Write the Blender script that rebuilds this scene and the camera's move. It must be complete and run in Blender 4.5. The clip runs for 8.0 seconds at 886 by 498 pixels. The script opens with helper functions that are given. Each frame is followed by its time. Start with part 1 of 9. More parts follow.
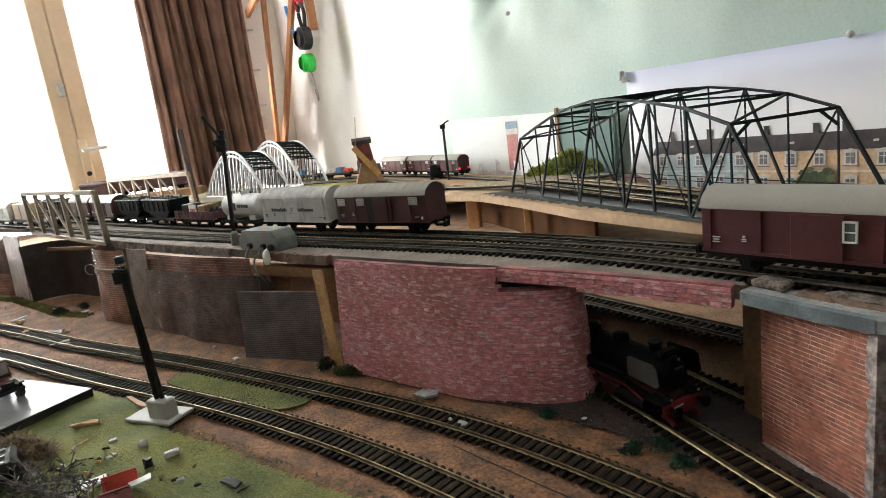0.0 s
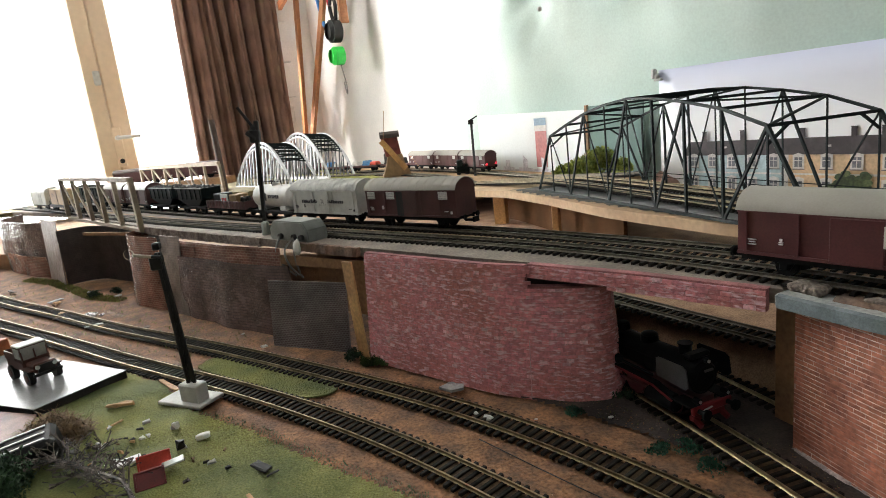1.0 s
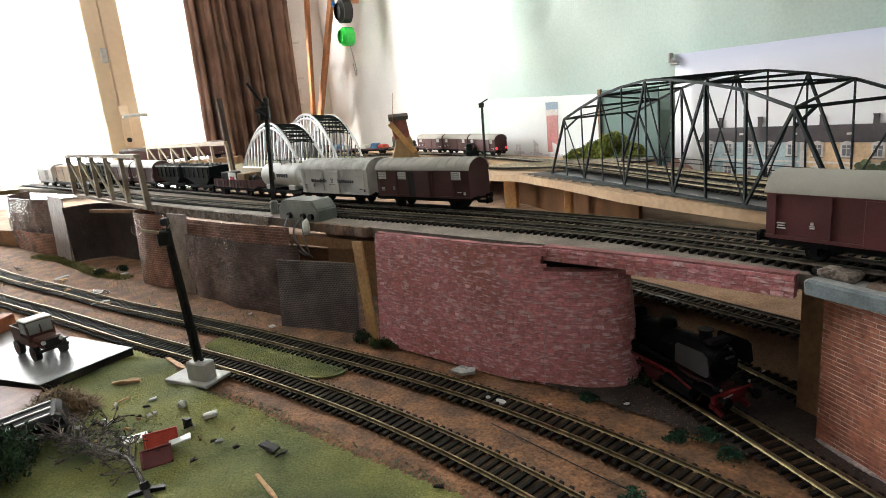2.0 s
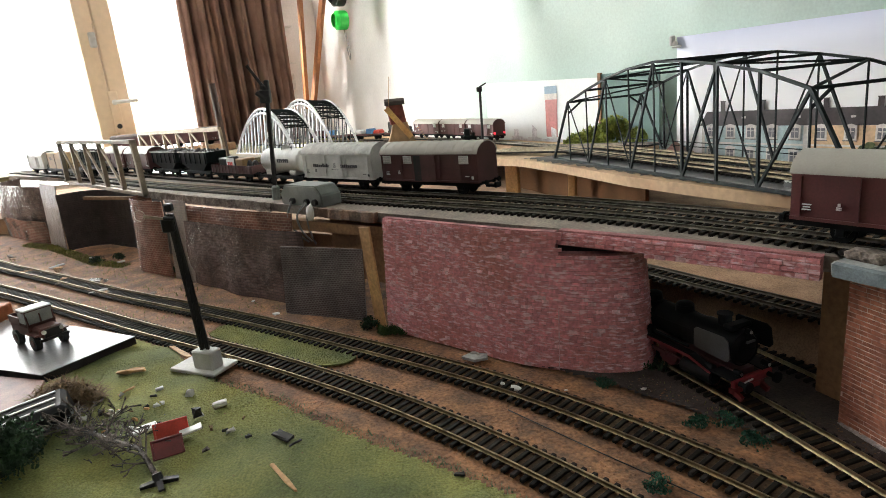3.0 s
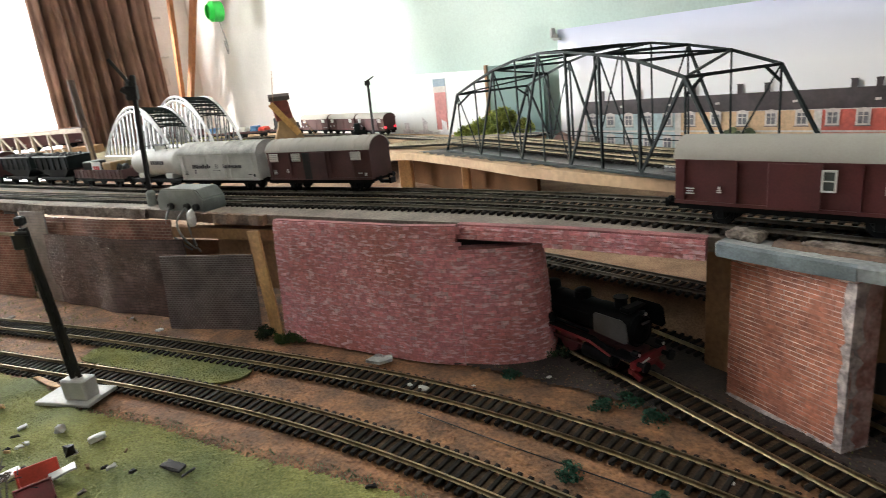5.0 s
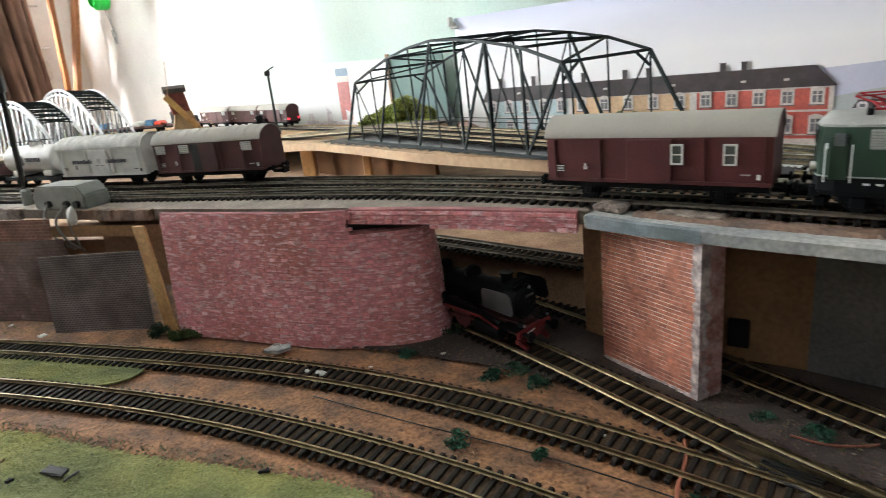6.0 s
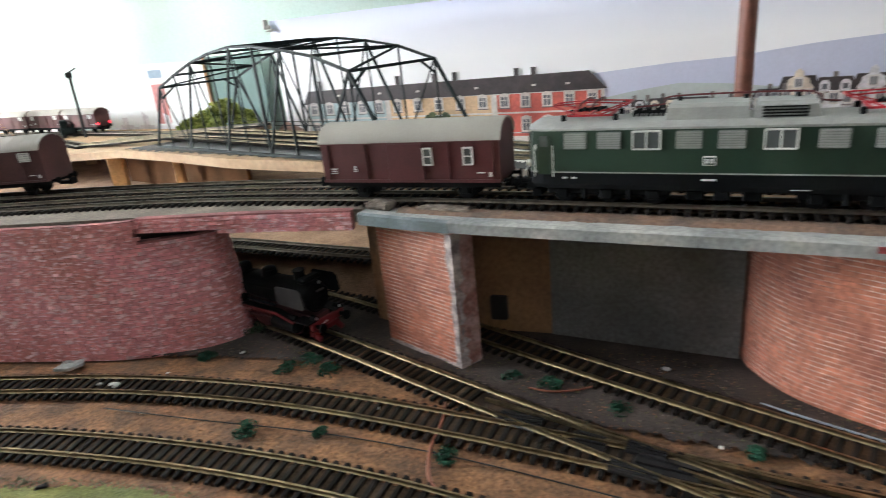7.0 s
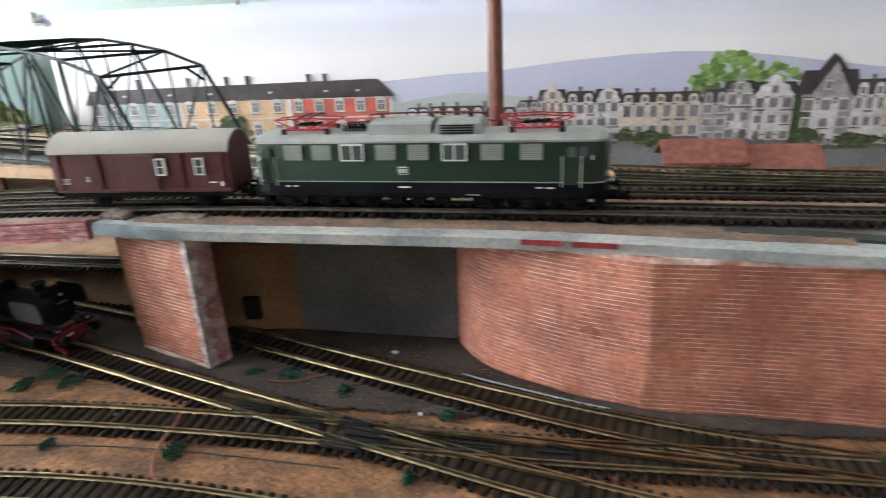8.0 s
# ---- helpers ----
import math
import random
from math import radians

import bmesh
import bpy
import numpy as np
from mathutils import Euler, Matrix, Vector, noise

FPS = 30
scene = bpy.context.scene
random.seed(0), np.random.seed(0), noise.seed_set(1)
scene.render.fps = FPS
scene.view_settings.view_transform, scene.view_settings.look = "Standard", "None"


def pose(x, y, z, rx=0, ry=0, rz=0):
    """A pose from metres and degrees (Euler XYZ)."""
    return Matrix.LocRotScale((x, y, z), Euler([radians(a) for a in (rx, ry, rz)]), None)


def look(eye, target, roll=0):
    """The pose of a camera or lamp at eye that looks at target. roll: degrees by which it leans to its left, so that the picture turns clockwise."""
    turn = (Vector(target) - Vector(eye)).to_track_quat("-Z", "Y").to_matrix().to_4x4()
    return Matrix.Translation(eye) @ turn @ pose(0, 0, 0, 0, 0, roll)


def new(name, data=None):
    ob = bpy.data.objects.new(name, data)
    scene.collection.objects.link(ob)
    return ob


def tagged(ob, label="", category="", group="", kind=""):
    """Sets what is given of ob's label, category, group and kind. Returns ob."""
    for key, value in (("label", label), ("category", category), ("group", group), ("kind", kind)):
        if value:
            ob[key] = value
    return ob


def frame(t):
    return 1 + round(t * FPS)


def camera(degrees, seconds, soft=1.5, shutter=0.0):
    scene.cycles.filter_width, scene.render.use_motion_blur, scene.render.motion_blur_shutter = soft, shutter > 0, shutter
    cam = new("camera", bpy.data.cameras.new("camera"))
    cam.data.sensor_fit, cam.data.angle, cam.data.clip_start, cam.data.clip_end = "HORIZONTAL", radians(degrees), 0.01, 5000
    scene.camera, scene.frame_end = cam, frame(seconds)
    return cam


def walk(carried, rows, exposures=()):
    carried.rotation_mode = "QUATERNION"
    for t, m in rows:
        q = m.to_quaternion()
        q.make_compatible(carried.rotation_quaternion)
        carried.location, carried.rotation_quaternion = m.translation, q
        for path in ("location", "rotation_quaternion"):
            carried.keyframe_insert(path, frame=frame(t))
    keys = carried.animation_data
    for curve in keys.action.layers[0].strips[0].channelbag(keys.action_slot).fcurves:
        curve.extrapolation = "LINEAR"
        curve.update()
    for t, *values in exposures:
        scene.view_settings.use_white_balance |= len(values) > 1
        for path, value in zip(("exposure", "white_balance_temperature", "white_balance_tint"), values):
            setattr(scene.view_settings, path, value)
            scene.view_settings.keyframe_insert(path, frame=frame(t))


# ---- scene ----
cam = camera(72.5, 8.0, soft=0.9, shutter=0.4)
PATH = [
    (0, (0.033, 0.043, 0.214), (-0.036, 1.995, -0.215), -7.5),
    (0.5, (0.028, 0.041, 0.216), (-0.082, 1.992, -0.211), -7.2),
    (1, (0.027, 0.04, 0.215), (-0.116, 1.987, -0.221), -6.4),
    (1.5, (0.023, 0.042, 0.212), (-0.141, 1.981, -0.249), -5.6),
    (2, (0.019, 0.049, 0.209), (-0.143, 1.984, -0.269), -5.5),
    (3.5, (-0.005, 0.058, 0.207), (-0.124, 1.98, -0.333), -6.0),
    (4, (-0.009, 0.063, 0.207), (-0.087, 1.985, -0.342), -6.4),
    (4.5, (-0.006, 0.07, 0.207), (0.064, 1.987, -0.357), -6.0),
    (4.7, (-0.003, 0.071, 0.207), (0.12, 1.986, -0.359), -6.1),
    (5.8, (0.017, 0.06, 0.201), (0.413, 1.921, -0.417), -6.4),
    (6, (0.02, 0.056, 0.201), (0.468, 1.901, -0.429), -6.6),
    (6.5, (0.035, 0.033, 0.201), (0.687, 1.805, -0.458), -7.1),
    (7, (0.054, 0.007, 0.206), (0.925, 1.673, -0.478), -5.8),
    (7.5, (0.071, -0.018, 0.211), (1.143, 1.521, -0.483), -3.8),
    (8, (0.091, -0.063, 0.215), (1.363, 1.301, -0.507), -2.8),
]
EXPOSURES = [(0, -1.21, 6500, 10), (2.0, -1.17, 6500, 10), (4.5, -0.97, 6500, 10), (6.0, -0.76, 6250, 10), (7.0, -0.61, 6100, 10), (7.5, -0.50, 6050, 10), (8, -0.34, 6050, 11)]
SUN, WIN_A = 10.0, 190.0

walk(cam, [(t, look(eye, target, roll)) for t, eye, target, roll in PATH], EXPOSURES)

# ---- room frame: a runs along the picture wall from the corner, b is positive towards that wall ----
CORNER = Vector((-0.387, 2.10, 0))
UA, WB = Vector((0.594, -0.804, 0)), Vector((0.804, 0.594, 0))


def room(a, b, z=0.0):
    return CORNER + UA * a + WB * b + Vector((0, 0, z))


RM = Matrix(((UA.x, WB.x, 0, CORNER.x), (UA.y, WB.y, 0, CORNER.y), (0, 0, 1, 0), (0, 0, 0, 1)))
FLOOR, CEIL = -0.85, 1.55
A0, A1, B1 = -0.35, 3.6, -3.0

# ---- world, sun and window light ----
world = bpy.data.worlds.new("sky")
scene.world = world
world.use_nodes = True
wn = world.node_tree.nodes
sky = wn.new("ShaderNodeTexSky")
sky.sky_type, sky.sun_disc = "NISHITA", False
sky.sun_elevation, sky.sun_rotation = radians(32), radians(-50)
wn["Background"].inputs[1].default_value = 0.15
world.node_tree.links.new(sky.outputs[0], wn["Background"].inputs[0])

sun = new("sun", bpy.data.lights.new("sun", "SUN"))
sun.data.energy, sun.data.angle, sun.data.color = SUN, radians(12), (1.0, 0.95, 0.88)
sun.matrix_world = look(room(0, 0, 0), room(0.9, 1.2, -0.5))


def window_light(name, b0, b1, z0, z1, watts):
    l = new(name, bpy.data.lights.new(name, "AREA"))
    l.data.shape, l.data.size, l.data.size_y = "RECTANGLE", abs(b1 - b0), z1 - z0
    l.data.energy, l.data.color = watts, (0.96, 0.985, 0.97)
    c = room(A0 - 0.19, (b0 + b1) / 2, (z0 + z1) / 2)
    l.matrix_world = look(c, c + UA)


window_light("window_light", -1.50, -0.12, -0.05, 1.1, WIN_A)


# ---- materials ----
def mat(name, col, rough=0.6, metal=0.0, var=0.25, scale=90.0, bump=0.25, fine=900.0, col2=None, dist=0.0006, rand=0.0, coat=0.0, spec=0.5):
    m = bpy.data.materials.new(name)
    m.use_nodes = True
    nt = m.node_tree
    n, ln, p = nt.nodes, nt.links, nt.nodes["Principled BSDF"]
    geo = n.new("ShaderNodeNewGeometry")
    big, small = n.new("ShaderNodeTexNoise"), n.new("ShaderNodeTexNoise")
    for t, s in ((big, scale), (small, fine)):
        t.inputs["Scale"].default_value, t.inputs["Detail"].default_value = s, 4.0
        ln.new(geo.outputs["Position"], t.inputs["Vector"])
    ramp = n.new("ShaderNodeValToRGB")
    c2 = col2 or tuple(c * (1 - var) for c in col)
    c1 = tuple(min(1, c * (1 + var * 0.5)) for c in col) if col2 is None else col
    ramp.color_ramp.elements[0].position, ramp.color_ramp.elements[1].position = 0.36, 0.64
    ramp.color_ramp.elements[0].color, ramp.color_ramp.elements[1].color = (*c2, 1), (*c1, 1)
    ln.new(big.outputs[0], ramp.inputs[0])
    mix = n.new("ShaderNodeMix")
    mix.data_type, mix.blend_type = "RGBA", "MULTIPLY"
    mix.inputs[0].default_value = min(1.0, var * 1.6)
    g = n.new("ShaderNodeMapRange")
    g.inputs[1].default_value, g.inputs[2].default_value, g.inputs[3].default_value, g.inputs[4].default_value = 0.3, 0.7, 0.45, 1.35
    ln.new(small.outputs[0], g.inputs[0])
    ln.new(ramp.outputs[0], mix.inputs[6])
    ln.new(g.outputs[0], mix.inputs[7])
    out = mix.outputs[2]
    if rand:
        info, hv, r = n.new("ShaderNodeObjectInfo"), n.new("ShaderNodeHueSaturation"), n.new("ShaderNodeMapRange")
        r.inputs[3].default_value, r.inputs[4].default_value = 1 - rand, 1 + rand
        add = n.new("ShaderNodeMath")
        add.operation = "ADD"
        frac = n.new("ShaderNodeMath")
        frac.operation = "FRACT"
        ln.new(info.outputs["Random"], add.inputs[0])
        ln.new(geo.outputs["Random Per Island"], add.inputs[1])
        ln.new(add.outputs[0], frac.inputs[0])
        ln.new(frac.outputs[0], r.inputs[0])
        ln.new(r.outputs[0], hv.inputs["Value"])
        ln.new(out, hv.inputs["Color"])
        out = hv.outputs[0]
    ln.new(out, p.inputs["Base Color"])
    p.inputs["Roughness"].default_value, p.inputs["Metallic"].default_value = rough, metal
    p.inputs["Coat Weight"].default_value = coat
    p.inputs["Specular IOR Level"].default_value = spec
    if bump:
        b = n.new("ShaderNodeBump")
        b.inputs["Strength"].default_value, b.inputs["Distance"].default_value = bump, dist
        ln.new(small.outputs[0], b.inputs["Height"])
        ln.new(b.outputs[0], p.inputs["Normal"])
    return m


def glow(name, col, strength):
    m = bpy.data.materials.new(name)
    m.use_nodes = True
    p = m.node_tree.nodes["Principled BSDF"]
    p.inputs["Base Color"].default_value = (*col, 1)
    p.inputs["Emission Color"].default_value, p.inputs["Emission Strength"].default_value = (*col, 1), strength
    return m


def glass_mat(name, tint=(1, 1, 1), rough=0.02):
    m = bpy.data.materials.new(name)
    m.use_nodes = True
    p = m.node_tree.nodes["Principled BSDF"]
    p.inputs["Base Color"].default_value, p.inputs["Roughness"].default_value = (*tint, 1), rough
    p.inputs["Transmission Weight"].default_value, p.inputs["IOR"].default_value = 1.0, 1.45
    return m


def brick_paper(name, c1, c2, mortar, length=0.0075, height=0.0032, rough=0.5, bump=0.6, joint=0.0004):
    """Embossed brick card: the pattern runs along the wall by the mesh's own UVs, in metres."""
    m = bpy.data.materials.new(name)
    m.use_nodes = True
    nt = m.node_tree
    n, ln, p = nt.nodes, nt.links, nt.nodes["Principled BSDF"]
    uv, br, geo, noi = n.new("ShaderNodeTexCoord"), n.new("ShaderNodeTexBrick"), n.new("ShaderNodeNewGeometry"), n.new("ShaderNodeTexNoise")
    ln.new(uv.outputs["UV"], br.inputs["Vector"])
    br.inputs["Scale"].default_value, br.inputs["Brick Width"].default_value, br.inputs["Row Height"].default_value = 1.0, length, height
    br.inputs["Mortar Size"].default_value, br.inputs["Mortar Smooth"].default_value = joint, 0.3
    br.inputs["Color1"].default_value, br.inputs["Color2"].default_value, br.inputs["Mortar"].default_value = (*c1, 1), (*c2, 1), (*mortar, 1)
    noi.inputs["Scale"].default_value, noi.inputs["Detail"].default_value = 45.0, 6.0
    ln.new(geo.outputs["Position"], noi.inputs["Vector"])
    g, mix = n.new("ShaderNodeMapRange"), n.new("ShaderNodeMix")
    g.inputs[1].default_value, g.inputs[2].default_value, g.inputs[3].default_value, g.inputs[4].default_value = 0.3, 0.7, 0.55, 1.3
    mix.data_type, mix.blend_type = "RGBA", "MULTIPLY"
    mix.inputs[0].default_value = 1.0
    ln.new(noi.outputs[0], g.inputs[0])
    ln.new(br.outputs["Color"], mix.inputs[6])
    ln.new(g.outputs[0], mix.inputs[7])
    ln.new(mix.outputs[2], p.inputs["Base Color"])
    b, crease, fold = n.new("ShaderNodeBump"), n.new("ShaderNodeTexNoise"), n.new("ShaderNodeBump")
    crease.inputs["Scale"].default_value, crease.inputs["Detail"].default_value = 95.0, 3.0
    ln.new(geo.outputs["Position"], crease.inputs["Vector"])
    fold.inputs["Strength"].default_value, fold.inputs["Distance"].default_value = 0.5, 0.004
    ln.new(crease.outputs[0], fold.inputs["Height"])
    ln.new(fold.outputs[0], b.inputs["Normal"])
    b.invert = True
    b.inputs["Strength"].default_value, b.inputs["Distance"].default_value = bump, 0.0004
    ln.new(br.outputs["Fac"], b.inputs["Height"])
    ln.new(b.outputs[0], p.inputs["Normal"])
    p.inputs["Roughness"].default_value = rough
    return m


CORK = mat("cork", (0.29, 0.140, 0.062), 0.9, col2=(0.135, 0.072, 0.039), scale=45, fine=450, var=0.6, bump=0.9, dist=0.0012)
CORK_PALE = mat("pale_cork", (0.40, 0.25, 0.15), 0.9, col2=(0.26, 0.155, 0.09), scale=40, fine=800, var=0.4, bump=0.8, dist=0.001)
DUST = mat("grey_soil", (0.072, 0.052, 0.044), 0.95, col2=(0.036, 0.028, 0.026), scale=35, fine=600, var=0.45, bump=0.8, dist=0.001)
FLOCK = mat("green_flock", (0.255, 0.255, 0.066), 0.95, col2=(0.115, 0.140, 0.050), scale=14, fine=700, var=0.4, bump=1.0, dist=0.0015)
FLOCK_BLUE = mat("bluish_flock", (0.17, 0.25, 0.14), 0.95, col2=(0.12, 0.19, 0.10), scale=40, fine=1100, var=0.5, bump=1.0, dist=0.0015)
SLEEPER = mat("sleeper_plastic", (0.016, 0.013, 0.011), 0.75, var=0.3, bump=0.2, rand=0.3, spec=0.15)
TRACKBED = mat("dark_track_bed", (0.105, 0.068, 0.042), 0.95, col2=(0.040, 0.030, 0.022), scale=60, fine=700, var=0.4, bump=0.6, spec=0.1)
BRASS = mat("rail_brass", (0.36, 0.29, 0.17), 0.42, metal=1.0, var=0.35, scale=120, bump=0.1)
DULLBRASS = mat("dull_rail_brass", (0.21, 0.175, 0.115), 0.55, metal=1.0, var=0.35, scale=120, bump=0.1)
STEEL = mat("rail_nickel", (0.17, 0.15, 0.12), 0.55, metal=1.0, var=0.3, scale=120, bump=0.1)
ROADGREY = mat("deck_grey_paint", (0.26, 0.215, 0.175), 0.9, col2=(0.165, 0.135, 0.11), scale=30, fine=500, var=0.35, bump=0.6)
CONCRETE = mat("painted_concrete", (0.50, 0.50, 0.47), 0.75, col2=(0.27, 0.29, 0.295), scale=24, fine=400, var=0.3, bump=0.5)
RUBBLE = mat("broken_plaster", (0.32, 0.265, 0.22), 0.95, col2=(0.14, 0.105, 0.085), scale=110, fine=500, var=0.5, bump=1.0, dist=0.002)
RUST = mat("rust_brown_ground", (0.23, 0.135, 0.09), 0.9, col2=(0.13, 0.095, 0.075), scale=50, fine=500, var=0.4, bump=0.6)
WOOD = mat("pale_pine", (0.60, 0.36, 0.15), 0.65, col2=(0.44, 0.24, 0.10), scale=25, fine=300, var=0.3, bump=0.3)
PLY = mat("plywood_edge", (0.48, 0.33, 0.19), 0.75, col2=(0.38, 0.24, 0.135), scale=14, fine=160, var=0.18, bump=0.2)
DARKBOARD = mat("dark_hardboard", (0.36, 0.20, 0.095), 0.7, col2=(0.24, 0.13, 0.065), scale=25, fine=300, var=0.3, bump=0.2)
GREYCARD = mat("grey_card", (0.20, 0.20, 0.20), 0.32, col2=(0.135, 0.137, 0.137), scale=26, fine=400, var=0.35, bump=0.3)
PINKBRICK = mat("pink_brick", (0.74, 0.29, 0.335), 0.4, col2=(0.50, 0.18, 0.165), scale=11, fine=420, var=0.32, bump=0.4, rand=0.17)


def edge_highlights(m, pale, amount):
    """Paints short pale highlights of lit brick edges that run along the courses."""
    nt = m.node_tree
    n, ln, p = nt.nodes, nt.links, nt.nodes["Principled BSDF"]
    geo, mp, noi, thr, mix = n.new("ShaderNodeNewGeometry"), n.new("ShaderNodeMapping"), n.new("ShaderNodeTexNoise"), n.new("ShaderNodeMapRange"), n.new("ShaderNodeMix")
    mp.inputs["Scale"].default_value = (150, 150, 620)
    ln.new(geo.outputs["Position"], mp.inputs["Vector"])
    ln.new(mp.outputs[0], noi.inputs["Vector"])
    noi.inputs["Scale"].default_value, noi.inputs["Detail"].default_value = 1.0, 3.0
    thr.inputs[1].default_value, thr.inputs[2].default_value = 0.52, 0.68
    thr.inputs[3].default_value, thr.inputs[4].default_value = 0.0, amount
    ln.new(noi.outputs[0], thr.inputs[0])
    old = p.inputs["Base Color"].links[0].from_socket
    mix.data_type = "RGBA"
    ln.new(thr.outputs[0], mix.inputs[0])
    ln.new(old, mix.inputs[6])
    mix.inputs[7].default_value = (*pale, 1)
    ln.new(mix.outputs[2], p.inputs["Base Color"])


edge_highlights(PINKBRICK, (0.88, 0.66, 0.72), 0.85)
PINKJOINT = mat("pink_wall_backing", (0.36, 0.135, 0.14), 0.85, var=0.4, scale=50, bump=0.4)
# pale bricks stand in for highlights on the glossy wall; also the seam colour
PALEBRICK = mat("pale_pink_brick", (0.86, 0.62, 0.66), 0.6, col2=(0.70, 0.33, 0.37), scale=150, fine=500, var=0.35, bump=0.5, rand=0.25)
REDBRICK = mat("red_brick", (0.50, 0.188, 0.115), 0.7, col2=(0.30, 0.105, 0.070), scale=24, fine=300, var=0.42, bump=0.4, rand=0.16)
MORTAR = mat("pale_mortar", (0.86, 0.70, 0.62), 0.9, col2=(0.42, 0.18, 0.125), scale=60, fine=250, var=0.4, bump=0.3)
PAPER_BROWN = brick_paper("brown_brick_card", (0.165, 0.112, 0.105), (0.135, 0.092, 0.09), (0.10, 0.072, 0.072), rough=0.26, bump=0.35)
PAPER_RECESS = brick_paper("shaded_brick_card", (0.062, 0.046, 0.045), (0.05, 0.037, 0.037), (0.035, 0.028, 0.028), rough=0.6)
PAPER_GREY = brick_paper("grey_brown_card", (0.25, 0.20, 0.175), (0.22, 0.175, 0.155), (0.17, 0.14, 0.125), rough=0.35, bump=0.3)
PAPER_CHECK = brick_paper("dark_brick_sheet", (0.11, 0.075, 0.078), (0.085, 0.06, 0.063), (0.22, 0.20, 0.20), length=0.0036, height=0.0019, rough=0.6)
PAPER_RED = brick_paper("red_brick_card", (0.25, 0.10, 0.07), (0.19, 0.075, 0.055), (0.32, 0.19, 0.14), length=0.0065, height=0.0030, rough=0.27)
BLACK = mat("black_plastic", (0.008, 0.008, 0.009), 0.5, var=0.2, bump=0.1)
BLACKSTEEL = mat("dark_bridge_plastic", (0.008, 0.014, 0.015), 0.55, var=0.25, bump=0.15, spec=0.15)
SILVER = mat("silver_plastic", (0.50, 0.51, 0.53), 0.34, metal=0.85, var=0.15, bump=0.1)
SHADESTEEL = mat("shaded_grey_plastic", (0.075, 0.08, 0.085), 0.45, metal=0.3, var=0.25, bump=0.1)
TAN = mat("tan_bridge_plastic", (0.30, 0.235, 0.165), 0.6, var=0.25, bump=0.2)
LIGHTGREY = mat("light_grey_plastic", (0.52, 0.52, 0.50), 0.6, var=0.12, bump=0.1)
MIDGREY = mat("grey_green_plastic", (0.22, 0.235, 0.22), 0.55, var=0.15, bump=0.15)
WHITE = mat("white_plastic", (0.76, 0.76, 0.74), 0.5, var=0.08, bump=0.05)
OFFWHITE = mat("greyish_white_paint", (0.66, 0.66, 0.63), 0.55, var=0.12, bump=0.1)
LOCOGREEN = mat("bottle_green_paint", (0.014, 0.036, 0.023), 0.38, var=0.12, scale=20, bump=0.03)
LOCOBLACK = mat("loco_black", (0.004, 0.005, 0.006), 0.6, var=0.2, bump=0.05, spec=0.12)
ROOFGREY = mat("roof_grey", (0.31, 0.315, 0.30), 0.55, var=0.12, bump=0.08)
VANROOF = mat("van_roof_grey", (0.36, 0.34, 0.30), 0.6, var=0.06, scale=25, bump=0.05)
OXIDE = mat("oxide_red", (0.092, 0.018, 0.021), 0.5, var=0.2, scale=40, bump=0.08)
OXIDE_DARK = mat("dark_oxide", (0.085, 0.026, 0.026), 0.55, var=0.3, scale=40, bump=0.1)
RED = mat("signal_red", (0.55, 0.02, 0.025), 0.45, var=0.12, bump=0.05)
SCARLET = mat("scarlet_plastic", (0.62, 0.06, 0.03), 0.45, var=0.15, bump=0.05)
CHROME = mat("bright_metal", (0.65, 0.65, 0.65), 0.3, metal=1.0, var=0.1, bump=0.03)
PANE = mat("smoked_pane", (0.10, 0.11, 0.11), 0.12, var=0.1, bump=0.0)
PRINTWHITE = mat("white_lettering", (0.7, 0.7, 0.7), 0.6, var=0.05, bump=0)
PRINTDARK = mat("dark_lettering", (0.05, 0.05, 0.06), 0.6, var=0.05, bump=0)
PLASTER = mat("cream_plaster", (0.82, 0.80, 0.77), 0.9, var=0.08, scale=6, fine=200, bump=0.2)
WALLPAPER = mat("grey_wallpaper", (0.50, 0.495, 0.50), 0.9, var=0.1, scale=6, fine=200, bump=0.2)
DARKWALL = mat("dark_bounce_wall", (0.11, 0.085, 0.065), 0.8, var=0.2, scale=6, fine=200, bump=0.2)
PAPER = mat("pale_green_paper", (0.60, 0.71, 0.65), 0.6, col2=(0.54, 0.67, 0.61), scale=5, fine=250, var=0.08, bump=0.15, dist=0.002)
CURTAIN = mat("brown_curtain", (0.27, 0.155, 0.115), 0.9, col2=(0.18, 0.10, 0.072), scale=15, fine=900, var=0.3, bump=0.5)
FRAMEWOOD = mat("cream_window_wood", (0.78, 0.63, 0.46), 0.5, col2=(0.74, 0.58, 0.41), scale=3, fine=60, var=0.06, bump=0.05)
ORANGEWOOD = mat("varnished_pine", (0.50, 0.22, 0.09), 0.45, col2=(0.38, 0.15, 0.06), scale=12, fine=150, var=0.25, bump=0.1)
CARPET = mat("carpet", (0.13, 0.13, 0.13), 0.95, var=0.2, scale=10, bump=0.3)
LEAF = mat("leaf_green", (0.07, 0.12, 0.025), 0.8, col2=(0.035, 0.07, 0.015), scale=120, var=0.4, bump=0.3)
LEAF_DARK = mat("dark_leaf", (0.02, 0.055, 0.02), 0.85, col2=(0.012, 0.03, 0.012), scale=120, var=0.4, bump=0.3)
TEALTUFT = mat("teal_green_tuft", (0.024, 0.105, 0.06), 0.9, var=0.4, scale=200, bump=0.3)
STRAW = mat("dry_straw", (0.21, 0.135, 0.065), 0.9, var=0.4, scale=200, bump=0.3)
BARK = mat("grey_bark", (0.21, 0.175, 0.155), 0.25, col2=(0.035, 0.028, 0.025), scale=150, var=0.4, bump=0.5)
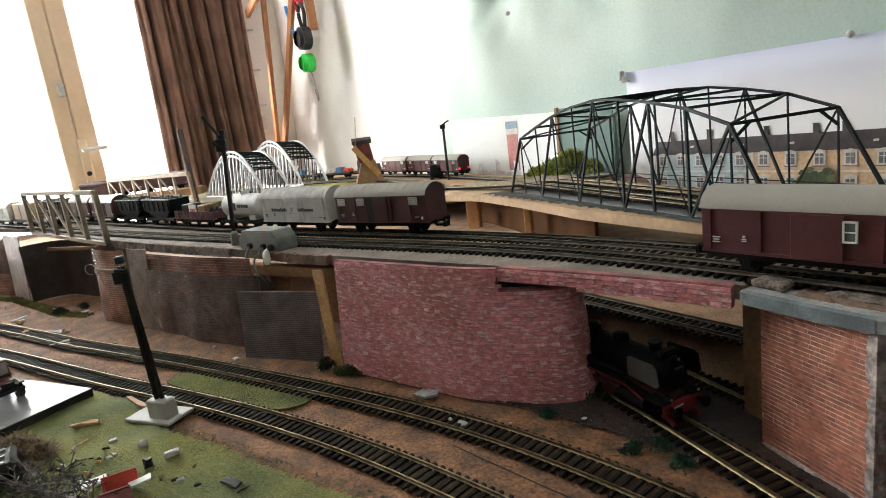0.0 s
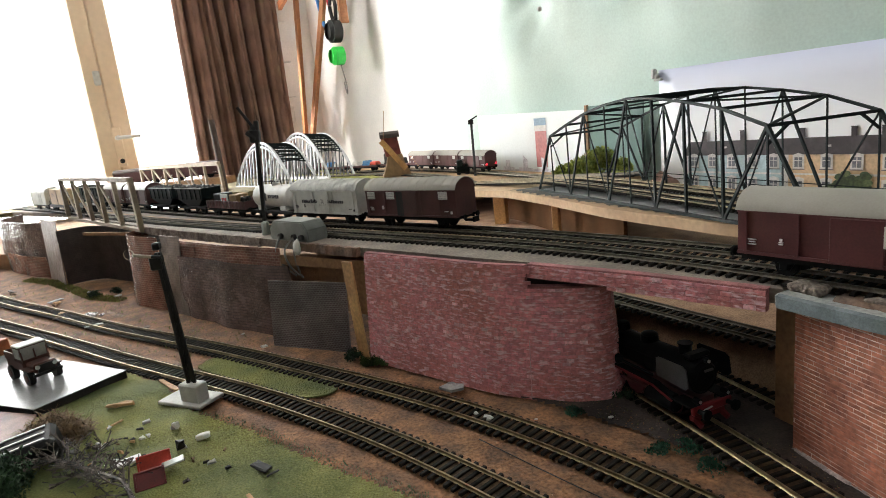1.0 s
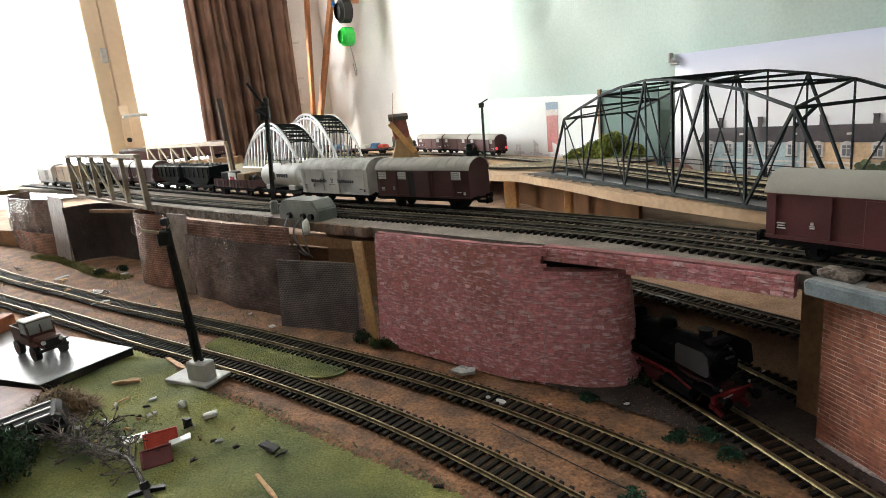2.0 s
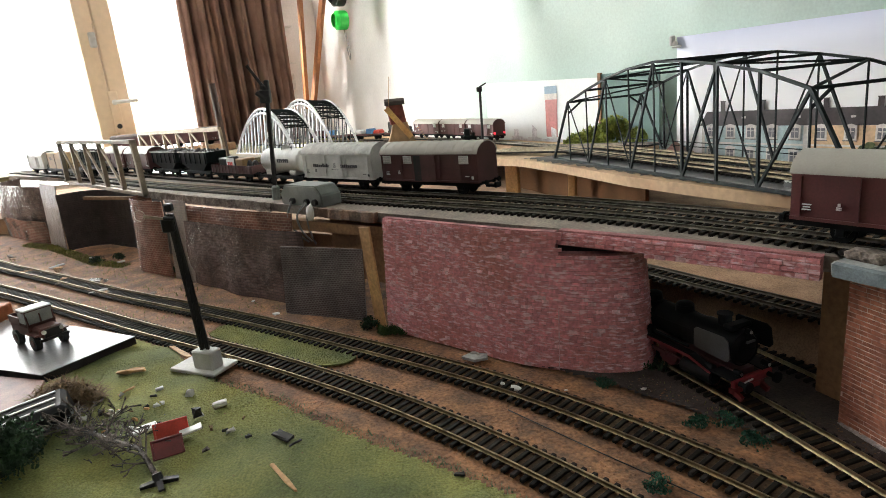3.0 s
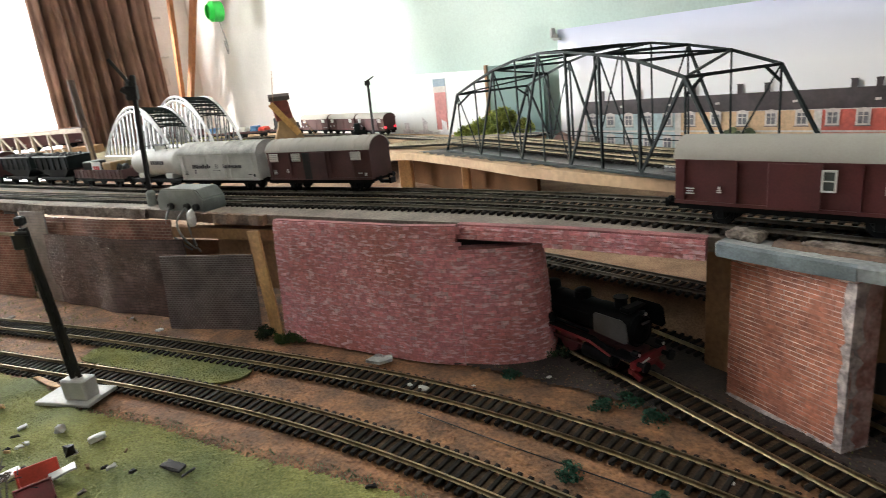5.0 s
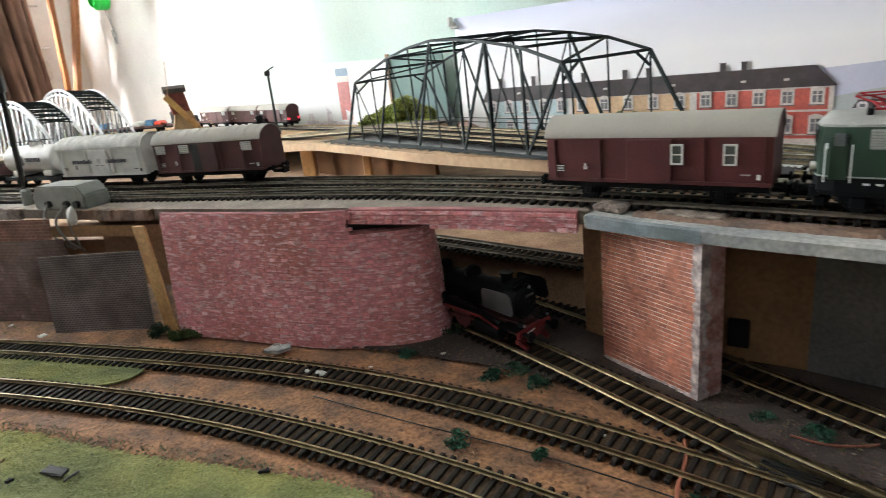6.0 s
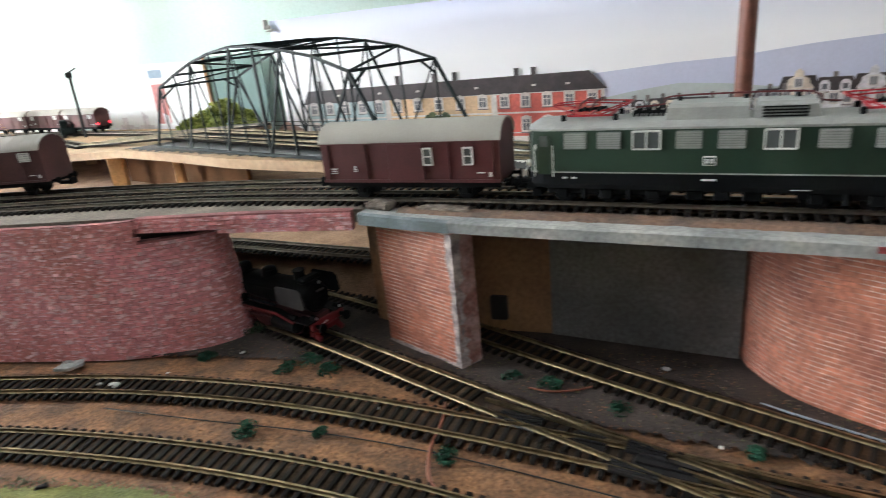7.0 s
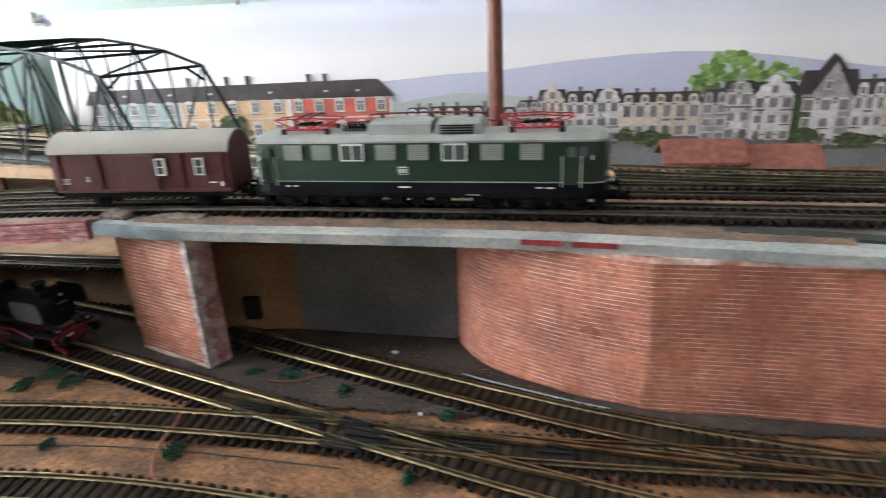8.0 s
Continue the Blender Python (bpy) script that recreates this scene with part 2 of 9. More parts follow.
GLASS = glass_mat("clear_glass")
CABLE = mat("grey_cable", (0.20, 0.20, 0.19), 0.5, var=0.2, bump=0)
ORANGECABLE = mat("orange_cable", (0.27, 0.088, 0.05), 0.5, var=0.2, bump=0)

# ---- mesh helpers ----
def box(bm, cx, cy, cz, sx, sy, sz, m=None, bev=0.0):
    """A box by its centre and size; bev chamfers its edges."""
    r = bmesh.ops.create_cube(bm, size=1.0)
    vs = r["verts"]
    t = Matrix.Translation((cx, cy, cz)) @ Matrix.Diagonal((sx, sy, sz, 1))
    bmesh.ops.transform(bm, matrix=(m @ t) if m else t, verts=vs)
    if bev:
        es = list({e for v in vs for e in v.link_edges})
        bmesh.ops.bevel(bm, geom=es, offset=bev, segments=1, affect="EDGES")


def rod(bm, p0, p1, r, n=8, r2=None):
    """A round bar between two points."""
    p0, p1 = Vector(p0), Vector(p1)
    d = p1 - p0
    q = d.to_track_quat("Z", "Y").to_matrix().to_4x4()
    m = Matrix.Translation((p0 + p1) / 2) @ q
    bmesh.ops.create_cone(bm, cap_ends=True, segments=n, radius1=r, radius2=r if r2 is None else r2, depth=d.length, matrix=m)


def bar(bm, p0, p1, w, h):
    """A square bar between two points, w across, h upright."""
    p0, p1 = Vector(p0), Vector(p1)
    d = p1 - p0
    z = Vector((0, 0, 1)) if abs(d.normalized().z) < 0.98 else Vector((0, 1, 0))
    x = d.normalized()
    y = z.cross(x).normalized()
    z = x.cross(y)
    m = Matrix((x, y, z)).transposed().to_4x4()
    m.translation = (p0 + p1) / 2
    box(bm, 0, 0, 0, d.length, w, h, m)


def ball(bm, c, r, sub=1, squash=(1, 1, 1)):
    bmesh.ops.create_icosphere(bm, subdivisions=sub, radius=r, matrix=Matrix.Translation(c) @ Matrix.Diagonal((*squash, 1)))


def prism(bm, pts, lo, hi, to):
    """Extrudes a closed outline (pairs) from lo to hi; to(p, q, h) gives the place."""
    a = [bm.verts.new(to(p, q, lo)) for p, q in pts]
    b = [bm.verts.new(to(p, q, hi)) for p, q in pts]
    bm.faces.new(a[::-1])
    bm.faces.new(b)
    for i in range(len(pts)):
        j = (i + 1) % len(pts)
        bm.faces.new((a[i], a[j], b[j], b[i]))


def flat(p, q, h):
    return (p, q, h)


def along(p, q, h):
    return (h, p, q)


def across(p, q, h):
    return (p, h, q)


def finish(bm):
    bmesh.ops.recalc_face_normals(bm, faces=bm.faces[:])
    me = bpy.data.meshes.new("mesh")
    bm.to_mesh(me)
    bm.free()
    return me


def smooth(ob, angle=40):
    for p in ob.data.polygons:
        p.use_smooth = True
    ob.data.set_sharp_from_angle(angle=radians(angle))
    return ob


def part(name, bm, material, parent=None, label="", soft=0, **tags):
    me = finish(bm)
    me.name = name
    me.materials.append(material)
    ob = new(name, me)
    if parent:
        ob.parent = parent
    if soft:
        smooth(ob, soft)
    return tagged(ob, label, **tags)


def thing(name, m, label, category, group="", kind=""):
    ob = new(name)
    ob.empty_display_size = 0.01
    ob.matrix_world = m
    return tagged(ob, label, category, group, kind)


def NB():
    return bmesh.new()


def resample(pts, step):
    """Points at even steps along a smooth line through pts (Catmull-Rom)."""
    P = [Vector((*p, 0)) if len(p) == 2 else Vector(p) for p in pts]
    P = [P[0] * 2 - P[1]] + P + [P[-1] * 2 - P[-2]]
    fine = []
    for i in range(1, len(P) - 2):
        for k in range(24):
            t = k / 24
            a, b, c, d = P[i - 1 : i + 3]
            fine.append(0.5 * (2 * b + (c - a) * t + (2 * a - 5 * b + 4 * c - d) * t * t + (3 * b - a - 3 * c + d) * t**3))
    fine.append(P[-2])
    out, need = [fine[0]], step
    for a, b in zip(fine, fine[1:]):
        seg = (b - a).length
        while seg >= need and seg > 1e-9:
            a = a + (b - a) * (need / seg)
            out.append(a)
            seg = (b - a).length
            need = step
        need -= seg
    return out


def smooth_line(pts, rounds=3, step=0.04):
    """The same line with the wobble averaged out; its ends stay."""
    line = resample(pts, step) + [Vector((*pts[-1], 0))]
    for _ in range(rounds):
        line = [line[0]] + [(a + b * 2 + c) / 4 for a, b, c in zip(line, line[1:], line[2:])] + [line[-1]]
    return [(p.x, p.y) for p in line]


def headings(line):
    hs = []
    for i in range(len(line)):
        d = line[min(i + 1, len(line) - 1)] - line[max(i - 1, 0)]
        hs.append(math.atan2(d.y, d.x))
    return hs


def sweep(bm, line, profile, z=0.0):
    """Sweeps a closed profile of (side, up) pairs along a line."""
    rings = []
    for p, h in zip(line, headings(line)):
        nx, ny = -math.sin(h), math.cos(h)
        rings.append([bm.verts.new((p.x + nx * s, p.y + ny * s, p.z + z + up)) for s, up in profile])
    for a, b in zip(rings, rings[1:]):
        for i in range(len(profile)):
            j = (i + 1) % len(profile)
            bm.faces.new((a[i], a[j], b[j], b[i]))
    bm.faces.new(rings[0])
    bm.faces.new(rings[-1][::-1])


def tube(bm, pts, r, n=6, step=0.004):
    line = resample([tuple(p) for p in pts], step)
    rings = []
    for i, p in enumerate(line):
        d = (line[min(i + 1, len(line) - 1)] - line[max(i - 1, 0)]).normalized()
        s = d.orthogonal().normalized() if abs(d.z) > 0.95 else d.cross(Vector((0, 0, 1))).normalized()
        t = d.cross(s)
        rings.append([bm.verts.new(p + (s * math.cos(k * 6.2832 / n) + t * math.sin(k * 6.2832 / n)) * r) for k in range(n)])
    for a, b in zip(rings, rings[1:]):
        for i in range(n):
            bm.faces.new((a[i], a[(i + 1) % n], b[(i + 1) % n], b[i]))
    bm.faces.new(rings[0])
    bm.faces.new(rings[-1][::-1])


def wall_sheet(bm, line, z0, z1, thick, back=0.0, uv0=0.0, wave=0.0, steps=6):
    """A standing card that follows a line, with UVs in metres; back: how far its top leans back."""
    uv = bm.loops.layers.uv.verify()
    hs, L = headings(line), [0.0]
    for a, b in zip(line, line[1:]):
        L.append(L[-1] + (b - a).length)
    rows = []
    for i, (p, h) in enumerate(zip(line, hs)):
        nx, ny = -math.sin(h), math.cos(h)
        col = []
        for k in range(steps + 1):
            f = k / steps
            off = back * f + wave * noise.noise(Vector((p.x * 18, p.y * 18, f * 1.6)))
            zt = (z1(L[i]) if callable(z1) else z1)
            col.append(((p.x + nx * off, p.y + ny * off, z0 + (zt - z0) * f), (nx, ny)))
        rows.append(col)
    fr = [[bm.verts.new(c[0]) for c in col] for col in rows]
    bk = [[bm.verts.new((c[0][0] + c[1][0] * thick, c[0][1] + c[1][1] * thick, c[0][2])) for c in col] for col in rows]
    for g, flip in ((fr, False), (bk, True)):
        for i in range(len(rows) - 1):
            for k in range(steps):
                q = [g[i][k], g[i + 1][k], g[i + 1][k + 1], g[i][k + 1]]
                f = bm.faces.new(q[::-1] if flip else q)
                for lp in f.loops:
                    ii = i if lp.vert in (g[i][k], g[i][k + 1]) else i + 1
                    lp[uv].uv = (uv0 + L[ii], lp.vert.co.z)
    n = len(rows) - 1
    for i in range(n):
        bm.faces.new((fr[i][steps], fr[i + 1][steps], bk[i + 1][steps], bk[i][steps]))
        bm.faces.new((fr[i + 1][0], fr[i][0], bk[i][0], bk[i + 1][0]))
    for k in range(steps):
        bm.faces.new((fr[0][k], fr[0][k + 1], bk[0][k + 1], bk[0][k]))
        bm.faces.new((fr[n][k + 1], fr[n][k], bk[n][k], bk[n][k + 1]))


def setting(name, bm, material, label="", category="", soft=0):
    return part(name, bm, material, None, label or name.replace("_", " "), soft, category=category or name.split("_")[0], kind="structure")


def rim(pts, lo, hi):
    bm = NB()
    prism(bm, pts, lo, hi, flat)
    bmesh.ops.triangulate(bm, faces=[f for f in bm.faces if len(f.verts) > 4])
    return bm


# ---- the room ----
def rbox(a0, a1, b0, b1, z0, z1):
    bm = NB()
    box(bm, (a0 + a1) / 2, (b0 + b1) / 2, (z0 + z1) / 2, a1 - a0, b1 - b0, z1 - z0, RM)
    return bm


setting("floor", rbox(A0 - 0.2, A1 + 0.2, B1 - 0.2, 0.2, FLOOR - 0.1, FLOOR), CARPET, "grey-brown carpeted room floor")
setting("ceiling", rbox(A0 - 0.2, A1 + 0.2, B1 - 0.2, 0.2, CEIL, CEIL + 0.1), PLASTER, "plain white room ceiling")
setting("wall_east", rbox(A0 - 0.2, A1 + 0.2, 0.05, 0.2, FLOOR, CEIL), PLASTER, "cream plaster wall behind the railway backdrop")
# unseen walls: their tones are chosen to steer the bounced light
setting("wall_south", rbox(A1, A1 + 0.2, B1, 0.05, FLOOR, CEIL), WALLPAPER, "unseen grey papered wall, toned for bounced light")
setting("wall_west", rbox(A0 - 0.2, A1 + 0.2, B1 - 0.2, B1, FLOOR, CEIL), DARKWALL, "unseen wall, dark brown to cut bounced light")
# window wall: pillars, sill and lintel round two openings
bm = NB()
for a, b, c, d in ((-0.13, 0.05, FLOOR, CEIL), (B1, -1.56, FLOOR, CEIL), (-1.56, -0.13, 1.32, CEIL), (-1.56, -0.13, FLOOR, -0.75)):
    box(bm, A0 - 0.1, (a + b) / 2, (c + d) / 2, 0.2, b - a, d - c, RM)
setting("wall_north", bm, PLASTER, "cream plaster wall with a balcony door and window")


def glazed_leaf(name, label, b0, b1, z0, z1, stile, handle_at=None):
    """A cream wooden door or window leaf with one pane."""
    t = thing(name, RM @ pose(A0 - 0.03, 0, 0), label, "window", kind="structure")
    for nm, x in (("left_stile", b0 + stile / 2), ("right_stile", b1 - stile / 2)):
        bm = NB()
        box(bm, 0, x, (z0 + z1) / 2, 0.05, stile, z1 - z0, bev=0.004)
        part("stile", bm, FRAMEWOOD, t)
    for z in (z0 + stile / 2, z1 - stile / 2):
        bm = NB()
        box(bm, 0, (b0 + b1) / 2, z, 0.045, b1 - b0 - 2 * stile, stile, bev=0.003)
        part("rail", bm, FRAMEWOOD, t)
    bm = NB()
    box(bm, 0, (b0 + b1) / 2, (z0 + z1) / 2, 0.006, b1 - b0 - 2 * stile, z1 - z0 - 2 * stile)
    pane = part("pane", bm, GLASS, t)
    pane.visible_shadow = False
    if handle_at:
        b, z = handle_at
        bm = NB()
        box(bm, 0.03, b, z - 0.03, 0.008, 0.028, 0.13, bev=0.003)
        part("handle_plate", bm, FRAMEWOOD, t)
        bm = NB()
        rod(bm, (0.03, b, z), (0.07, b, z), 0.008)
        rod(bm, (0.066, b - 0.006, z), (0.066, b + 0.065, z), 0.006)
        part("door_handle", bm, WHITE, t, "pale lever handle", 40)
        bm = NB()
        rod(bm, (0.025, b, z - 0.075), (0.037, b, z - 0.075), 0.008)
        part("keyhole", bm, BLACK, t)
        bm = NB()
        box(bm, 0.03, b - 0.02, z + 0.19, 0.012, 0.02, 0.045, bev=0.003)
        part("latch", bm, LIGHTGREY, t)


glazed_leaf("door_1", "cream wooden glazed balcony door with lever handle", -0.675, -0.13, -0.75, 1.32, 0.055, (-0.668, 0.252))
glazed_leaf("window_1", "cream wooden glazed door leaf flooded with daylight", -1.55, -0.677, -0.75, 1.32, 0.05)

# curtain: a wavy cloth with thickness
bm = NB()
N = 120
cols = []
for i in range(N + 1):
    f = i / N
    b = -0.448 + 0.345 * f
    wav = 0.022 * math.sin(f * 44) + 0.012 * math.sin(f * 97 + 1.3) + 0.03 * math.sin(f * 9)
    cols.append([bm.verts.new(room(A0 + 0.09 + wav * (1.0 + 0.25 * math.sin(k * 0.9)), b - 0.006 * math.sin(k * 0.7 + f * 5), -0.6 + k * 0.2)) for k in range(11)])
for a, b in zip(cols, cols[1:]):
    for k in range(10):
        bm.faces.new((a[k], b[k], b[k + 1], a[k + 1]))
cu = part("curtain", bm, CURTAIN, None, "heavy brown cloth curtain drawn to the side of the glazed door", 180, category="curtain")
mod = cu.modifiers.new("cloth", "SOLIDIFY")
mod.thickness = 0.003

# distance outside: a bright hazy backdrop and garden hedge far behind the glass
bm = NB()
box(bm, A0 - 5.0, -1.5, 0.35, 0.02, 14, 2.7, RM)
setting("backdrop", bm, glow("hazy_daylight", (1.0, 1.0, 0.98), 6.0), "overexposed white daylight haze beyond the garden", "backdrop")
bm = NB()
box(bm, A0 - 2.5, -1.5, -1.0, 5, 14, 0.1, RM)
setting("ground", bm, FLOCK, "pale lawn outside the balcony door")
bm = NB()
for i in range(420):
    c = room(A0 - 3.6 + random.uniform(-0.5, 0.5), random.uniform(-2.6, 0.9), random.uniform(-0.9, 0.42))
    ball(bm, c, random.uniform(0.03, 0.10), 1, (1, 1, 0.7))
part("hedge", bm, LEAF, None, "sunlit garden hedge outside", category="hedge", kind="stuff")

# leaning pine slats, a plastic box on a nail and headphones in the corner
SLATS = thing("wooden_rack", RM @ pose(0, 0, 0), "leaning varnished pine slats in the room corner", "rack")
for p, q in (((-0.15, -0.06, 0.72), (-0.30, -0.05, 0.17)), ((0.03, -0.035, 0.66), (-0.27, -0.04, 0.16)), ((-0.17, -0.06, 0.70), (-0.42, -0.05, 0.64)), ((0.10, -0.02, 0.9), (0.10, -0.02, 0.52))):
    bm = NB()
    bar(bm, p, q, 0.012, 0.026)
    part("slat", bm, ORANGEWOOD, SLATS)
for z in (0.46, 0.335, 0.60):
    bm = NB()
    rod(bm, (-0.33, -0.05, z), (-0.40, -0.12, z + 0.003), 0.0035, 6)
    ball(bm, (-0.40, -0.12, z + 0.003), 0.006)
    part("peg", bm, WHITE, SLATS)
bm = NB()
box(bm, -0.33, -0.09, 0.27, 0.04, 0.035, 0.06, RM, bev=0.004)
part("plastic_box", bm, OFFWHITE, None, "small clear plastic box hung on a peg", category="box")


def headphones(a, z, cup_mat, label):
    t = thing("headphones", RM @ pose(a, -0.05, z), label, "headphones")
    for dz, m, r in ((0.0, BLACK, 0.034), (-0.073, cup_mat, 0.028)):
        bm = NB()
        rod(bm, (0, 0.01, dz), (0, -0.018, dz), r, 20)
        part("ear_cup", bm, m, t, "", 40)
        bm = NB()
        bmesh.ops.create_cone(bm, cap_ends=False, segments=20, radius1=r * 0.95, radius2=r * 0.7, depth=0.012, matrix=pose(0, -0.022, dz, 90))
        part("ear_pad", bm, m, t, "", 40)
    bm = NB()
    tube(bm, [(-0.01, 0, 0.03), (-0.02, 0, 0.075), (0.0, 0, 0.10), (0.02, 0, 0.075), (0.01, 0, 0.03)], 0.006)
    part("headband", bm, BLACK, t, "", 40)
    bm = NB()
    tube(bm, [(0.0, 0, -0.09), (0.015, 0, -0.13), (0.03, -0.002, -0.17), (0.02, 0, -0.19), (0.01, 0, -0.15)], 0.0018)
    part("cable", bm, CABLE, t)


headphones(0.093, 0.497, mat("neon_green_plastic", (0.02, 0.62, 0.07), 0.45, var=0.1, bump=0), "black headphones with a neon green ear cup on a hook")
bm = NB()
tube(bm, [room(0.05, -0.04, 0.58), room(0.06, -0.05, 0.62), room(0.09, -0.04, 0.60), room(0.085, -0.05, 0.66)], 0.006)
part("red_strap", bm, RED, None, "red plastic strap hanging on the wall", 40, category="strap")
bm = NB()
rod(bm, room(-0.06, -0.03, 0.62), room(-0.02, -0.035, 0.53), 0.006)
part("blue_pen", bm, mat("blue_plastic", (0.03, 0.2, 0.55), 0.4, bump=0), None, "thin blue plastic stick", category="stick")

# crumpled green backing paper on the wall
bm = NB()
rows = []
for i in range(121):
    a = 0.62 + i * 0.0235
    row = []
    for k in range(41):
        z = -0.06 + k * 0.03
        a2 = a + (0.10 * max(0, (z - 0.16)) - 0.05 * math.sin(z * 7)) * (1 - i / 120) ** 6
        dep = 0.030 * noise.noise(Vector((a * 2.3 + z * 1.5, z * 1.8, 1))) + 0.026 * noise.noise(Vector((a * 5 + z * 4, z * 3 - a, 5))) + 0.013 * abs(noise.noise(Vector((a * 13 - z * 9, z * 10 + a * 3, 9))))
        fade = min(1, max(0, (z - 0.2) * 4))
        row.append(bm.verts.new(room(a2, 0.032 - abs(dep) * (0.3 + 2.3 * fade), z)))
    rows.append(row)
for p, q in zip(rows, rows[1:]):
    for k in range(40):
        bm.faces.new((p[k], q[k], q[k + 1], p[k + 1]))
pp = part("backing_paper", bm, PAPER, None, "large crumpled pale green paper fixed to the wall", 180, category="paper")
mod = pp.modifiers.new("sheet", "SOLIDIFY")
mod.thickness = 0.0006

# ---- the base board, soil and grass ----
BASE = [tuple(room(a, b))[:2] for a, b in ((-0.2, -0.02), (3.0, -0.02), (3.0, -0.75), (2.25, -0.98), (1.2, -0.95), (0.6, -1.6), (-0.2, -1.6))]


def sheet(outline, z, amp, cell, freq=30.0, inner=None):
    """A gently uneven ground sheet, cut by an outline, as a grid of faces."""
    xs, ys = [p[0] for p in outline], [p[1] for p in outline]

    def inside(x, y):
        c = False
        for (x0, y0), (x1, y1) in zip(outline, outline[1:] + outline[:1]):
            if (y0 > y) != (y1 > y) and x < (x1 - x0) * (y - y0) / (y1 - y0) + x0:
                c = not c
        return c

    bm, grid = NB(), {}
    nx, ny = int((max(xs) - min(xs)) / cell) + 1, int((max(ys) - min(ys)) / cell) + 1
    for i in range(nx):
        for j in range(ny):
            x, y = min(xs) + (i + 0.5) * cell, min(ys) + (j + 0.5) * cell
            if inside(x, y):
                q = []
                for di, dj in ((0, 0), (1, 0), (1, 1), (0, 1)):
                    key = (i + di, j + dj)
                    if key not in grid:
                        px, py = min(xs) + key[0] * cell, min(ys) + key[1] * cell
                        jx = cell * 0.45 * noise.noise(Vector((px * 300, py * 300, 3)))
                        grid[key] = bm.verts.new((px + jx, py + jx * 0.7, z + amp * noise.noise(Vector((px * freq, py * freq, z * 50)))))
                    q.append(grid[key])
                bm.faces.new(q)
    return bm


bm = NB()
prism(bm, BASE, -0.03, -0.006, flat)
setting("baseboard", bm, PLY, "plywood base of the model railway", "baseboard")
setting("ground_cork", sheet(BASE, -0.0012, 0.0012, 0.012), CORK, "brown cork-granule ground of the railway layout", "ground", 60)
setting("ground_soil", sheet([(-0.07, 0.555), (-0.02, 0.515), (0.04, 0.462), (0.085, 0.43), (0.14, 0.375), (0.18, 0.32), (0.205, 0.262), (0.26, 0.185), (0.32, 0.105), (0.40, 0.0), (0.5, -0.13), (0.62, -0.1), (0.42, 0.2), (0.27, 0.42), (0.1, 0.6), (0.0, 0.62)], 0.0012, 0.0012, 0.004), DUST, "dusty grey-brown soil under the viaduct", "ground", 60)
GRASS_NEAR = [(-0.9, 0.62), (-0.5, 0.60), (-0.36, 0.59), (-0.28, 0.54), (-0.22, 0.475), (-0.153, 0.435), (-0.122, 0.41), (-0.087, 0.383), (-0.043, 0.355), (-0.014, 0.335), (0.012, 0.318), (0.06, 0.265), (0.10, 0.20), (0.14, 0.10), (0.14, -0.05), (-0.25, -0.05), (-0.9, 0.2)]
setting("grass_meadow", sheet(GRASS_NEAR, 0.0025, 0.0025, 0.003, 25), FLOCK, "short green flock meadow in front of the tracks", "grass", 60)

MAT = [(-0.260, 0.592), (-0.235, 0.601), (-0.179, 0.563), (-0.116, 0.514), (-0.108, 0.501), (-0.118, 0.491), (-0.143, 0.494), (-0.200, 0.531), (-0.250, 0.564), (-0.265, 0.577)]
bm = rim([(p.x, p.y) for p in resample(MAT, 0.006)], 0.0, 0.0014)
part("grass_mat", bm, FLOCK, None, "olive green grass mat laid between two tracks", category="grass mat")

# raised cork plateau behind the viaduct
bm = rim([(-1.3, 1.35), (-0.5, 1.0), (-0.1, 0.76), (0.10, 0.625), (0.175, 0.535), (0.235, 0.435), (0.275, 0.37), (0.5, 0.35), (0.45, 0.75), (0.25, 1.25), (0.0, 1.75), (-1.3, 1.75)], 0.0, 0.032)
setting("plateau", bm, CORK_PALE, "pale cork plateau behind the viaduct", "ground")

bm = NB()
bank = resample([(-0.1, 0.76), (0.10, 0.625), (0.175, 0.535), (0.235, 0.435), (0.275, 0.37)], 0.006)
sweep(bm, bank, [(-0.017, 0.0), (0.002, 0.0), (0.002, 0.0325), (-0.002, 0.0325), (-0.009, 0.022)])
for v in bm.verts:
    v.co += Vector((noise.noise(v.co * 90), noise.noise(v.co * 95 + Vector((5, 0, 0))), 0.4 * noise.noise(v.co * 80))) * 0.0018
setting("bank", bm, CORK_PALE, "crumbly cork bank at the plateau edge", "ground", 60)

# ---- viaduct deck ----
FRONT = [(-1.06, 1.378), (-0.82, 1.217), (-0.487, 0.905), (-0.365, 0.80), (-0.293, 0.745), (-0.224, 0.693), (-0.162, 0.642), (-0.09, 0.588), (-0.025, 0.538), (0.02, 0.503), (0.059, 0.474), (0.092, 0.448), (0.122, 0.423), (0.186, 0.366), (0.218, 0.307), (0.256, 0.253), (0.333, 0.143), (0.391, 0.047), (0.423, -0.008), (0.52, -0.165)]
T1 = [(-1.10, 1.455), (-0.80, 1.212), (-0.60, 1.037), (-0.44, 0.903), (-0.303, 0.797), (-0.135, 0.669), (-0.072, 0.622), (-0.018, 0.582), (0.029, 0.548), (0.07, 0.516), (0.105, 0.486), (0.135, 0.459), (0.16, 0.431), (0.203, 0.376), (0.255, 0.315), (0.32, 0.222), (0.398, 0.112), (0.433, 0.063), (0.47, 0.005), (0.56, -0.13)]
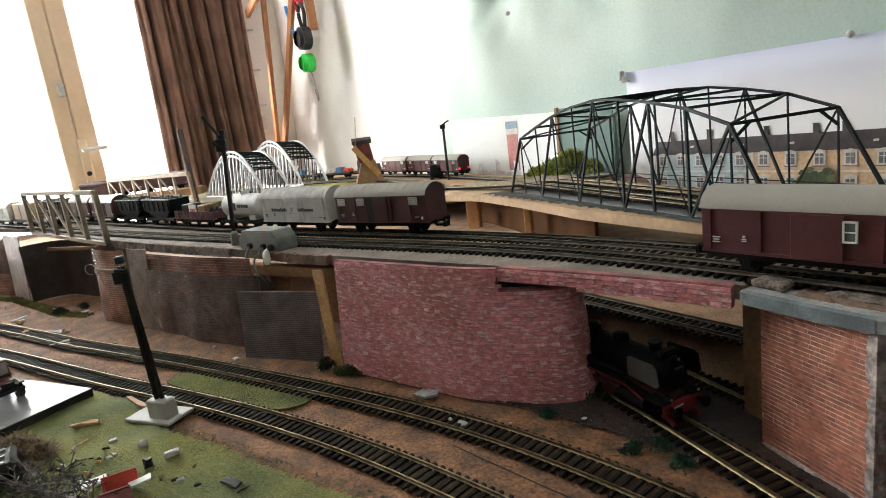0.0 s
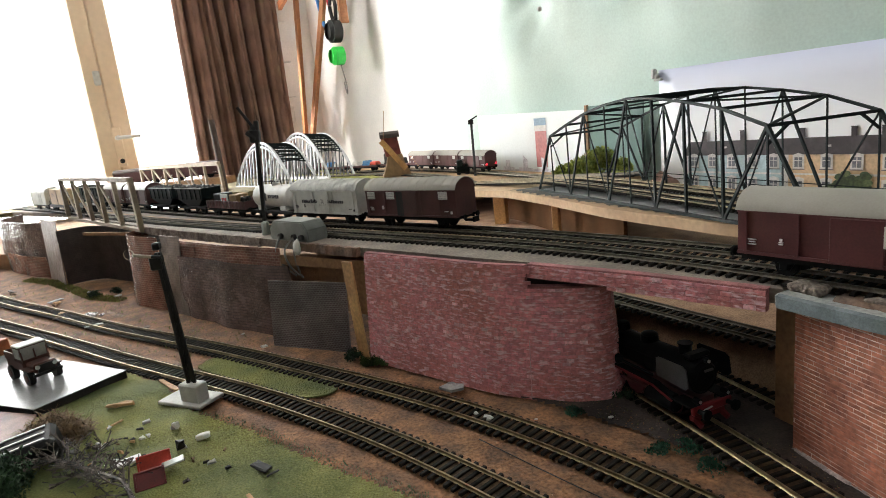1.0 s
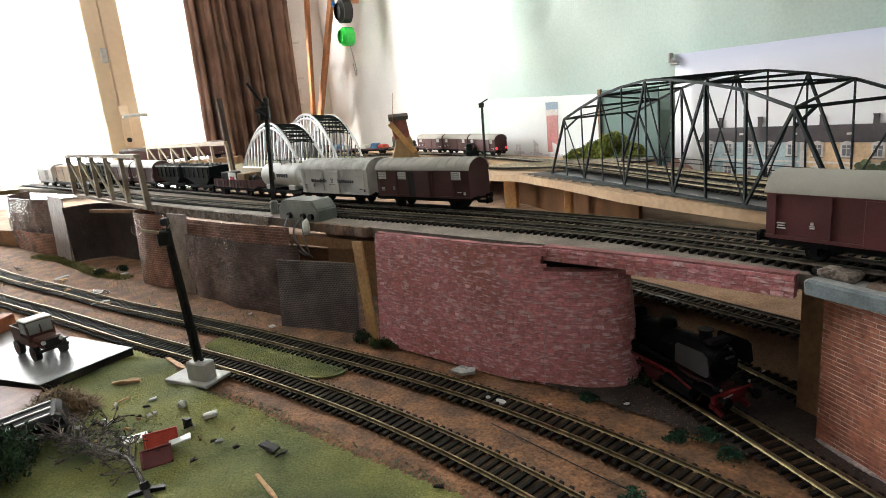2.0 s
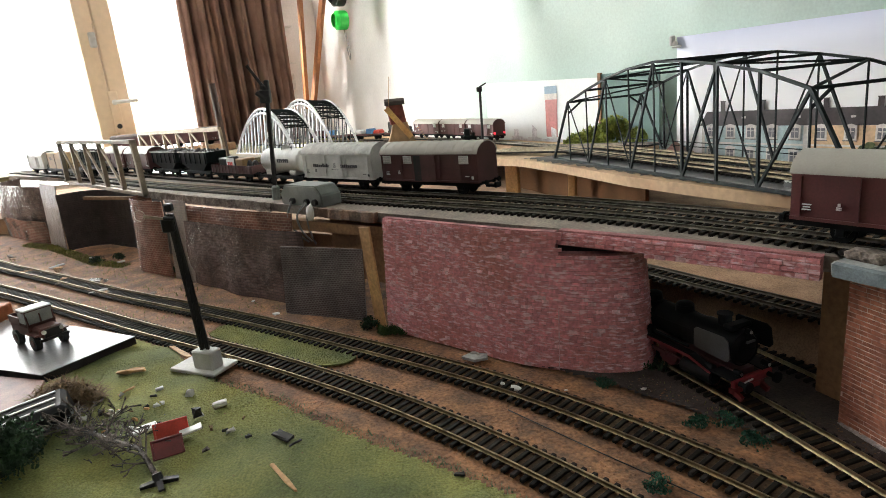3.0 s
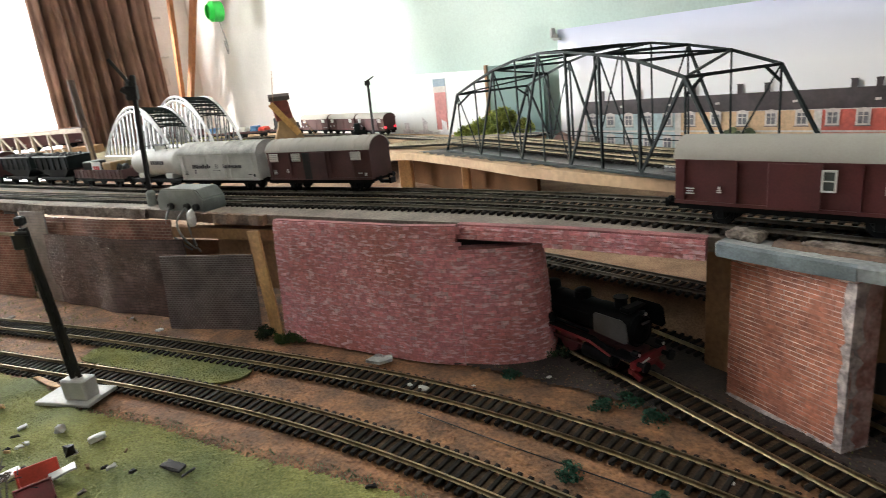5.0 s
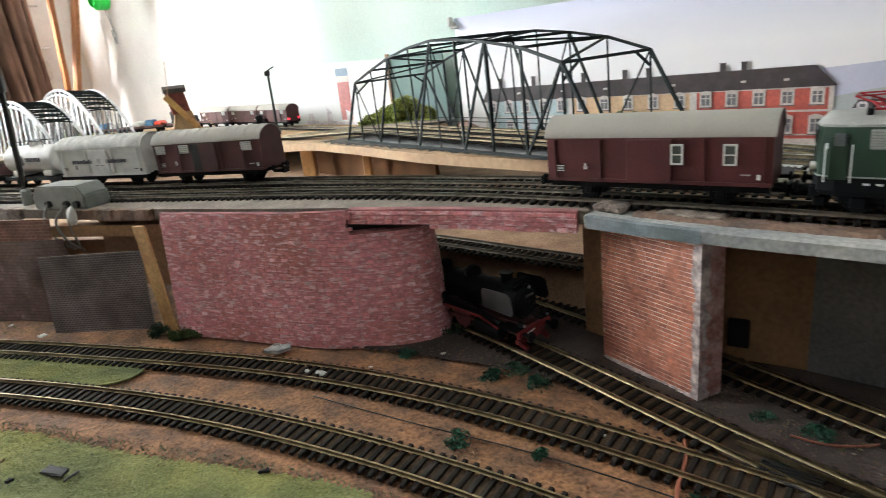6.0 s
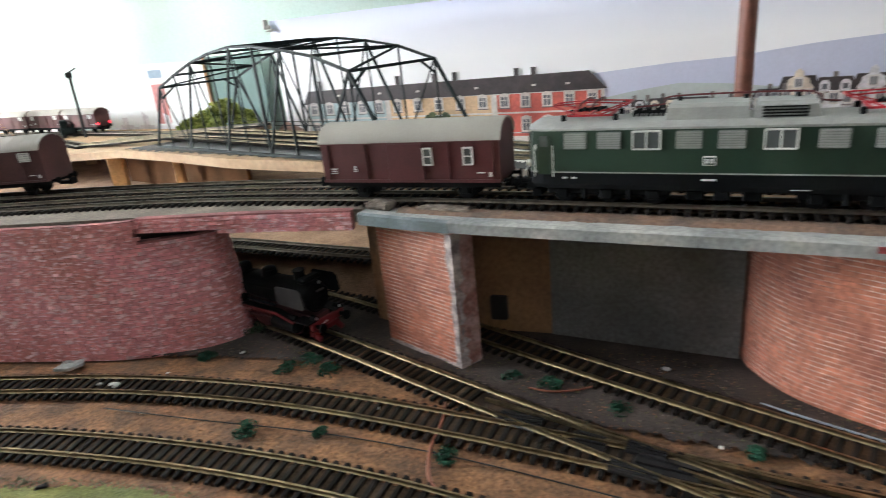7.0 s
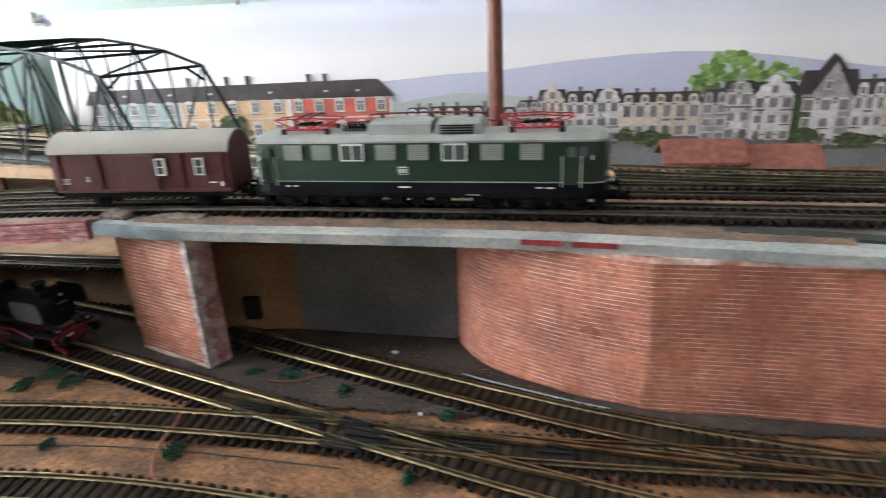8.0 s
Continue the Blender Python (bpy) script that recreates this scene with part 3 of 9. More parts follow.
T2 = [(-1.06, 1.50), (-0.76, 1.255), (-0.56, 1.08), (-0.40, 0.945), (-0.232, 0.802), (-0.147, 0.733), (-0.078, 0.680), (-0.005, 0.628), (0.033, 0.596), (0.077, 0.558), (0.114, 0.523), (0.147, 0.494), (0.174, 0.465), (0.203, 0.434), (0.24, 0.390), (0.295, 0.325), (0.355, 0.243), (0.435, 0.135), (0.505, 0.028), (0.60, -0.105)]
BACK = [(0.655, -0.165), (0.553, 0.008), (0.482, 0.135), (0.462, 0.195), (0.415, 0.30), (0.392, 0.40), (0.395, 0.50), (0.38, 0.56), (0.30, 0.56), (0.278, 0.49), (0.25, 0.425), (0.21, 0.462), (0.178, 0.498), (0.117, 0.555), (0.035, 0.627), (-0.075, 0.708), (-0.225, 0.83), (-0.39, 0.975), (-0.55, 1.11), (-0.75, 1.285), (-1.0, 1.50)]
T1, T2 = smooth_line(T1), smooth_line(T2)
setting("deck_viaduct", rim(FRONT + BACK, 0.0925, 0.0985), ROADGREY, "grey-painted board deck of the viaduct", "deck")
setting("deck_topping", rim(FRONT[:14] + [p for p in BACK if p[0] < 0.22 and p[1] > 0.45], 0.0985, 0.1012), ROADGREY, "grey-brown gritty topping on the viaduct deck", "deck")
# bare brown strip along the outer edge and between the tracks on the right-hand deck
bm = NB()
strip = [(0.203, 0.345), (0.225, 0.309), (0.262, 0.257), (0.339, 0.148), (0.397, 0.052), (0.43, -0.003)]
line = resample(strip, 0.004)
sweep(bm, line, [(-0.004, 0.0), (0.010, 0.0), (0.010, 0.0030), (0.003, 0.0036), (-0.001, 0.0040), (-0.004, 0.0022)], 0.0985)
for v in bm.verts:
    v.co += Vector((noise.noise(v.co * 210), noise.noise(v.co * 220 + Vector((9, 0, 0))), 0.45 * noise.noise(v.co * 420))) * 0.0014
setting("deck_strip", bm, RUST, "bare rusty-brown strip along the deck edge", "deck")
bm = rim([(0.26, 0.40), (0.31, 0.332), (0.372, 0.243), (0.45, 0.135), (0.53, 0.02), (0.54, 0.015), (0.474, 0.135), (0.452, 0.195), (0.405, 0.30), (0.384, 0.40), (0.37, 0.55), (0.31, 0.55), (0.29, 0.47)], 0.0985, 0.1003)
setting("deck_ballast", bm, ROADGREY, "brownish grey board under the rear tracks", "deck")
bm = NB()
sweep(bm, [p + Vector((0.0165, 0.013, 0)) for p in resample(T1[4:], 0.012)], [(-0.006, 0), (0.006, 0), (0.006, 0.0018), (-0.006, 0.0018)], 0.1002)
setting("deck_cork", bm, CORK_PALE, "thin cork strip between the two tracks", "deck")

# yard board that carries the black bridge and the far sidings
YARD = [(0.30, 0.565), (0.258, 0.528), (0.232, 0.57), (0.200, 0.63), (0.163, 0.705), (0.112, 0.85), (0.055, 0.985), (-0.008, 1.09), (-0.09, 1.21), (-0.24, 1.26), (-0.34, 1.36), (-0.40, 1.60), (-0.70, 1.95), (-1.15, 2.2), (-0.75, 2.62), (-0.30, 2.0), (0.10, 1.43), (0.31, 1.10), (0.25, 0.965), (0.392, 0.545)]


def tilt_z(x, y):
    """The yard falls slightly towards the back."""
    return 0.0965 - 0.0065 * min(1.0, max(0.0, (y - 0.5) / 0.42)) - 0.019 * min(1.0, max(0.0, (y - 0.95) / 0.27))


bm = NB()
prism(bm, YARD, -0.0105, 0.0, flat)
bmesh.ops.triangulate(bm, faces=[f for f in bm.faces if len(f.verts) > 4])
bmesh.ops.subdivide_edges(bm, edges=[e for e in bm.edges if e.calc_length() > 0.12], cuts=4)
for v in bm.verts:
    v.co.z += tilt_z(v.co.x, v.co.y)
ys = sheet([(0.264, 0.545), (0.207, 0.64), (0.119, 0.85), (0.072, 0.965), (0.21, 1.00), (0.240, 0.955), (0.378, 0.555)], 0.0008, 0.0006, 0.008)
for v in ys.verts:
    v.co.z += tilt_z(v.co.x, v.co.y)
setting("yard_surface", ys, mat("dark_yard_grit", (0.10, 0.085, 0.07), 0.9, col2=(0.055, 0.048, 0.042), scale=50, var=0.4, bump=0.6), "dark gritty surface under the truss bridge", "ground")
setting("yard_board", bm, PLY, "raw wooden board of the rear railway yard", "board")
bm = rim([(-0.15, 1.24), (-0.26, 1.28), (-0.36, 1.42), (-0.42, 1.64), (-0.72, 1.97), (-0.55, 2.2), (-0.30, 1.75), (-0.13, 1.38)], 0.071, 0.0735)
setting("yard_grass", bm, mat("yellow_flock", (0.30, 0.30, 0.07), 0.95, var=0.35, scale=60, bump=0.8), "yellow-green flock in the rear yard", "grass")
for x, y, w, h in ((0.056, 1.004, 0.020, 0.044), (0.124, 0.844, 0.009, 0.049), (0.02, 1.30, 0.02, 0.029)):
    bm = NB()
    box(bm, 0, 0, 0.032 + h / 2, w, 0.012, h, pose(x, y, 0, 0, 0, -25), bev=0.0006)
    part("support_block", bm, WOOD, None, "pale pine block carrying the yard board", category="block")
# brown panel whose colour is darkened for the shade below the yard board
bm = NB()
wall_sheet(bm, resample([(0.188, 0.722), (0.180, 0.745), (0.142, 0.87), (0.095, 1.0), (0.07, 1.05)], 0.01), 0.03, lambda s: 0.0835 - 0.012 * s / 0.41, 0.005)
part("fascia_board", bm, mat("shaded_fibreboard", (0.105, 0.050, 0.023), 0.9, var=0.3, scale=20, bump=0.2, spec=0.05), None, "brown hardboard panel below the yard board, shade put into its colour", category="panel")


# ---- tracks ----
RAILP = [(-0.0011, 0.0), (0.0011, 0.0), (0.0004, 0.0006), (0.0004, 0.0016), (0.0006, 0.0018), (0.0006, 0.0024), (-0.0006, 0.0024), (-0.0006, 0.0018), (-0.0004, 0.0016), (-0.0004, 0.0006)]
bm = NB()
box(bm, 0, 0, 0.0012, 0.0028, 0.030, 0.0024, bev=0.0004)
for s in (-0.0087, 0.0087):
    box(bm, 0, s, 0.0025, 0.0024, 0.0032, 0.0004)
SLEEPER_MESH = finish(bm)
SLEEPER_MESH.materials.append(SLEEPER)


def track(path, z, label, rail=None, single=True, skip=(), every=0.0066, dz=None):
    """A length of model track: two rails on sleepers. single: each sleeper an object."""
    t = thing("railway_track", pose(0, 0, 0), label, "track", "railway tracks", "structure")
    path = smooth_line(path)
    line = resample(path, 0.006)
    for p in line:
        p.z = dz(p.x, p.y) if dz else 0
    for s in (-0.0087, 0.0087):
        bm = NB()
        sweep(bm, line, [(s + a, b) for a, b in RAILP], z + 0.0026)
        part("rail", bm, rail or BRASS, t, "", 50)
    bm = NB()
    sweep(bm, line, [(-0.0088, 0.0), (0.0088, 0.0), (0.0080, 0.0010), (-0.0080, 0.0010)], z)
    part("track_bed", bm, TRACKBED, t, "dark gritty bed under the sleepers")
    ties = resample(path, every)
    if single:
        for p, h in zip(ties, headings(ties)):
            if any((p.x - x) ** 2 + (p.y - y) ** 2 < r * r for x, y, r in skip):
                continue
            o = new("sleeper", SLEEPER_MESH)
            o.matrix_world = pose(p.x, p.y, z + (dz(p.x, p.y) if dz else 0), 0, 0, math.degrees(h) + random.uniform(-1, 1))
            o.parent = t
    else:
        bm = NB()
        for p, h in zip(ties, headings(ties)):
            box(bm, 0, 0, 0.0012, 0.0031, 0.030, 0.0024, pose(p.x, p.y, z + (dz(p.x, p.y) if dz else 0), 0, 0, math.degrees(h)))
        part("sleepers", bm, SLEEPER, t, kind="stuff")
    return t


TA = [(-1.30, 1.16), (-0.95, 0.975), (-0.622, 0.773), (-0.493, 0.695), (-0.386, 0.626), (-0.300, 0.572), (-0.231, 0.533), (-0.170, 0.495), (-0.116, 0.458), (-0.070, 0.4255), (-0.031, 0.3935), (0.002, 0.3635), (0.0285, 0.339), (0.055, 0.313), (0.090, 0.274), (0.1115, 0.249), (0.145, 0.205), (0.185, 0.14), (0.235, 0.05), (0.27, -0.02)]
TB = [(-1.40, 1.34), (-1.0, 1.105), (-0.728, 0.908), (-0.572, 0.811), (-0.444, 0.7255), (-0.347, 0.6695), (-0.264, 0.620), (-0.193, 0.576), (-0.1315, 0.5355), (-0.0785, 0.5005), (-0.0325, 0.4695), (0.0075, 0.439), (0.042, 0.4105), (0.071, 0.3825), (0.0955, 0.357), (0.117, 0.3345), (0.1355, 0.314), (0.178, 0.254), (0.206, 0.219), (0.235, 0.175), (0.275, 0.118), (0.31, 0.07), (0.37, -0.005), (0.44, -0.10)]
TC = [(0.02, 0.68), (0.085, 0.545), (0.125, 0.465), (0.152, 0.404), (0.180, 0.329), (0.195, 0.283), (0.210, 0.249), (0.223, 0.215), (0.242, 0.165), (0.262, 0.113), (0.285, 0.05), (0.315, -0.01)]
TD = [(0.03, 0.74), (0.13, 0.60), (0.20, 0.46), (0.235, 0.365), (0.262, 0.283), (0.2795, 0.2305), (0.291, 0.2), (0.308, 0.156), (0.318, 0.125), (0.3265, 0.098), (0.344, 0.055), (0.363, 0.02), (0.392, -0.032), (0.44, -0.12)]
track(TA, 0.0005, "model railway track with dark sleepers and brassy rails nearest the meadow")
track(TB, 0.0005, "curved model railway track with brassy rails along the viaduct foot")
track(TC, 0.0012, "model railway track leading out under the red brick lintel", skip=[(0.21, 0.248, 0.02), (0.235, 0.185, 0.022)])
track(TD, 0.0012, "model railway track passing behind the brick pier", skip=[(0.385, -0.02, 0.02)])
track(T1, 0.1008, "front viaduct track with worn nickel rails", STEEL)
track(T2, 0.1008, "second viaduct track with worn nickel rails", STEEL)
T3 = [(0.02, 1.20), (0.143, 0.93), (0.22, 0.705), (0.294, 0.483), (0.335, 0.385), (0.369, 0.319), (0.403, 0.253), (0.437, 0.189), (0.468, 0.128), (0.533, 0.015), (0.625, -0.14)]
T4 = [(0.06, 1.22), (0.186, 0.945), (0.263, 0.72), (0.337, 0.498), (0.354, 0.437), (0.371, 0.38), (0.392, 0.325), (0.420, 0.268), (0.449, 0.209), (0.474, 0.153), (0.509, 0.087), (0.556, 0.009)]
MOTORS = ((0.335, 0.319, 0.030), (0.365, 0.258, 0.034), (0.409, 0.204, 0.034))


def bridge_z(x, y):
    return tilt_z(x, y) + 0.004 - 0.0025 * min(1, max(0, (y - 0.93) / 0.2))


track(T3, 0.0022, "track over the black truss bridge", DULLBRASS, dz=bridge_z)
track(T4, 0.0022, "rear track over the black truss bridge", DULLBRASS, dz=bridge_z)
track([(0.33, 0.36), (0.36, 0.295), (0.385, 0.238), (0.43, 0.165)], 0.1005, "turnout branch between the rear deck tracks", BRASS)
track([(0.05, 0.68), (0.115, 0.605), (0.158, 0.548), (0.19, 0.495), (0.226, 0.452), (0.25, 0.415)], 0.032, "track on the cork plateau behind the viaduct", STEEL)
YZ = 0.0725
track([(-0.72, 2.17), (-0.40, 1.86), (-0.19, 1.72), (-0.08, 1.60), (0.03, 1.43), (0.12, 1.27), (0.20, 1.12), (0.27, 0.98)], 0.0015, "far siding with goods wagons", STEEL, single=False, dz=tilt_z)
track([(-0.80, 2.10), (-0.45, 1.80), (-0.24, 1.66), (-0.13, 1.53), (-0.03, 1.37), (0.02, 1.20)], 0.0015, "far siding in the rear yard", STEEL, single=False, dz=tilt_z)


# black turnout motors beside the rear deck tracks
for x, y, l in MOTORS:
    t = thing("turnout_motor", pose(x, y, 0.1012, 0, 0, -61), "low black plastic turnout motor beside a deck track", "turnout", "turnout motors")
    bm = NB()
    box(bm, 0, 0, 0.0024, l, 0.011, 0.0048, bev=0.0010)
    part("housing", bm, BLACK, t)
    bm = NB()
    box(bm, 0, 0, 0.0052, l * 0.6, 0.006, 0.0012, bev=0.0004)
    part("cover", bm, LOCOBLACK, t)


# turnout castings where the base tracks meet
def turnout_block(x, y, rz, l, w, z):
    bm = NB()
    box(bm, 0, 0, z, l, w, 0.0012, pose(x, y, 0, 0, 0, rz), bev=0.0004)
    for k in (-1, 1):
        bar(bm, pose(x, y, 0, 0, 0, rz) @ Vector((-l * 0.45, k * w * 0.25, z + 0.0012)), pose(x, y, 0, 0, 0, rz) @ Vector((l * 0.45, k * w * 0.12, z + 0.0012)), 0.0012, 0.0016)
    part("turnout_frog", bm, BLACK, None, "black plastic turnout casting between the rails", category="turnout")


for x, y, rz, l in ((0.209, 0.236, -62, 0.024), (0.228, 0.20, -62, 0.016), (0.243, 0.165, -60, 0.03), (0.270, 0.119, -62, 0.022), (0.30, 0.085, -58, 0.02)):
    turnout_block(x, y, rz, l, 0.012, 0.0034)


def frog_nose(x, y, rz, l, w):
    """Raised black frog at which the rails end, with two flangeways between its wedges."""
    bm = NB()
    m = pose(x, y, 0, 0, 0, rz)
    box(bm, 0, 0, 0.0040, l, w, 0.0026, m, bev=0.0004)
    for k in (-1, 0, 1):
        bar(bm, m @ Vector((-l * 0.5, k * w * 0.40, 0.0052)), m @ Vector((l * 0.5, k * w * 0.30, 0.0052)), w * 0.2, 0.0017)
    part("frog_nose", bm, BLACK, None, "raised black plastic frog where the rails cross", category="turnout")


for x, y, rz, l, w in ((0.2105, 0.2325, -52, 0.020, 0.0075), (0.228, 0.1715, -60, 0.023, 0.0075), (0.2435, 0.178, -58, 0.019, 0.007), (0.2715, 0.1175, -54, 0.026, 0.008)):
    frog_nose(x, y, rz, l, w)
bm = NB()
for a, b in (((0.205, 0.262), (0.245, 0.18)), ((0.233, 0.195), (0.30, 0.09)), ((0.245, 0.16), (0.29, 0.062)), ((0.255, 0.165), (0.35, 0.012)), ((0.30, 0.098), (0.385, -0.035))):
    bar(bm, (*a, 0.0046), (*b, 0.0046), 0.0015, 0.0022)
setting("turnout_rails", bm, BRASS, "brassy crossing rails of the turnouts", "track")


# ---- viaduct walls ----
def thing_here(name, label, category, kind=""):
    return thing(name, pose(0, 0, 0), label, category, "", kind)


def brick_face(owner, line, z0, z1, bl, bh, depth, mats, gap=0.0006, lean=0.0, parts=300, wob=0.0004, alt=0.0, vgap=None, short=0.8, skip=None, tilt=0.0):
    """Lays bricks course by course along a line as single objects, and the rest as one mesh."""
    L, hs = [0.0], headings(line)
    for a, b in zip(line, line[1:]):
        L.append(L[-1] + (b - a).length)

    def at(s):
        s = min(max(s, 0), L[-1] - 1e-6)
        i = max(k for k in range(len(L)) if L[k] <= s)
        i = min(i, len(line) - 2)
        f = (s - L[i]) / (L[i + 1] - L[i])
        return line[i].lerp(line[i + 1], f), hs[i] + (hs[i + 1] - hs[i]) * f

    meshes = []
    for m in mats:
        for k in (1.0, short):
            bm = NB()
            box(bm, 0, 0, 0, bl * k - (gap if vgap is None else vgap), depth, bh - gap, bev=0.00015)
            me = finish(bm)
            me.materials.append(m)
            meshes.append(me)
    spots = []
    rows = int((z1 - z0) / bh)
    for r in range(rows):
        s = -random.random() * bl
        while s < L[-1]:
            e0, e1 = max(s, 0.0), min(s + bl, L[-1])
            if e1 - e0 > bl * 0.2:
                p, h = at((e0 + e1) / 2)
                if skip and skip(p, z0 + (r + 0.5) * bh):
                    s += bl
                    continue
                spots.append((p, h, z0 + (r + 0.5) * bh, (e1 - e0) / bl))
            s += bl
    keep = sorted(range(len(spots)), key=lambda i: -spots[i][0].x)[:parts]
    rests = [NB() for _ in mats]
    keepset = set(keep)
    for i, (p, h, z, cut) in enumerate(spots):
        f = (z - z0) / (z1 - z0)
        nx, ny = -math.sin(h), math.cos(h)
        off = lean * f + random.uniform(-wob, wob)
        m = pose(p.x + nx * off, p.y + ny * off, z + random.uniform(-wob, wob) * 0.5, tilt + random.uniform(-0.3, 0.3) * tilt, random.uniform(-0.8, 0.8), math.degrees(h)) @ Matrix.Diagonal((cut, 1, 1, 1))
        if i in keepset:
            k = random.choice(range(len(meshes))) if random.random() > alt else random.choice(range(2))
            o = new("brick", meshes[k])
            o.matrix_world = m
            o.parent = owner
        else:
            rest = rests[random.randrange(len(mats)) if random.random() > alt else 0]
            box(rest, 0, 0, 0, bl * random.choice((1, short)) - (gap if vgap is None else vgap), depth, bh - gap, m)
    for rest, m in zip(rests, mats):
        if len(rest.verts):
            part("bricks", rest, m, owner, kind="stuff")
        else:
            rest.free()


# pink brick abutment with a rounded end
PINK = [(-0.088, 0.558), (-0.058, 0.534), (-0.011, 0.498), (0.018, 0.476), (0.049, 0.459), (0.079, 0.449), (0.098, 0.447), (0.110, 0.450), (0.118, 0.459), (0.121, 0.472), (0.117, 0.49)]
PL = resample(PINK, 0.004)
SEAM = (0.0502, 0.4570)
ABUT = thing_here("brick_abutment", "pink printed-brick abutment wall with a rounded end", "wall")
bm = NB()
wall_sheet(bm, PL, 0.0, 0.0862, 0.006, back=0.0074)
part("backing", bm, PINKJOINT, ABUT)
UP = [p for p in PL if p.x < 0.0505]
bm = NB()
wall_sheet(bm, [p + Vector((0.0047, 0.0061, 0)) for p in UP], 0.0862, 0.1014, 0.005, back=0.0013)
part("upper_backing", bm, PINKJOINT, ABUT)
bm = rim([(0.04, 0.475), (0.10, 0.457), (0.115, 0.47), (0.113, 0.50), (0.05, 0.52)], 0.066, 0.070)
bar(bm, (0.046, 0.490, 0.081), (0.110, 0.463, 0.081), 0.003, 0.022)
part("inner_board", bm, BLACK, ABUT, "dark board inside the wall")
bm = NB()
bar(bm, (SEAM[0], SEAM[1], 0.001), (SEAM[0] + 0.0018, SEAM[1] + 0.0036, 0.046), 0.0006, 0.0006)
part("paper_seam", bm, PALEBRICK, ABUT, "pale vertical seam where two paper sheets meet")
LINT = thing_here("brick_lintel", "pink printed-brick beam spanning the track opening", "beam")
LL = resample([(0.0545, 0.4690), (0.092, 0.440), (0.122, 0.4165), (0.150, 0.3915), (0.180, 0.364)], 0.004)
bm = NB()
wall_sheet(bm, LL, 0.0912, 0.1016, 0.006, back=0.0015)
wall_sheet(bm, [p for p in LL if p.x > 0.118], 0.0886, 0.0914, 0.005)
part("backing", bm, PINKJOINT, LINT)

# red brick wing wall on the right
RED_LEFT = [(0.372, 0.222), (0.353, 0.205), (0.3445, 0.187), (0.341, 0.168), (0.343, 0.150), (0.350, 0.115), (0.358, 0.090), (0.3645, 0.0722)]
RED_RIGHT = [(0.3645, 0.0722), (0.3765, 0.056), (0.402, 0.020), (0.434, -0.028), (0.52, -0.165)]
RW = resample(RED_LEFT, 0.004) + resample(RED_RIGHT, 0.004)[1:]
WING = thing_here("brick_wing_wall", "curved red brick retaining wall with pale joints", "wall")
bm = NB()
wall_sheet(bm, RW, 0.0, 0.0936, 0.006, back=0.0)
part("backing", bm, MORTAR, WING)

# brown scar where the wall paper is torn
k = min(range(len(RW)), key=lambda i: abs(RW[i].y - 0.098))
h = headings(RW)[k]
bm = NB()
prism(bm, [(0.007 * math.cos(u * 0.6) * (1 + 0.4 * math.sin(u * 2.3)), 0.0022 * math.sin(u * 0.6) * (1 + 0.4 * math.cos(u * 1.7))) for u in range(10)], -0.0011, 0.0, lambda p, q, d: (RW[k].x + p * math.cos(h) - d * math.sin(h), RW[k].y + p * math.sin(h) + d * math.cos(h), 0.046 + q))
part("torn_patch", bm, mat("torn_orange_brown", (0.30, 0.12, 0.055), 0.9, var=0.4, scale=200, bump=0.5), WING, "brown torn patch in the brick paper")

# red brick pier
CHIPPED = mat("chipped_plaster", (0.62, 0.54, 0.52), 0.9, col2=(0.26, 0.22, 0.22), scale=160, fine=500, var=0.4, bump=0.9, dist=0.001)
PIER = thing_here("brick_pier", "red brick pier with a chipped grey corner", "pier")
PC = [(0.2125, 0.372), (0.195, 0.370), (0.2147, 0.3045), (0.2315, 0.307)]
bm = NB()
prism(bm, PC, 0.0, 0.0936, flat)
part("core", bm, MORTAR, PIER)
bm = NB()
rings = []
for k in range(25):
    z = 0.0005 + k * 0.0038
    w = 0.0022 + 0.0030 * noise.noise(Vector((k * 0.83, 1.3, 0)))
    v = 0.0034 + 0.0034 * noise.noise(Vector((k * 0.91, 7.7, 0)))
    rings.append([(0.2147 - 0.003 * 0.29 - 0.0012, 0.3045 + w * 1.3, z), (0.2139, 0.3029, z), (0.2147 + v * 1.4, 0.3033, z), (0.2147 + v * 1.2, 0.3060, z), (0.2152, 0.3045 + w * 1.3, z)])
vs = [[bm.verts.new(p) for p in r] for r in rings]
for p, q in zip(vs, vs[1:]):
    for i in range(5):
        bm.faces.new((p[i], p[(i + 1) % 5], q[(i + 1) % 5], q[i]))
part("chipped_corner", bm, CHIPPED, PIER, "grey chipped corner filler")

for a, b in ((PC[1], PC[2]), (PC[2], PC[3])):
    bm = NB()
    ln = resample([a, b], 0.002)
    sweep(bm, ln, [(-0.0022, 0.0), (0.0005, 0.0), (0.0005, 0.0028), (-0.0014, 0.0016)])
    for v in bm.verts:
        v.co.z += 0.0012 * noise.noise(v.co * 420)
    part("white_foot", bm, CHIPPED, PIER, "torn white paper edge at the foot")
bm = NB()
wall_sheet(bm, resample([PC[2], PC[3]], 0.002), 0.0, 0.0936, 0.0012, back=0.0, wave=0.0006, steps=18)
bmesh.ops.translate(bm, verts=bm.verts[:], vec=(0.0002, -0.0014, 0))
part("plaster_face", bm, mat("mottled_pink_plaster", (0.50, 0.33, 0.30), 0.85, col2=(0.30, 0.135, 0.115), scale=130, fine=420, var=0.4, bump=0.8, dist=0.001), PIER, "mottled pinkish plaster on the narrow side")
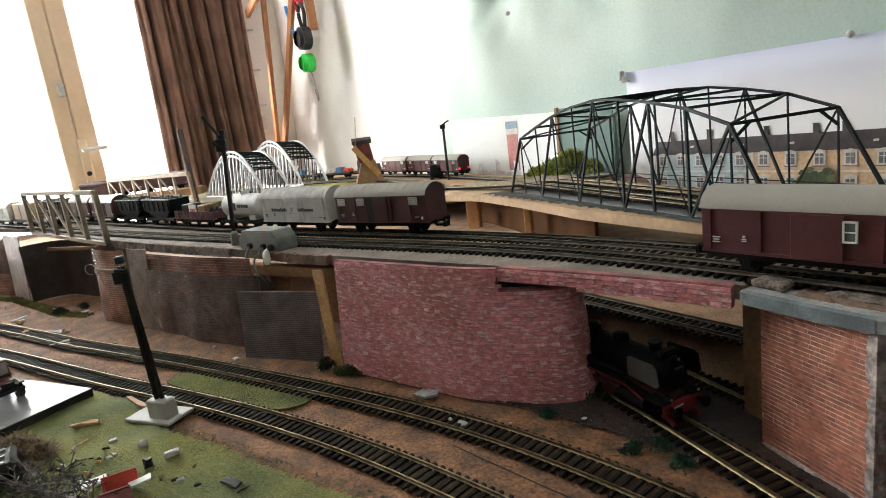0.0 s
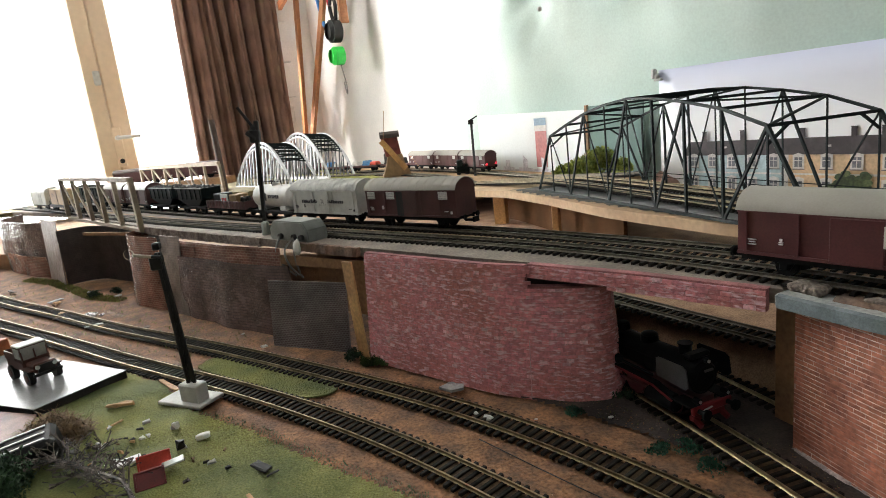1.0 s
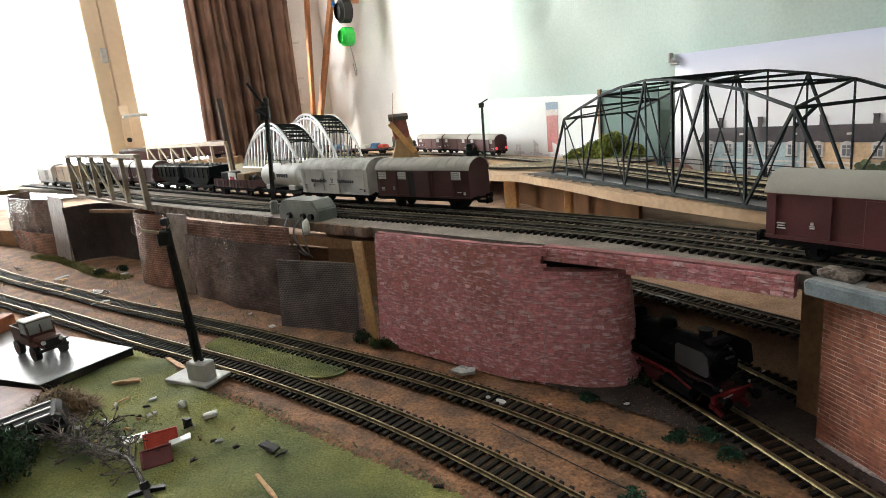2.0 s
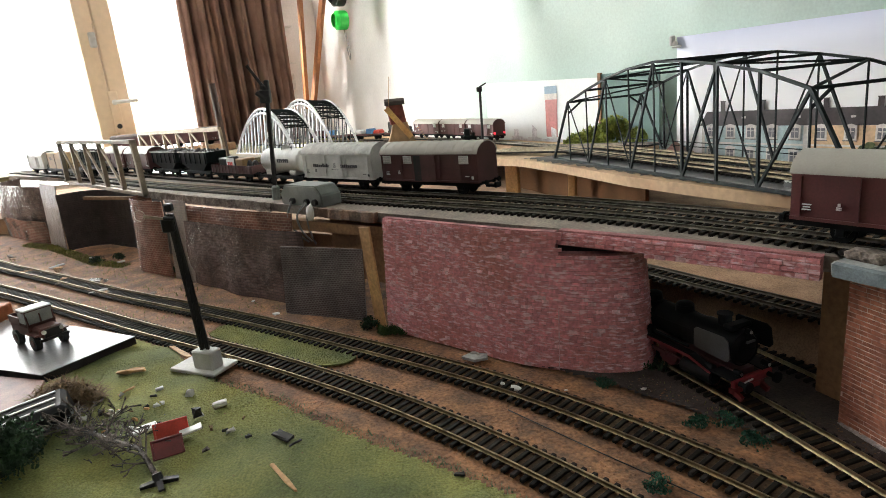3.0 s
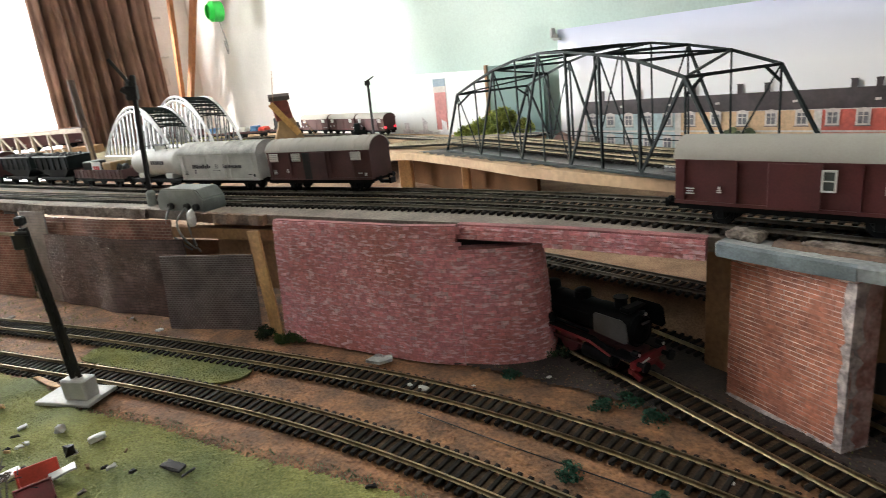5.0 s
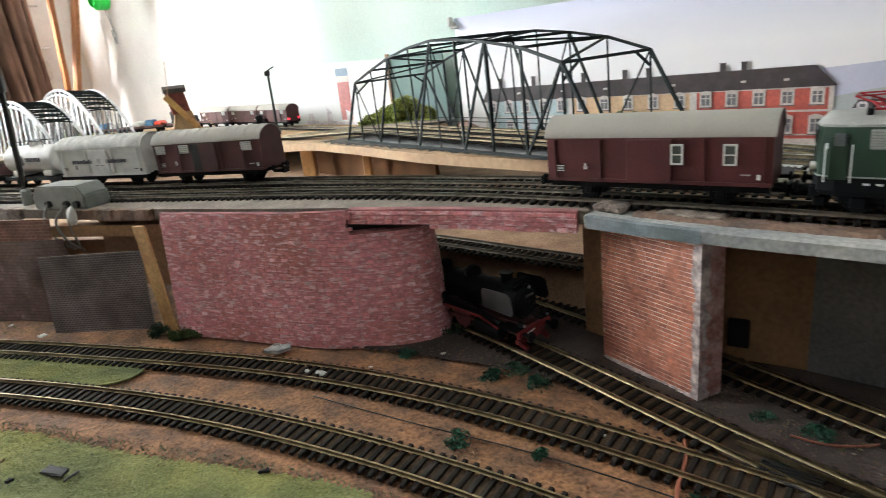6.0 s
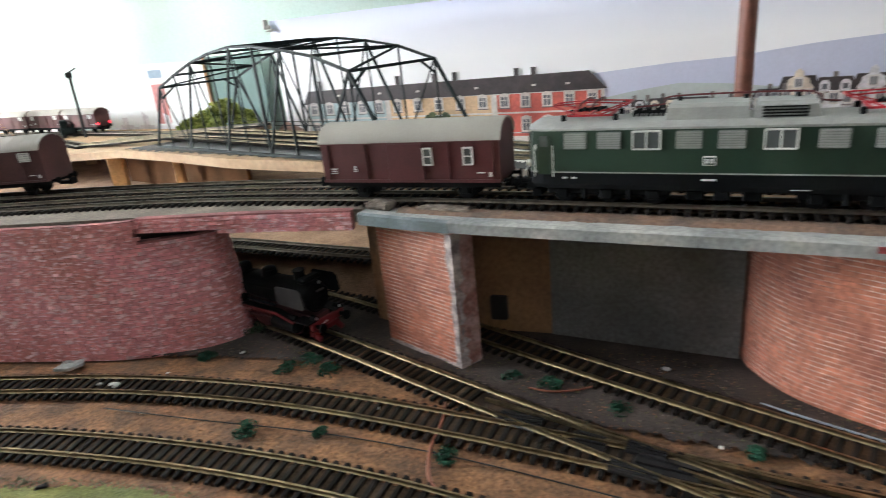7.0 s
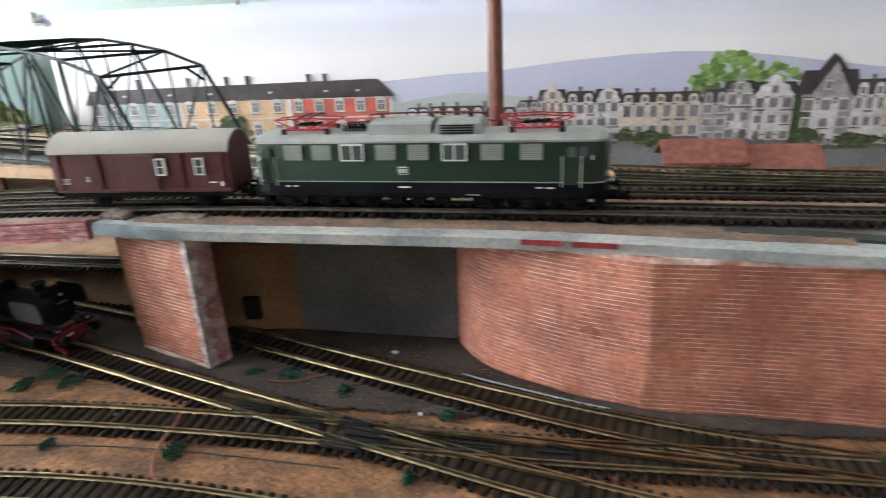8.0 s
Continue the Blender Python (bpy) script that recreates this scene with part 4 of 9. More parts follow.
# concrete edge slab and broken plaster
SL = resample([(0.181, 0.362), (0.2135, 0.3035), (0.2515, 0.249), (0.329, 0.139), (0.3865, 0.0435), (0.4185, -0.0115), (0.515, -0.17)], 0.006)
bm = NB()
sweep(bm, SL, [(-0.0012, 0.0935), (0.016, 0.0935), (0.016, 0.1006), (0.0, 0.1006), (-0.0018, 0.0998)])
part("edge_slab", bm, CONCRETE, None, "grey-painted concrete edge slab of the viaduct", category="slab")
bm = NB()
sweep(bm, resample([(0.181, 0.3605), (0.1985, 0.3285), (0.2165, 0.299)], 0.006), [(-0.0018, 0.0932), (0.001, 0.0932), (0.001, 0.1008), (-0.0024, 0.1002)])
part("slab_end", bm, mat("blue_grey_paint", (0.20, 0.24, 0.26), 0.7, var=0.25, bump=0.4), None, "darker blue-grey end of the edge slab", category="slab")
for i, (x, y, l) in enumerate(((0.1965, 0.359, 0.020), (0.2225, 0.322, 0.034))):
    bm = NB()
    box(bm, 0, 0, 0, l, 0.010, 0.0055, bev=0.0015)
    bmesh.ops.subdivide_edges(bm, edges=bm.edges[:], cuts=2)
    for v in bm.verts:
        v.co += Vector((noise.noise(v.co * 160), noise.noise(v.co * 170 + Vector((3, 0, 0))), noise.noise(v.co * 150 + Vector((0, 5, 0))))) * 0.0022
    o = part("plaster_lump", bm, RUBBLE, None, "broken grey plaster block on the slab edge", 50, category="rubble")
    o.matrix_world = pose(x, y, 0.1030 - 0.001 * i, 0, 0, -60) @ Matrix.Diagonal((1, 1, 1 - 0.45 * i, 1))
for x, y, l in ((0.3382, 0.1237, 0.022), (0.3525, 0.0998, 0.024)):
    bm = NB()
    box(bm, 0, -0.0016, 0, l, 0.0009, 0.0030, pose(x, y, 0.0982, 0, 0, -58.9))
    part("red_dash", bm, mat("dull_red_paint", (0.30, 0.03, 0.035), 0.7, var=0.4, scale=200), None, "red painted dash on the edge slab", category="marking")

# boards below the deck
bm = NB()
bar(bm, (0.246, 0.352, 0.045), (0.292, 0.3015, 0.045), 0.006, 0.09)
part("back_board", bm, DARKBOARD, None, "brown hardboard panel behind the pier", category="panel")
bm = NB()
bar(bm, (0.2885, 0.3035, 0.0455), (0.354, 0.208, 0.0455), 0.005, 0.088)
part("grey_board", bm, GREYCARD, None, "dark grey card panel closing the bridge opening", category="panel")
bm = NB()
box(bm, 0, 0, 0.02, 0.012, 0.006, 0.018, pose(0.262, 0.329, 0, 0, 0, -47), bev=0.001)
part("dark_fitting", bm, BLACK, None, "small black fitting on the brown panel", category="fitting")
for p, q, w, h in (((-0.0955, 0.5635, 0.047), None, 0.014, 0.094), ((0.207, 0.397, 0.046), None, 0.022, 0.090)):
    bm = NB()
    box(bm, 0, 0, p[2], w, 0.002, h, pose(p[0], p[1], 0, 0, -4 if p[0] < 0 else 0, -40 if p[0] < 0 else -66), bev=0.0004)
    part("wooden_post", bm, WOOD if p[0] < 0 else DARKBOARD, None, "pale pine post under the deck" if p[0] < 0 else "brown fibreboard post behind the brick pier", category="post")


# embossed card walls on the left
def card(name, pts, z0, z1, m, label, back=0.0, wave=0.003, uv0=0.0, thick=0.0012):
    bm = NB()
    wall_sheet(bm, resample(pts, 0.008), z0, z1, thick, back, uv0, wave)
    return part(name, bm, m, None, label, 60, category="wall card")


card("brick_card", [(-0.362, 0.757), (-0.335, 0.735), (-0.29, 0.7035), (-0.262, 0.684), (-0.228, 0.6625), (-0.178, 0.634)], 0.0, 0.0775, PAPER_BROWN, "bulging dark brown embossed brick card", 0.004, 0.006)
card("brick_card", [(-0.371, 0.7755), (-0.298, 0.7195), (-0.233, 0.6775), (-0.188, 0.6495)], 0.066, 0.0945, PAPER_RED, "glossy red embossed brick card under the deck edge", 0.003, 0.002)
card("brick_card", [(-0.357, 0.759), (-0.328, 0.738)], 0.0, 0.09, PAPER_RED, "red embossed brick card strip", 0.004, 0.002, 0.5)
card("brick_sheet", [(-0.200, 0.6175), (-0.155, 0.5985), (-0.107, 0.578)], 0.001, 0.069, PAPER_CHECK, "dark brick sheet with pale joints leaning on the wall", 0.006, 0.0015)
card("brick_card", [(-0.395, 0.781), (-0.352, 0.750)], 0.0, 0.1015, PAPER_GREY, "narrow grey-brown embossed card strip", 0.006, 0.001, 0.2)
card("brick_card", [(-0.475, 0.90), (-0.482, 0.868), (-0.472, 0.838), (-0.44, 0.81), (-0.395, 0.785)], 0.0, 0.0985, PAPER_RED, "rounded glossy red embossed brick card", 0.003, 0.003)
# card at the back of the opening; the recess shade is in its colour
card("brick_card", [(-0.684, 0.996), (-0.674, 1.010), (-0.655, 1.022), (-0.625, 1.018), (-0.55, 0.972), (-0.462, 0.912)], 0.0, 0.094, PAPER_RECESS, "brown brick card closing the bridge opening, darkened for the recess shade", 0.0, 0.002)
card("brick_card", [(-0.768, 1.068), (-0.686, 0.994)], 0.0, 0.109, PAPER_GREY, "flat grey-brown card strip at the bridge end", 0.006, 0.001)
card("brick_card", [(-0.98, 1.30), (-0.97, 1.22), (-0.90, 1.155), (-0.83, 1.11), (-0.755, 1.068)], 0.0, 0.1005, PAPER_BROWN, "crumpled dark brown brick card", 0.006, 0.008)
card("brick_card", [(-0.915, 1.165), (-0.84, 1.11), (-0.765, 1.068)], 0.0, 0.04, PAPER_RED, "low red embossed brick card", -0.002, 0.003)
bm = NB()
bar(bm, (-0.648, 1.012, 0.083), (-0.478, 0.908, 0.088), 0.004, 0.005)
part("cross_batten", bm, DARKBOARD, None, "thin brown batten across the bridge opening", category="batten")
bm = NB()
bar(bm, (-0.15, 0.655, 0.06), (-0.08, 0.60, 0.06), 0.006, 0.065)
bar(bm, (-0.19, 0.66, 0.083), (-0.08, 0.588, 0.083), 0.01, 0.01)
part("inner_board", bm, DARKBOARD, None, "brown board seen below the deck edge", category="panel")

bm = NB()
sweep(bm, resample([(0.405, 0.055), (0.425, 0.018), (0.445, -0.025)], 0.005), [(-0.004, 0.0), (0.006, 0.0), (0.005, 0.0022), (-0.003, 0.0018)], 0.1003)
part("rubber_strip", bm, BLACK, None, "black rubber strip lying along the deck", category="strip")


def loft(bm, rings):
    vs = [[bm.verts.new(p) for p in r] for r in rings]
    n = len(vs[0])
    for a, b in zip(vs, vs[1:]):
        for i in range(n):
            bm.faces.new((a[i], a[(i + 1) % n], b[(i + 1) % n], b[i]))
    bm.faces.new(vs[0][::-1])
    bm.faces.new(vs[-1])


# ---- bridges ----
def one_bar(name, p, q, w, h, m, owner):
    bm = NB()
    bar(bm, p, q, w, h)
    return part(name, bm, m, owner)


# black camelback truss bridge on the yard board
BS = (0.0, 0.048, 0.096, 0.143, 0.190, 0.235, 0.279, 0.327, 0.376, 0.425, 0.472)
BZ = (0.0, 0.0765, 0.090, 0.1015, 0.109, 0.1125, 0.110, 0.1035, 0.0945, 0.079, 0.0)
b_dir = Vector((0.151, -0.447, 0)).normalized()
rot = math.degrees(math.atan2(b_dir.y, b_dir.x))
BR = thing("black_truss_bridge", pose(0.112, 0.92, 0.0915, 0, 1.15 * -1 * -1 * -1, rot), "black plastic camelback truss railway bridge for two tracks", "bridge")
BW = 0.11
for y in (0.0, BW):
    lo = [Vector((s, y, 0.0)) for s in BS]
    hi = [Vector((s, y, z)) for s, z in zip(BS, BZ)]
    one_bar("bottom_chord", lo[0], lo[-1], 0.003, 0.0028, BLACKSTEEL, BR)
    for i in range(1, 9):
        one_bar("top_chord", hi[i], hi[i + 1], 0.0026, 0.0023, BLACKSTEEL, BR)
    one_bar("end_post", lo[0], hi[1], 0.0028, 0.0022, BLACKSTEEL, BR)
    one_bar("end_post", lo[-1], hi[-2], 0.0030, 0.0024, BLACKSTEEL, BR)
    near = y == 0.0
    for i in range(1, 10):
        w = (0.0023 if i in (6, 7, 8) else 0.0014) if near else (0.0021 if i in (2, 3, 4) else 0.0013)
        one_bar("vertical", lo[i], hi[i], w, w, BLACKSTEEL, BR)
    # the two sides are the same truss turned about: rising diagonals are stout on one, falling ones on the other
    for i in range(2, 9, 2):
        one_bar("diagonal", lo[i], hi[i + 1], 0.0021 if near else 0.0012, 0.0023 if near else 0.0012, BLACKSTEEL, BR)
        one_bar("diagonal", lo[i], hi[i - 1], 0.0011 if near else 0.0021, 0.0011 if near else 0.0023, BLACKSTEEL, BR)
    for z in (0.012, 0.017):
        bm = NB()
        rod(bm, (0.0, y + (0.006 if y == 0 else -0.006), z), (0.472, y + (0.006 if y == 0 else -0.006), z), 0.0005, 5)
        part("handrail", bm, BLACKSTEEL, BR)
for i in range(1, 10):
    one_bar("cross_beam", (BS[i], 0, BZ[i]), (BS[i], BW, BZ[i]), 0.0028, 0.0026, BLACKSTEEL, BR)
    if i < 9:
        a, b = (0.0, BW) if i % 2 else (BW, 0.0)
        one_bar("wind_brace", (BS[i], a, BZ[i]), (BS[i + 1], b, BZ[i + 1]), 0.0020, 0.0018, BLACKSTEEL, BR)
for i in (1, 9):
    for y, k in ((0.0, 1), (BW, -1)):
        one_bar("portal_brace", (BS[i], y, BZ[i] - 0.014), (BS[i], y + k * 0.02, BZ[i]), 0.002, 0.002, BLACKSTEEL, BR)
bm = NB()
box(bm, 0.236, BW / 2, -0.0005, 0.472, BW - 0.01, 0.003)
part("bridge_floor", bm, GREYCARD, BR)
bm = NB()
box(bm, 0.475, 0.004, -0.003, 0.018, 0.012, 0.006, bev=0.001)
part("bearing", bm, LIGHTGREY, BR)
# ribbed dark ramps that carry both bridge tracks down to the deck
RAMP = mat("dark_grey_ramp_plastic", (0.045, 0.046, 0.046), 0.6, col2=(0.028, 0.029, 0.030), scale=60, var=0.25, bump=0.2)
for path, y0, y1 in ((T3, 0.565, 0.365), (T4, 0.600, 0.335)):
    line = [p for p in resample(smooth_line(path), 0.004) if y1 <= p.y <= y0]
    for p in line:
        p.z = bridge_z(p.x, p.y)
    t = thing("ramp", pose(0, 0, 0), "dark grey ribbed plastic ramp under a bridge track", "ramp", "ribbed ramps")
    bm = NB()
    sweep(bm, line, [(-0.0185, -0.004), (0.0185, -0.004), (0.0172, 0.0046), (-0.0172, 0.0046)])
    part("slab", bm, RAMP, t)
    bm = NB()
    for p, h in zip(line, headings(line)):
        box(bm, 0, 0, 0.0049, 0.0018, 0.0345, 0.0008, pose(p.x, p.y, p.z, 0, 0, math.degrees(h)))
    part("ribs", bm, RAMP, t, kind="stuff")
    for k in (-1, 1):
        bm = NB()
        sweep(bm, line, [(k * 0.0166 - 0.0006, 0.0044), (k * 0.0166 + 0.0006, 0.0044), (k * 0.0166 + 0.0006, 0.0060), (k * 0.0166 - 0.0006, 0.0060)])
        part("edge_rib", bm, LIGHTGREY, t, "pale worn edge")


def girder(m, length, height, width, label, panels=4, chord=1.0):
    """A tan plastic Warren truss bridge: local x along, near truss at y=0."""
    t = thing("tan_truss_bridge", m, label, "bridge", "tan truss bridges")
    ins = length * 0.01
    for y in (0.0,):
        one_bar("top_chord", (ins, y, height), (length - ins, y, height), 0.009, 0.005 * chord, TAN, t)
        one_bar("bottom_chord", (0, y, 0.002), (length, y, 0.002), 0.006, 0.005 * chord, TAN, t)
        one_bar("end_post", (0, y, 0.003), (ins, y, height - 0.002), 0.007, 0.007, TAN, t)
        one_bar("end_post", (length, y, 0.003), (length - ins, y, height - 0.002), 0.007, 0.007, TAN, t)
        for i in range(1, panels + 1):
            x = ins + (length - 2 * ins) * i / (panels + 1)
            one_bar("vertical", (x, y, 0.003), (x, y, height - 0.002), 0.005, 0.006, TAN, t)
            x2 = ins + (length - 2 * ins) * (i - 1) / (panels + 1)
            one_bar("diagonal", (x, y, 0.003), (x2, y, height - 0.002), 0.003, 0.004, TAN, t)
    one_bar("walkway_rail", (0, width * 0.3, 0.002), (length, width * 0.3, 0.002), 0.003, 0.003, TAN, t)
    for i in range(9):
        x = length * (i + 0.5) / 9
        one_bar("floor_beam", (x, 0, 0.001), (x, width * 0.3, 0.001), 0.004, 0.003, TAN, t)
    return t


girder(pose(-0.756, 1.138, 0.0975, 0, 0, math.degrees(math.atan2(-0.2757, 0.3001))), 0.402, 0.075, 0.052, "tan plastic truss bridge over the viaduct gap")
girder(pose(-0.965, 1.783, 0.085, 0, 0, math.degrees(math.atan2(-0.268, 0.357))), 0.445, 0.070, 0.055, "tan plastic truss bridge in the rear of the layout", 5, 1.9)


def arch_bridge(m, length, height, width, label):
    """A silver bowstring bridge: two ribbed arches and a bracing."""
    t = thing("silver_arch_bridge", m, label, "bridge", "silver arch bridges")
    for y in (0.0, width):
        pts = [(length * i / 16, y, height * math.sin(math.pi * i / 16) ** 0.84) for i in range(17)]
        for k, dz in (("outer_arch", 0.0), ("inner_arch", -0.011)):
            bm = NB()
            tube(bm, [(p[0], p[1], p[2] + dz * math.sin(math.pi * p[0] / length)) for p in pts], 0.0032, 6)
            part(k, bm, SILVER, t)
        bm = NB()
        bar(bm, (0, y, 0.0), (length, y, 0.0), 0.006, 0.008)
        part("tie_beam", bm, SILVER, t)
        for i in range(1, 17):
            x = length * i / 17
            z = height * math.sin(math.pi * i / 17) ** 0.84
            # shade on rear hangers and on diagonals is put in as dark grey
            one_bar("hanger", (x, y, 0.0), (x + 0.003, y, z), 0.0022, 0.0032, SILVER if y == 0 else SHADESTEEL, t)
            if i % 2 and i < 16:
                one_bar("diagonal", (x, y, 0.0), (length * (i + 1) / 17, y, height * math.sin(math.pi * (i + 1) / 17) ** 0.84), 0.0018, 0.002, SHADESTEEL, t)

    def crown(k):
        return length * k / 16, height * math.sin(math.pi * k / 16) ** 0.84 - 0.002

    for i in range(10):
        p, q = crown(6.0 + i * 0.75), crown(6.0 + i * 0.75 + 0.42)
        one_bar("brace", (p[0], 0.002, p[1]), (p[0], width - 0.002, p[1]), 0.0042, 0.003, BLACKSTEEL, t)
        one_bar("brace", (p[0], 0.002, p[1]), (q[0], width - 0.002, q[1]), 0.003, 0.003, BLACKSTEEL, t)
        one_bar("brace", (q[0], 0.002, q[1]), (p[0], width - 0.002, p[1]), 0.003, 0.003, BLACKSTEEL, t)
    for y in (0.006, width - 0.006):
        bm = NB()
        tube(bm, [(*crown(6.0 + k * 0.5), 0) for k in range(15)], 0.0022, 6)
        for v in bm.verts:
            v.co = Vector((v.co.x, y + v.co.z, v.co.y))
        part("brace_rail", bm, BLACKSTEEL, t)
    return t


arch_bridge(pose(-0.652, 1.700, 0.077, -6, 0, -42), 0.300, 0.115, 0.076, "silver plastic bowstring arch bridge with black bracing")
arch_bridge(pose(-0.609, 1.890, 0.077, -6, 0, -43), 0.315, 0.128, 0.084, "silver plastic bowstring arch bridge behind the first")


# ---- signals and switch box ----
def front_signal():
    t = thing("semaphore_signal", pose(-0.226, 0.494, 0.002), "black model semaphore signal leaning on a grey base", "signal")
    bm = NB()
    box(bm, -0.010, 0.003, 0.0015, 0.048, 0.028, 0.003, pose(0, 0, 0, 0, 0, -22), bev=0.0006)
    part("foot_plate", bm, LIGHTGREY, t, "light grey plastic foot plate")
    bm = NB()
    box(bm, -0.001, 0.0, 0.0105, 0.021, 0.0125, 0.016, pose(0, 0, 0, 0, 0, -22), bev=0.0012)
    part("motor_box", bm, LIGHTGREY, t, "light grey motor housing")
    top = Vector((-0.008, 0.004, 0.130))
    base = Vector((-0.001, 0.0, 0.018))
    for k in (-1, 1):
        one_bar("mast_leg", base + Vector((k * 0.0026, 0, 0)), top + Vector((k * 0.0014, 0, 0)), 0.0024, 0.0024, BLACK, t)
    for i in range(9):
        f = i / 9
        a, b = base.lerp(top, f), base.lerp(top, f + 0.1)
        w = 0.0026 - 0.0013 * f
        one_bar("lattice", a + Vector((-w, 0, 0)), b + Vector((w, 0, 0)), 0.0016, 0.0020, BLACK, t)
    bm = NB()
    bar(bm, base + Vector((0.0, 0.0025, 0)), top + Vector((0, 0.0015, -0.01)), 0.0036, 0.0015)
    part("mast_plate", bm, BLACK, t)
    bm = NB()
    box(bm, -0.0105, 0.004, 0.122, 0.010, 0.007, 0.012, bev=0.001)
    box(bm, -0.008, 0.004, 0.135, 0.006, 0.006, 0.006, bev=0.001)
    rod(bm, (-0.010, -0.002, 0.128), (-0.002, -0.002, 0.127), 0.0016)
    part("lamp_head", bm, BLACK, t)
    bm = NB()
    bar(bm, (-0.011, -0.001, 0.1275), (-0.026, -0.001, 0.1305), 0.0008, 0.0022)
    bmesh.ops.create_cone(bm, cap_ends=False, segments=16, radius1=0.0042, radius2=0.0042, depth=0.001, matrix=pose(-0.029, -0.001, 0.1312, 90))
    part("signal_arm", bm, mat("pale_bronze", (0.36, 0.27, 0.17), 0.5, bump=0), t, "pale bronze signal arm")


front_signal()


def deck_signal():
    t = thing("semaphore_signal", pose(-0.226, 0.715, 0.1012, 0, 4.5), "black semaphore signal standing beside the switch box", "signal")
    bm = NB()
    bar(bm, (0.001, 0, 0.0), (0.0015, 0, 0.128), 0.0038, 0.0042)
    part("mast", bm, BLACK, t)
    bm = NB()
    box(bm, -0.0005, 0.0, 0.112, 0.011, 0.008, 0.014, bev=0.001)
    box(bm, 0.002, 0.0, 0.123, 0.005, 0.005, 0.012, bev=0.001)
    rod(bm, (-0.009, -0.002, 0.116), (0.001, -0.002, 0.109), 0.003)
    part("lamp_head", bm, BLACK, t)
    bm = NB()
    bar(bm, (-0.002, -0.002, 0.123), (-0.017, -0.002, 0.144), 0.0014, 0.0032)
    bmesh.ops.create_cone(bm, cap_ends=False, segments=16, radius1=0.0048, radius2=0.0048, depth=0.0016, matrix=pose(-0.019, -0.002, 0.147, 90))
    ball(bm, (-0.001, -0.002, 0.121), 0.0042, 1, (1, 0.6, 1))
    part("signal_arm", bm, BLACK, t)
    bm = NB()
    box(bm, 0.002, -0.002, 0.006, 0.008, 0.008, 0.020, bev=0.002)
    part("foot", bm, MIDGREY, t, "grey plastic foot")


deck_signal()
SB = thing("switch_box", pose(-0.172, 0.668, 0.1012, 0, 0, -38), "grey-green plastic signal motor box on the deck edge", "box")
bm = NB()
prism(bm, [(-0.034, 0.0), (0.034, 0.0), (0.034, 0.012), (0.026, 0.021), (-0.026, 0.021), (-0.034, 0.012)], -0.013, 0.013, across)
bmesh.ops.bevel(bm, geom=bm.edges[:], offset=0.0012, segments=2, affect="EDGES")
part("housing", bm, MIDGREY, SB)
for x in (-0.012, 0.012, 0.025):
    bm = NB()
    rod(bm, (x, -0.0125, 0.005), (x, -0.0165, 0.005), 0.0032, 10)
    part("socket", bm, BLACK, SB)
for k, pts in enumerate(([(-0.012, -0.016, 0.005), (-0.014, -0.022, -0.01), (-0.008, -0.018, -0.028), (0.006, -0.012, -0.04)], [(0.012, -0.016, 0.005), (0.005, -0.024, -0.008), (0.008, -0.022, -0.025), (0.016, -0.015, -0.038)], [(0.013, -0.016, 0.004), (0.016, -0.020, -0.012), (0.017, -0.018, -0.03), (0.017, -0.014, -0.04)])):
    bm = NB()
    tube(bm, pts, 0.0011)
    part("cable", bm, CABLE, SB, "grey cable hanging from the box", 60)
bm = NB()
ball(bm, (0.024, -0.021, -0.004), 0.008, 2, (0.7, 0.3, 1))
for v in bm.verts:
    v.co += Vector((1, 0.3, 1)) * 0.004 * noise.noise(v.co * 300)
part("torn_paper", bm, WHITE, SB, "scrap of torn white paper")
for pts in ([(-0.165, 0.642, 0.1015), (-0.12, 0.607, 0.1015), (-0.092, 0.585, 0.1015)],):
    bm = NB()
    sweep(bm, resample(pts, 0.004), [(-0.004, -0.008), (0.003, -0.008), (0.002, 0.0005), (-0.003, 0.0005)])
    for v in bm.verts:
        v.co += Vector((noise.noise(v.co * 250), noise.noise(v.co * 260 + Vector((9, 0, 0))), 0.5 * noise.noise(v.co * 240))) * 0.002
    part("deck_edge", bm, RUST, None, "frayed brown fibreboard edge of the deck", category="edge")
bm = NB()
sweep(bm, resample([(-0.475, 0.893), (-0.36, 0.795), (-0.29, 0.742), (-0.222, 0.690)], 0.006), [(-0.003, -0.009), (0.004, -0.009), (0.004, 0.001), (-0.002, 0.001)], 0.1012)
for v in bm.verts:
    v.co += Vector((noise.noise(v.co * 150), noise.noise(v.co * 160 + Vector((9, 0, 0))), 0.4 * noise.noise(v.co * 140))) * 0.0025
part("deck_edge", bm, RUBBLE, None, "crumbling grey plaster edge of the deck", category="edge")


# ---- rolling stock: local x along, z from the rail head ----
def wheelset(t, x, r=0.0058, mat_=None):
    bm = NB()
    for s in (-1, 1):
        rod(bm, (x, s * 0.0072, r), (x, s * 0.0098, r), r, 20)
        rod(bm, (x, s * 0.0068, r), (x, s * 0.0074, r), r + 0.0009, 20)
    rod(bm, (x, -0.0075, r), (x, 0.0075, r), 0.001, 6)
    part("wheelset", bm, mat_ or LOCOBLACK, t, "", 40)


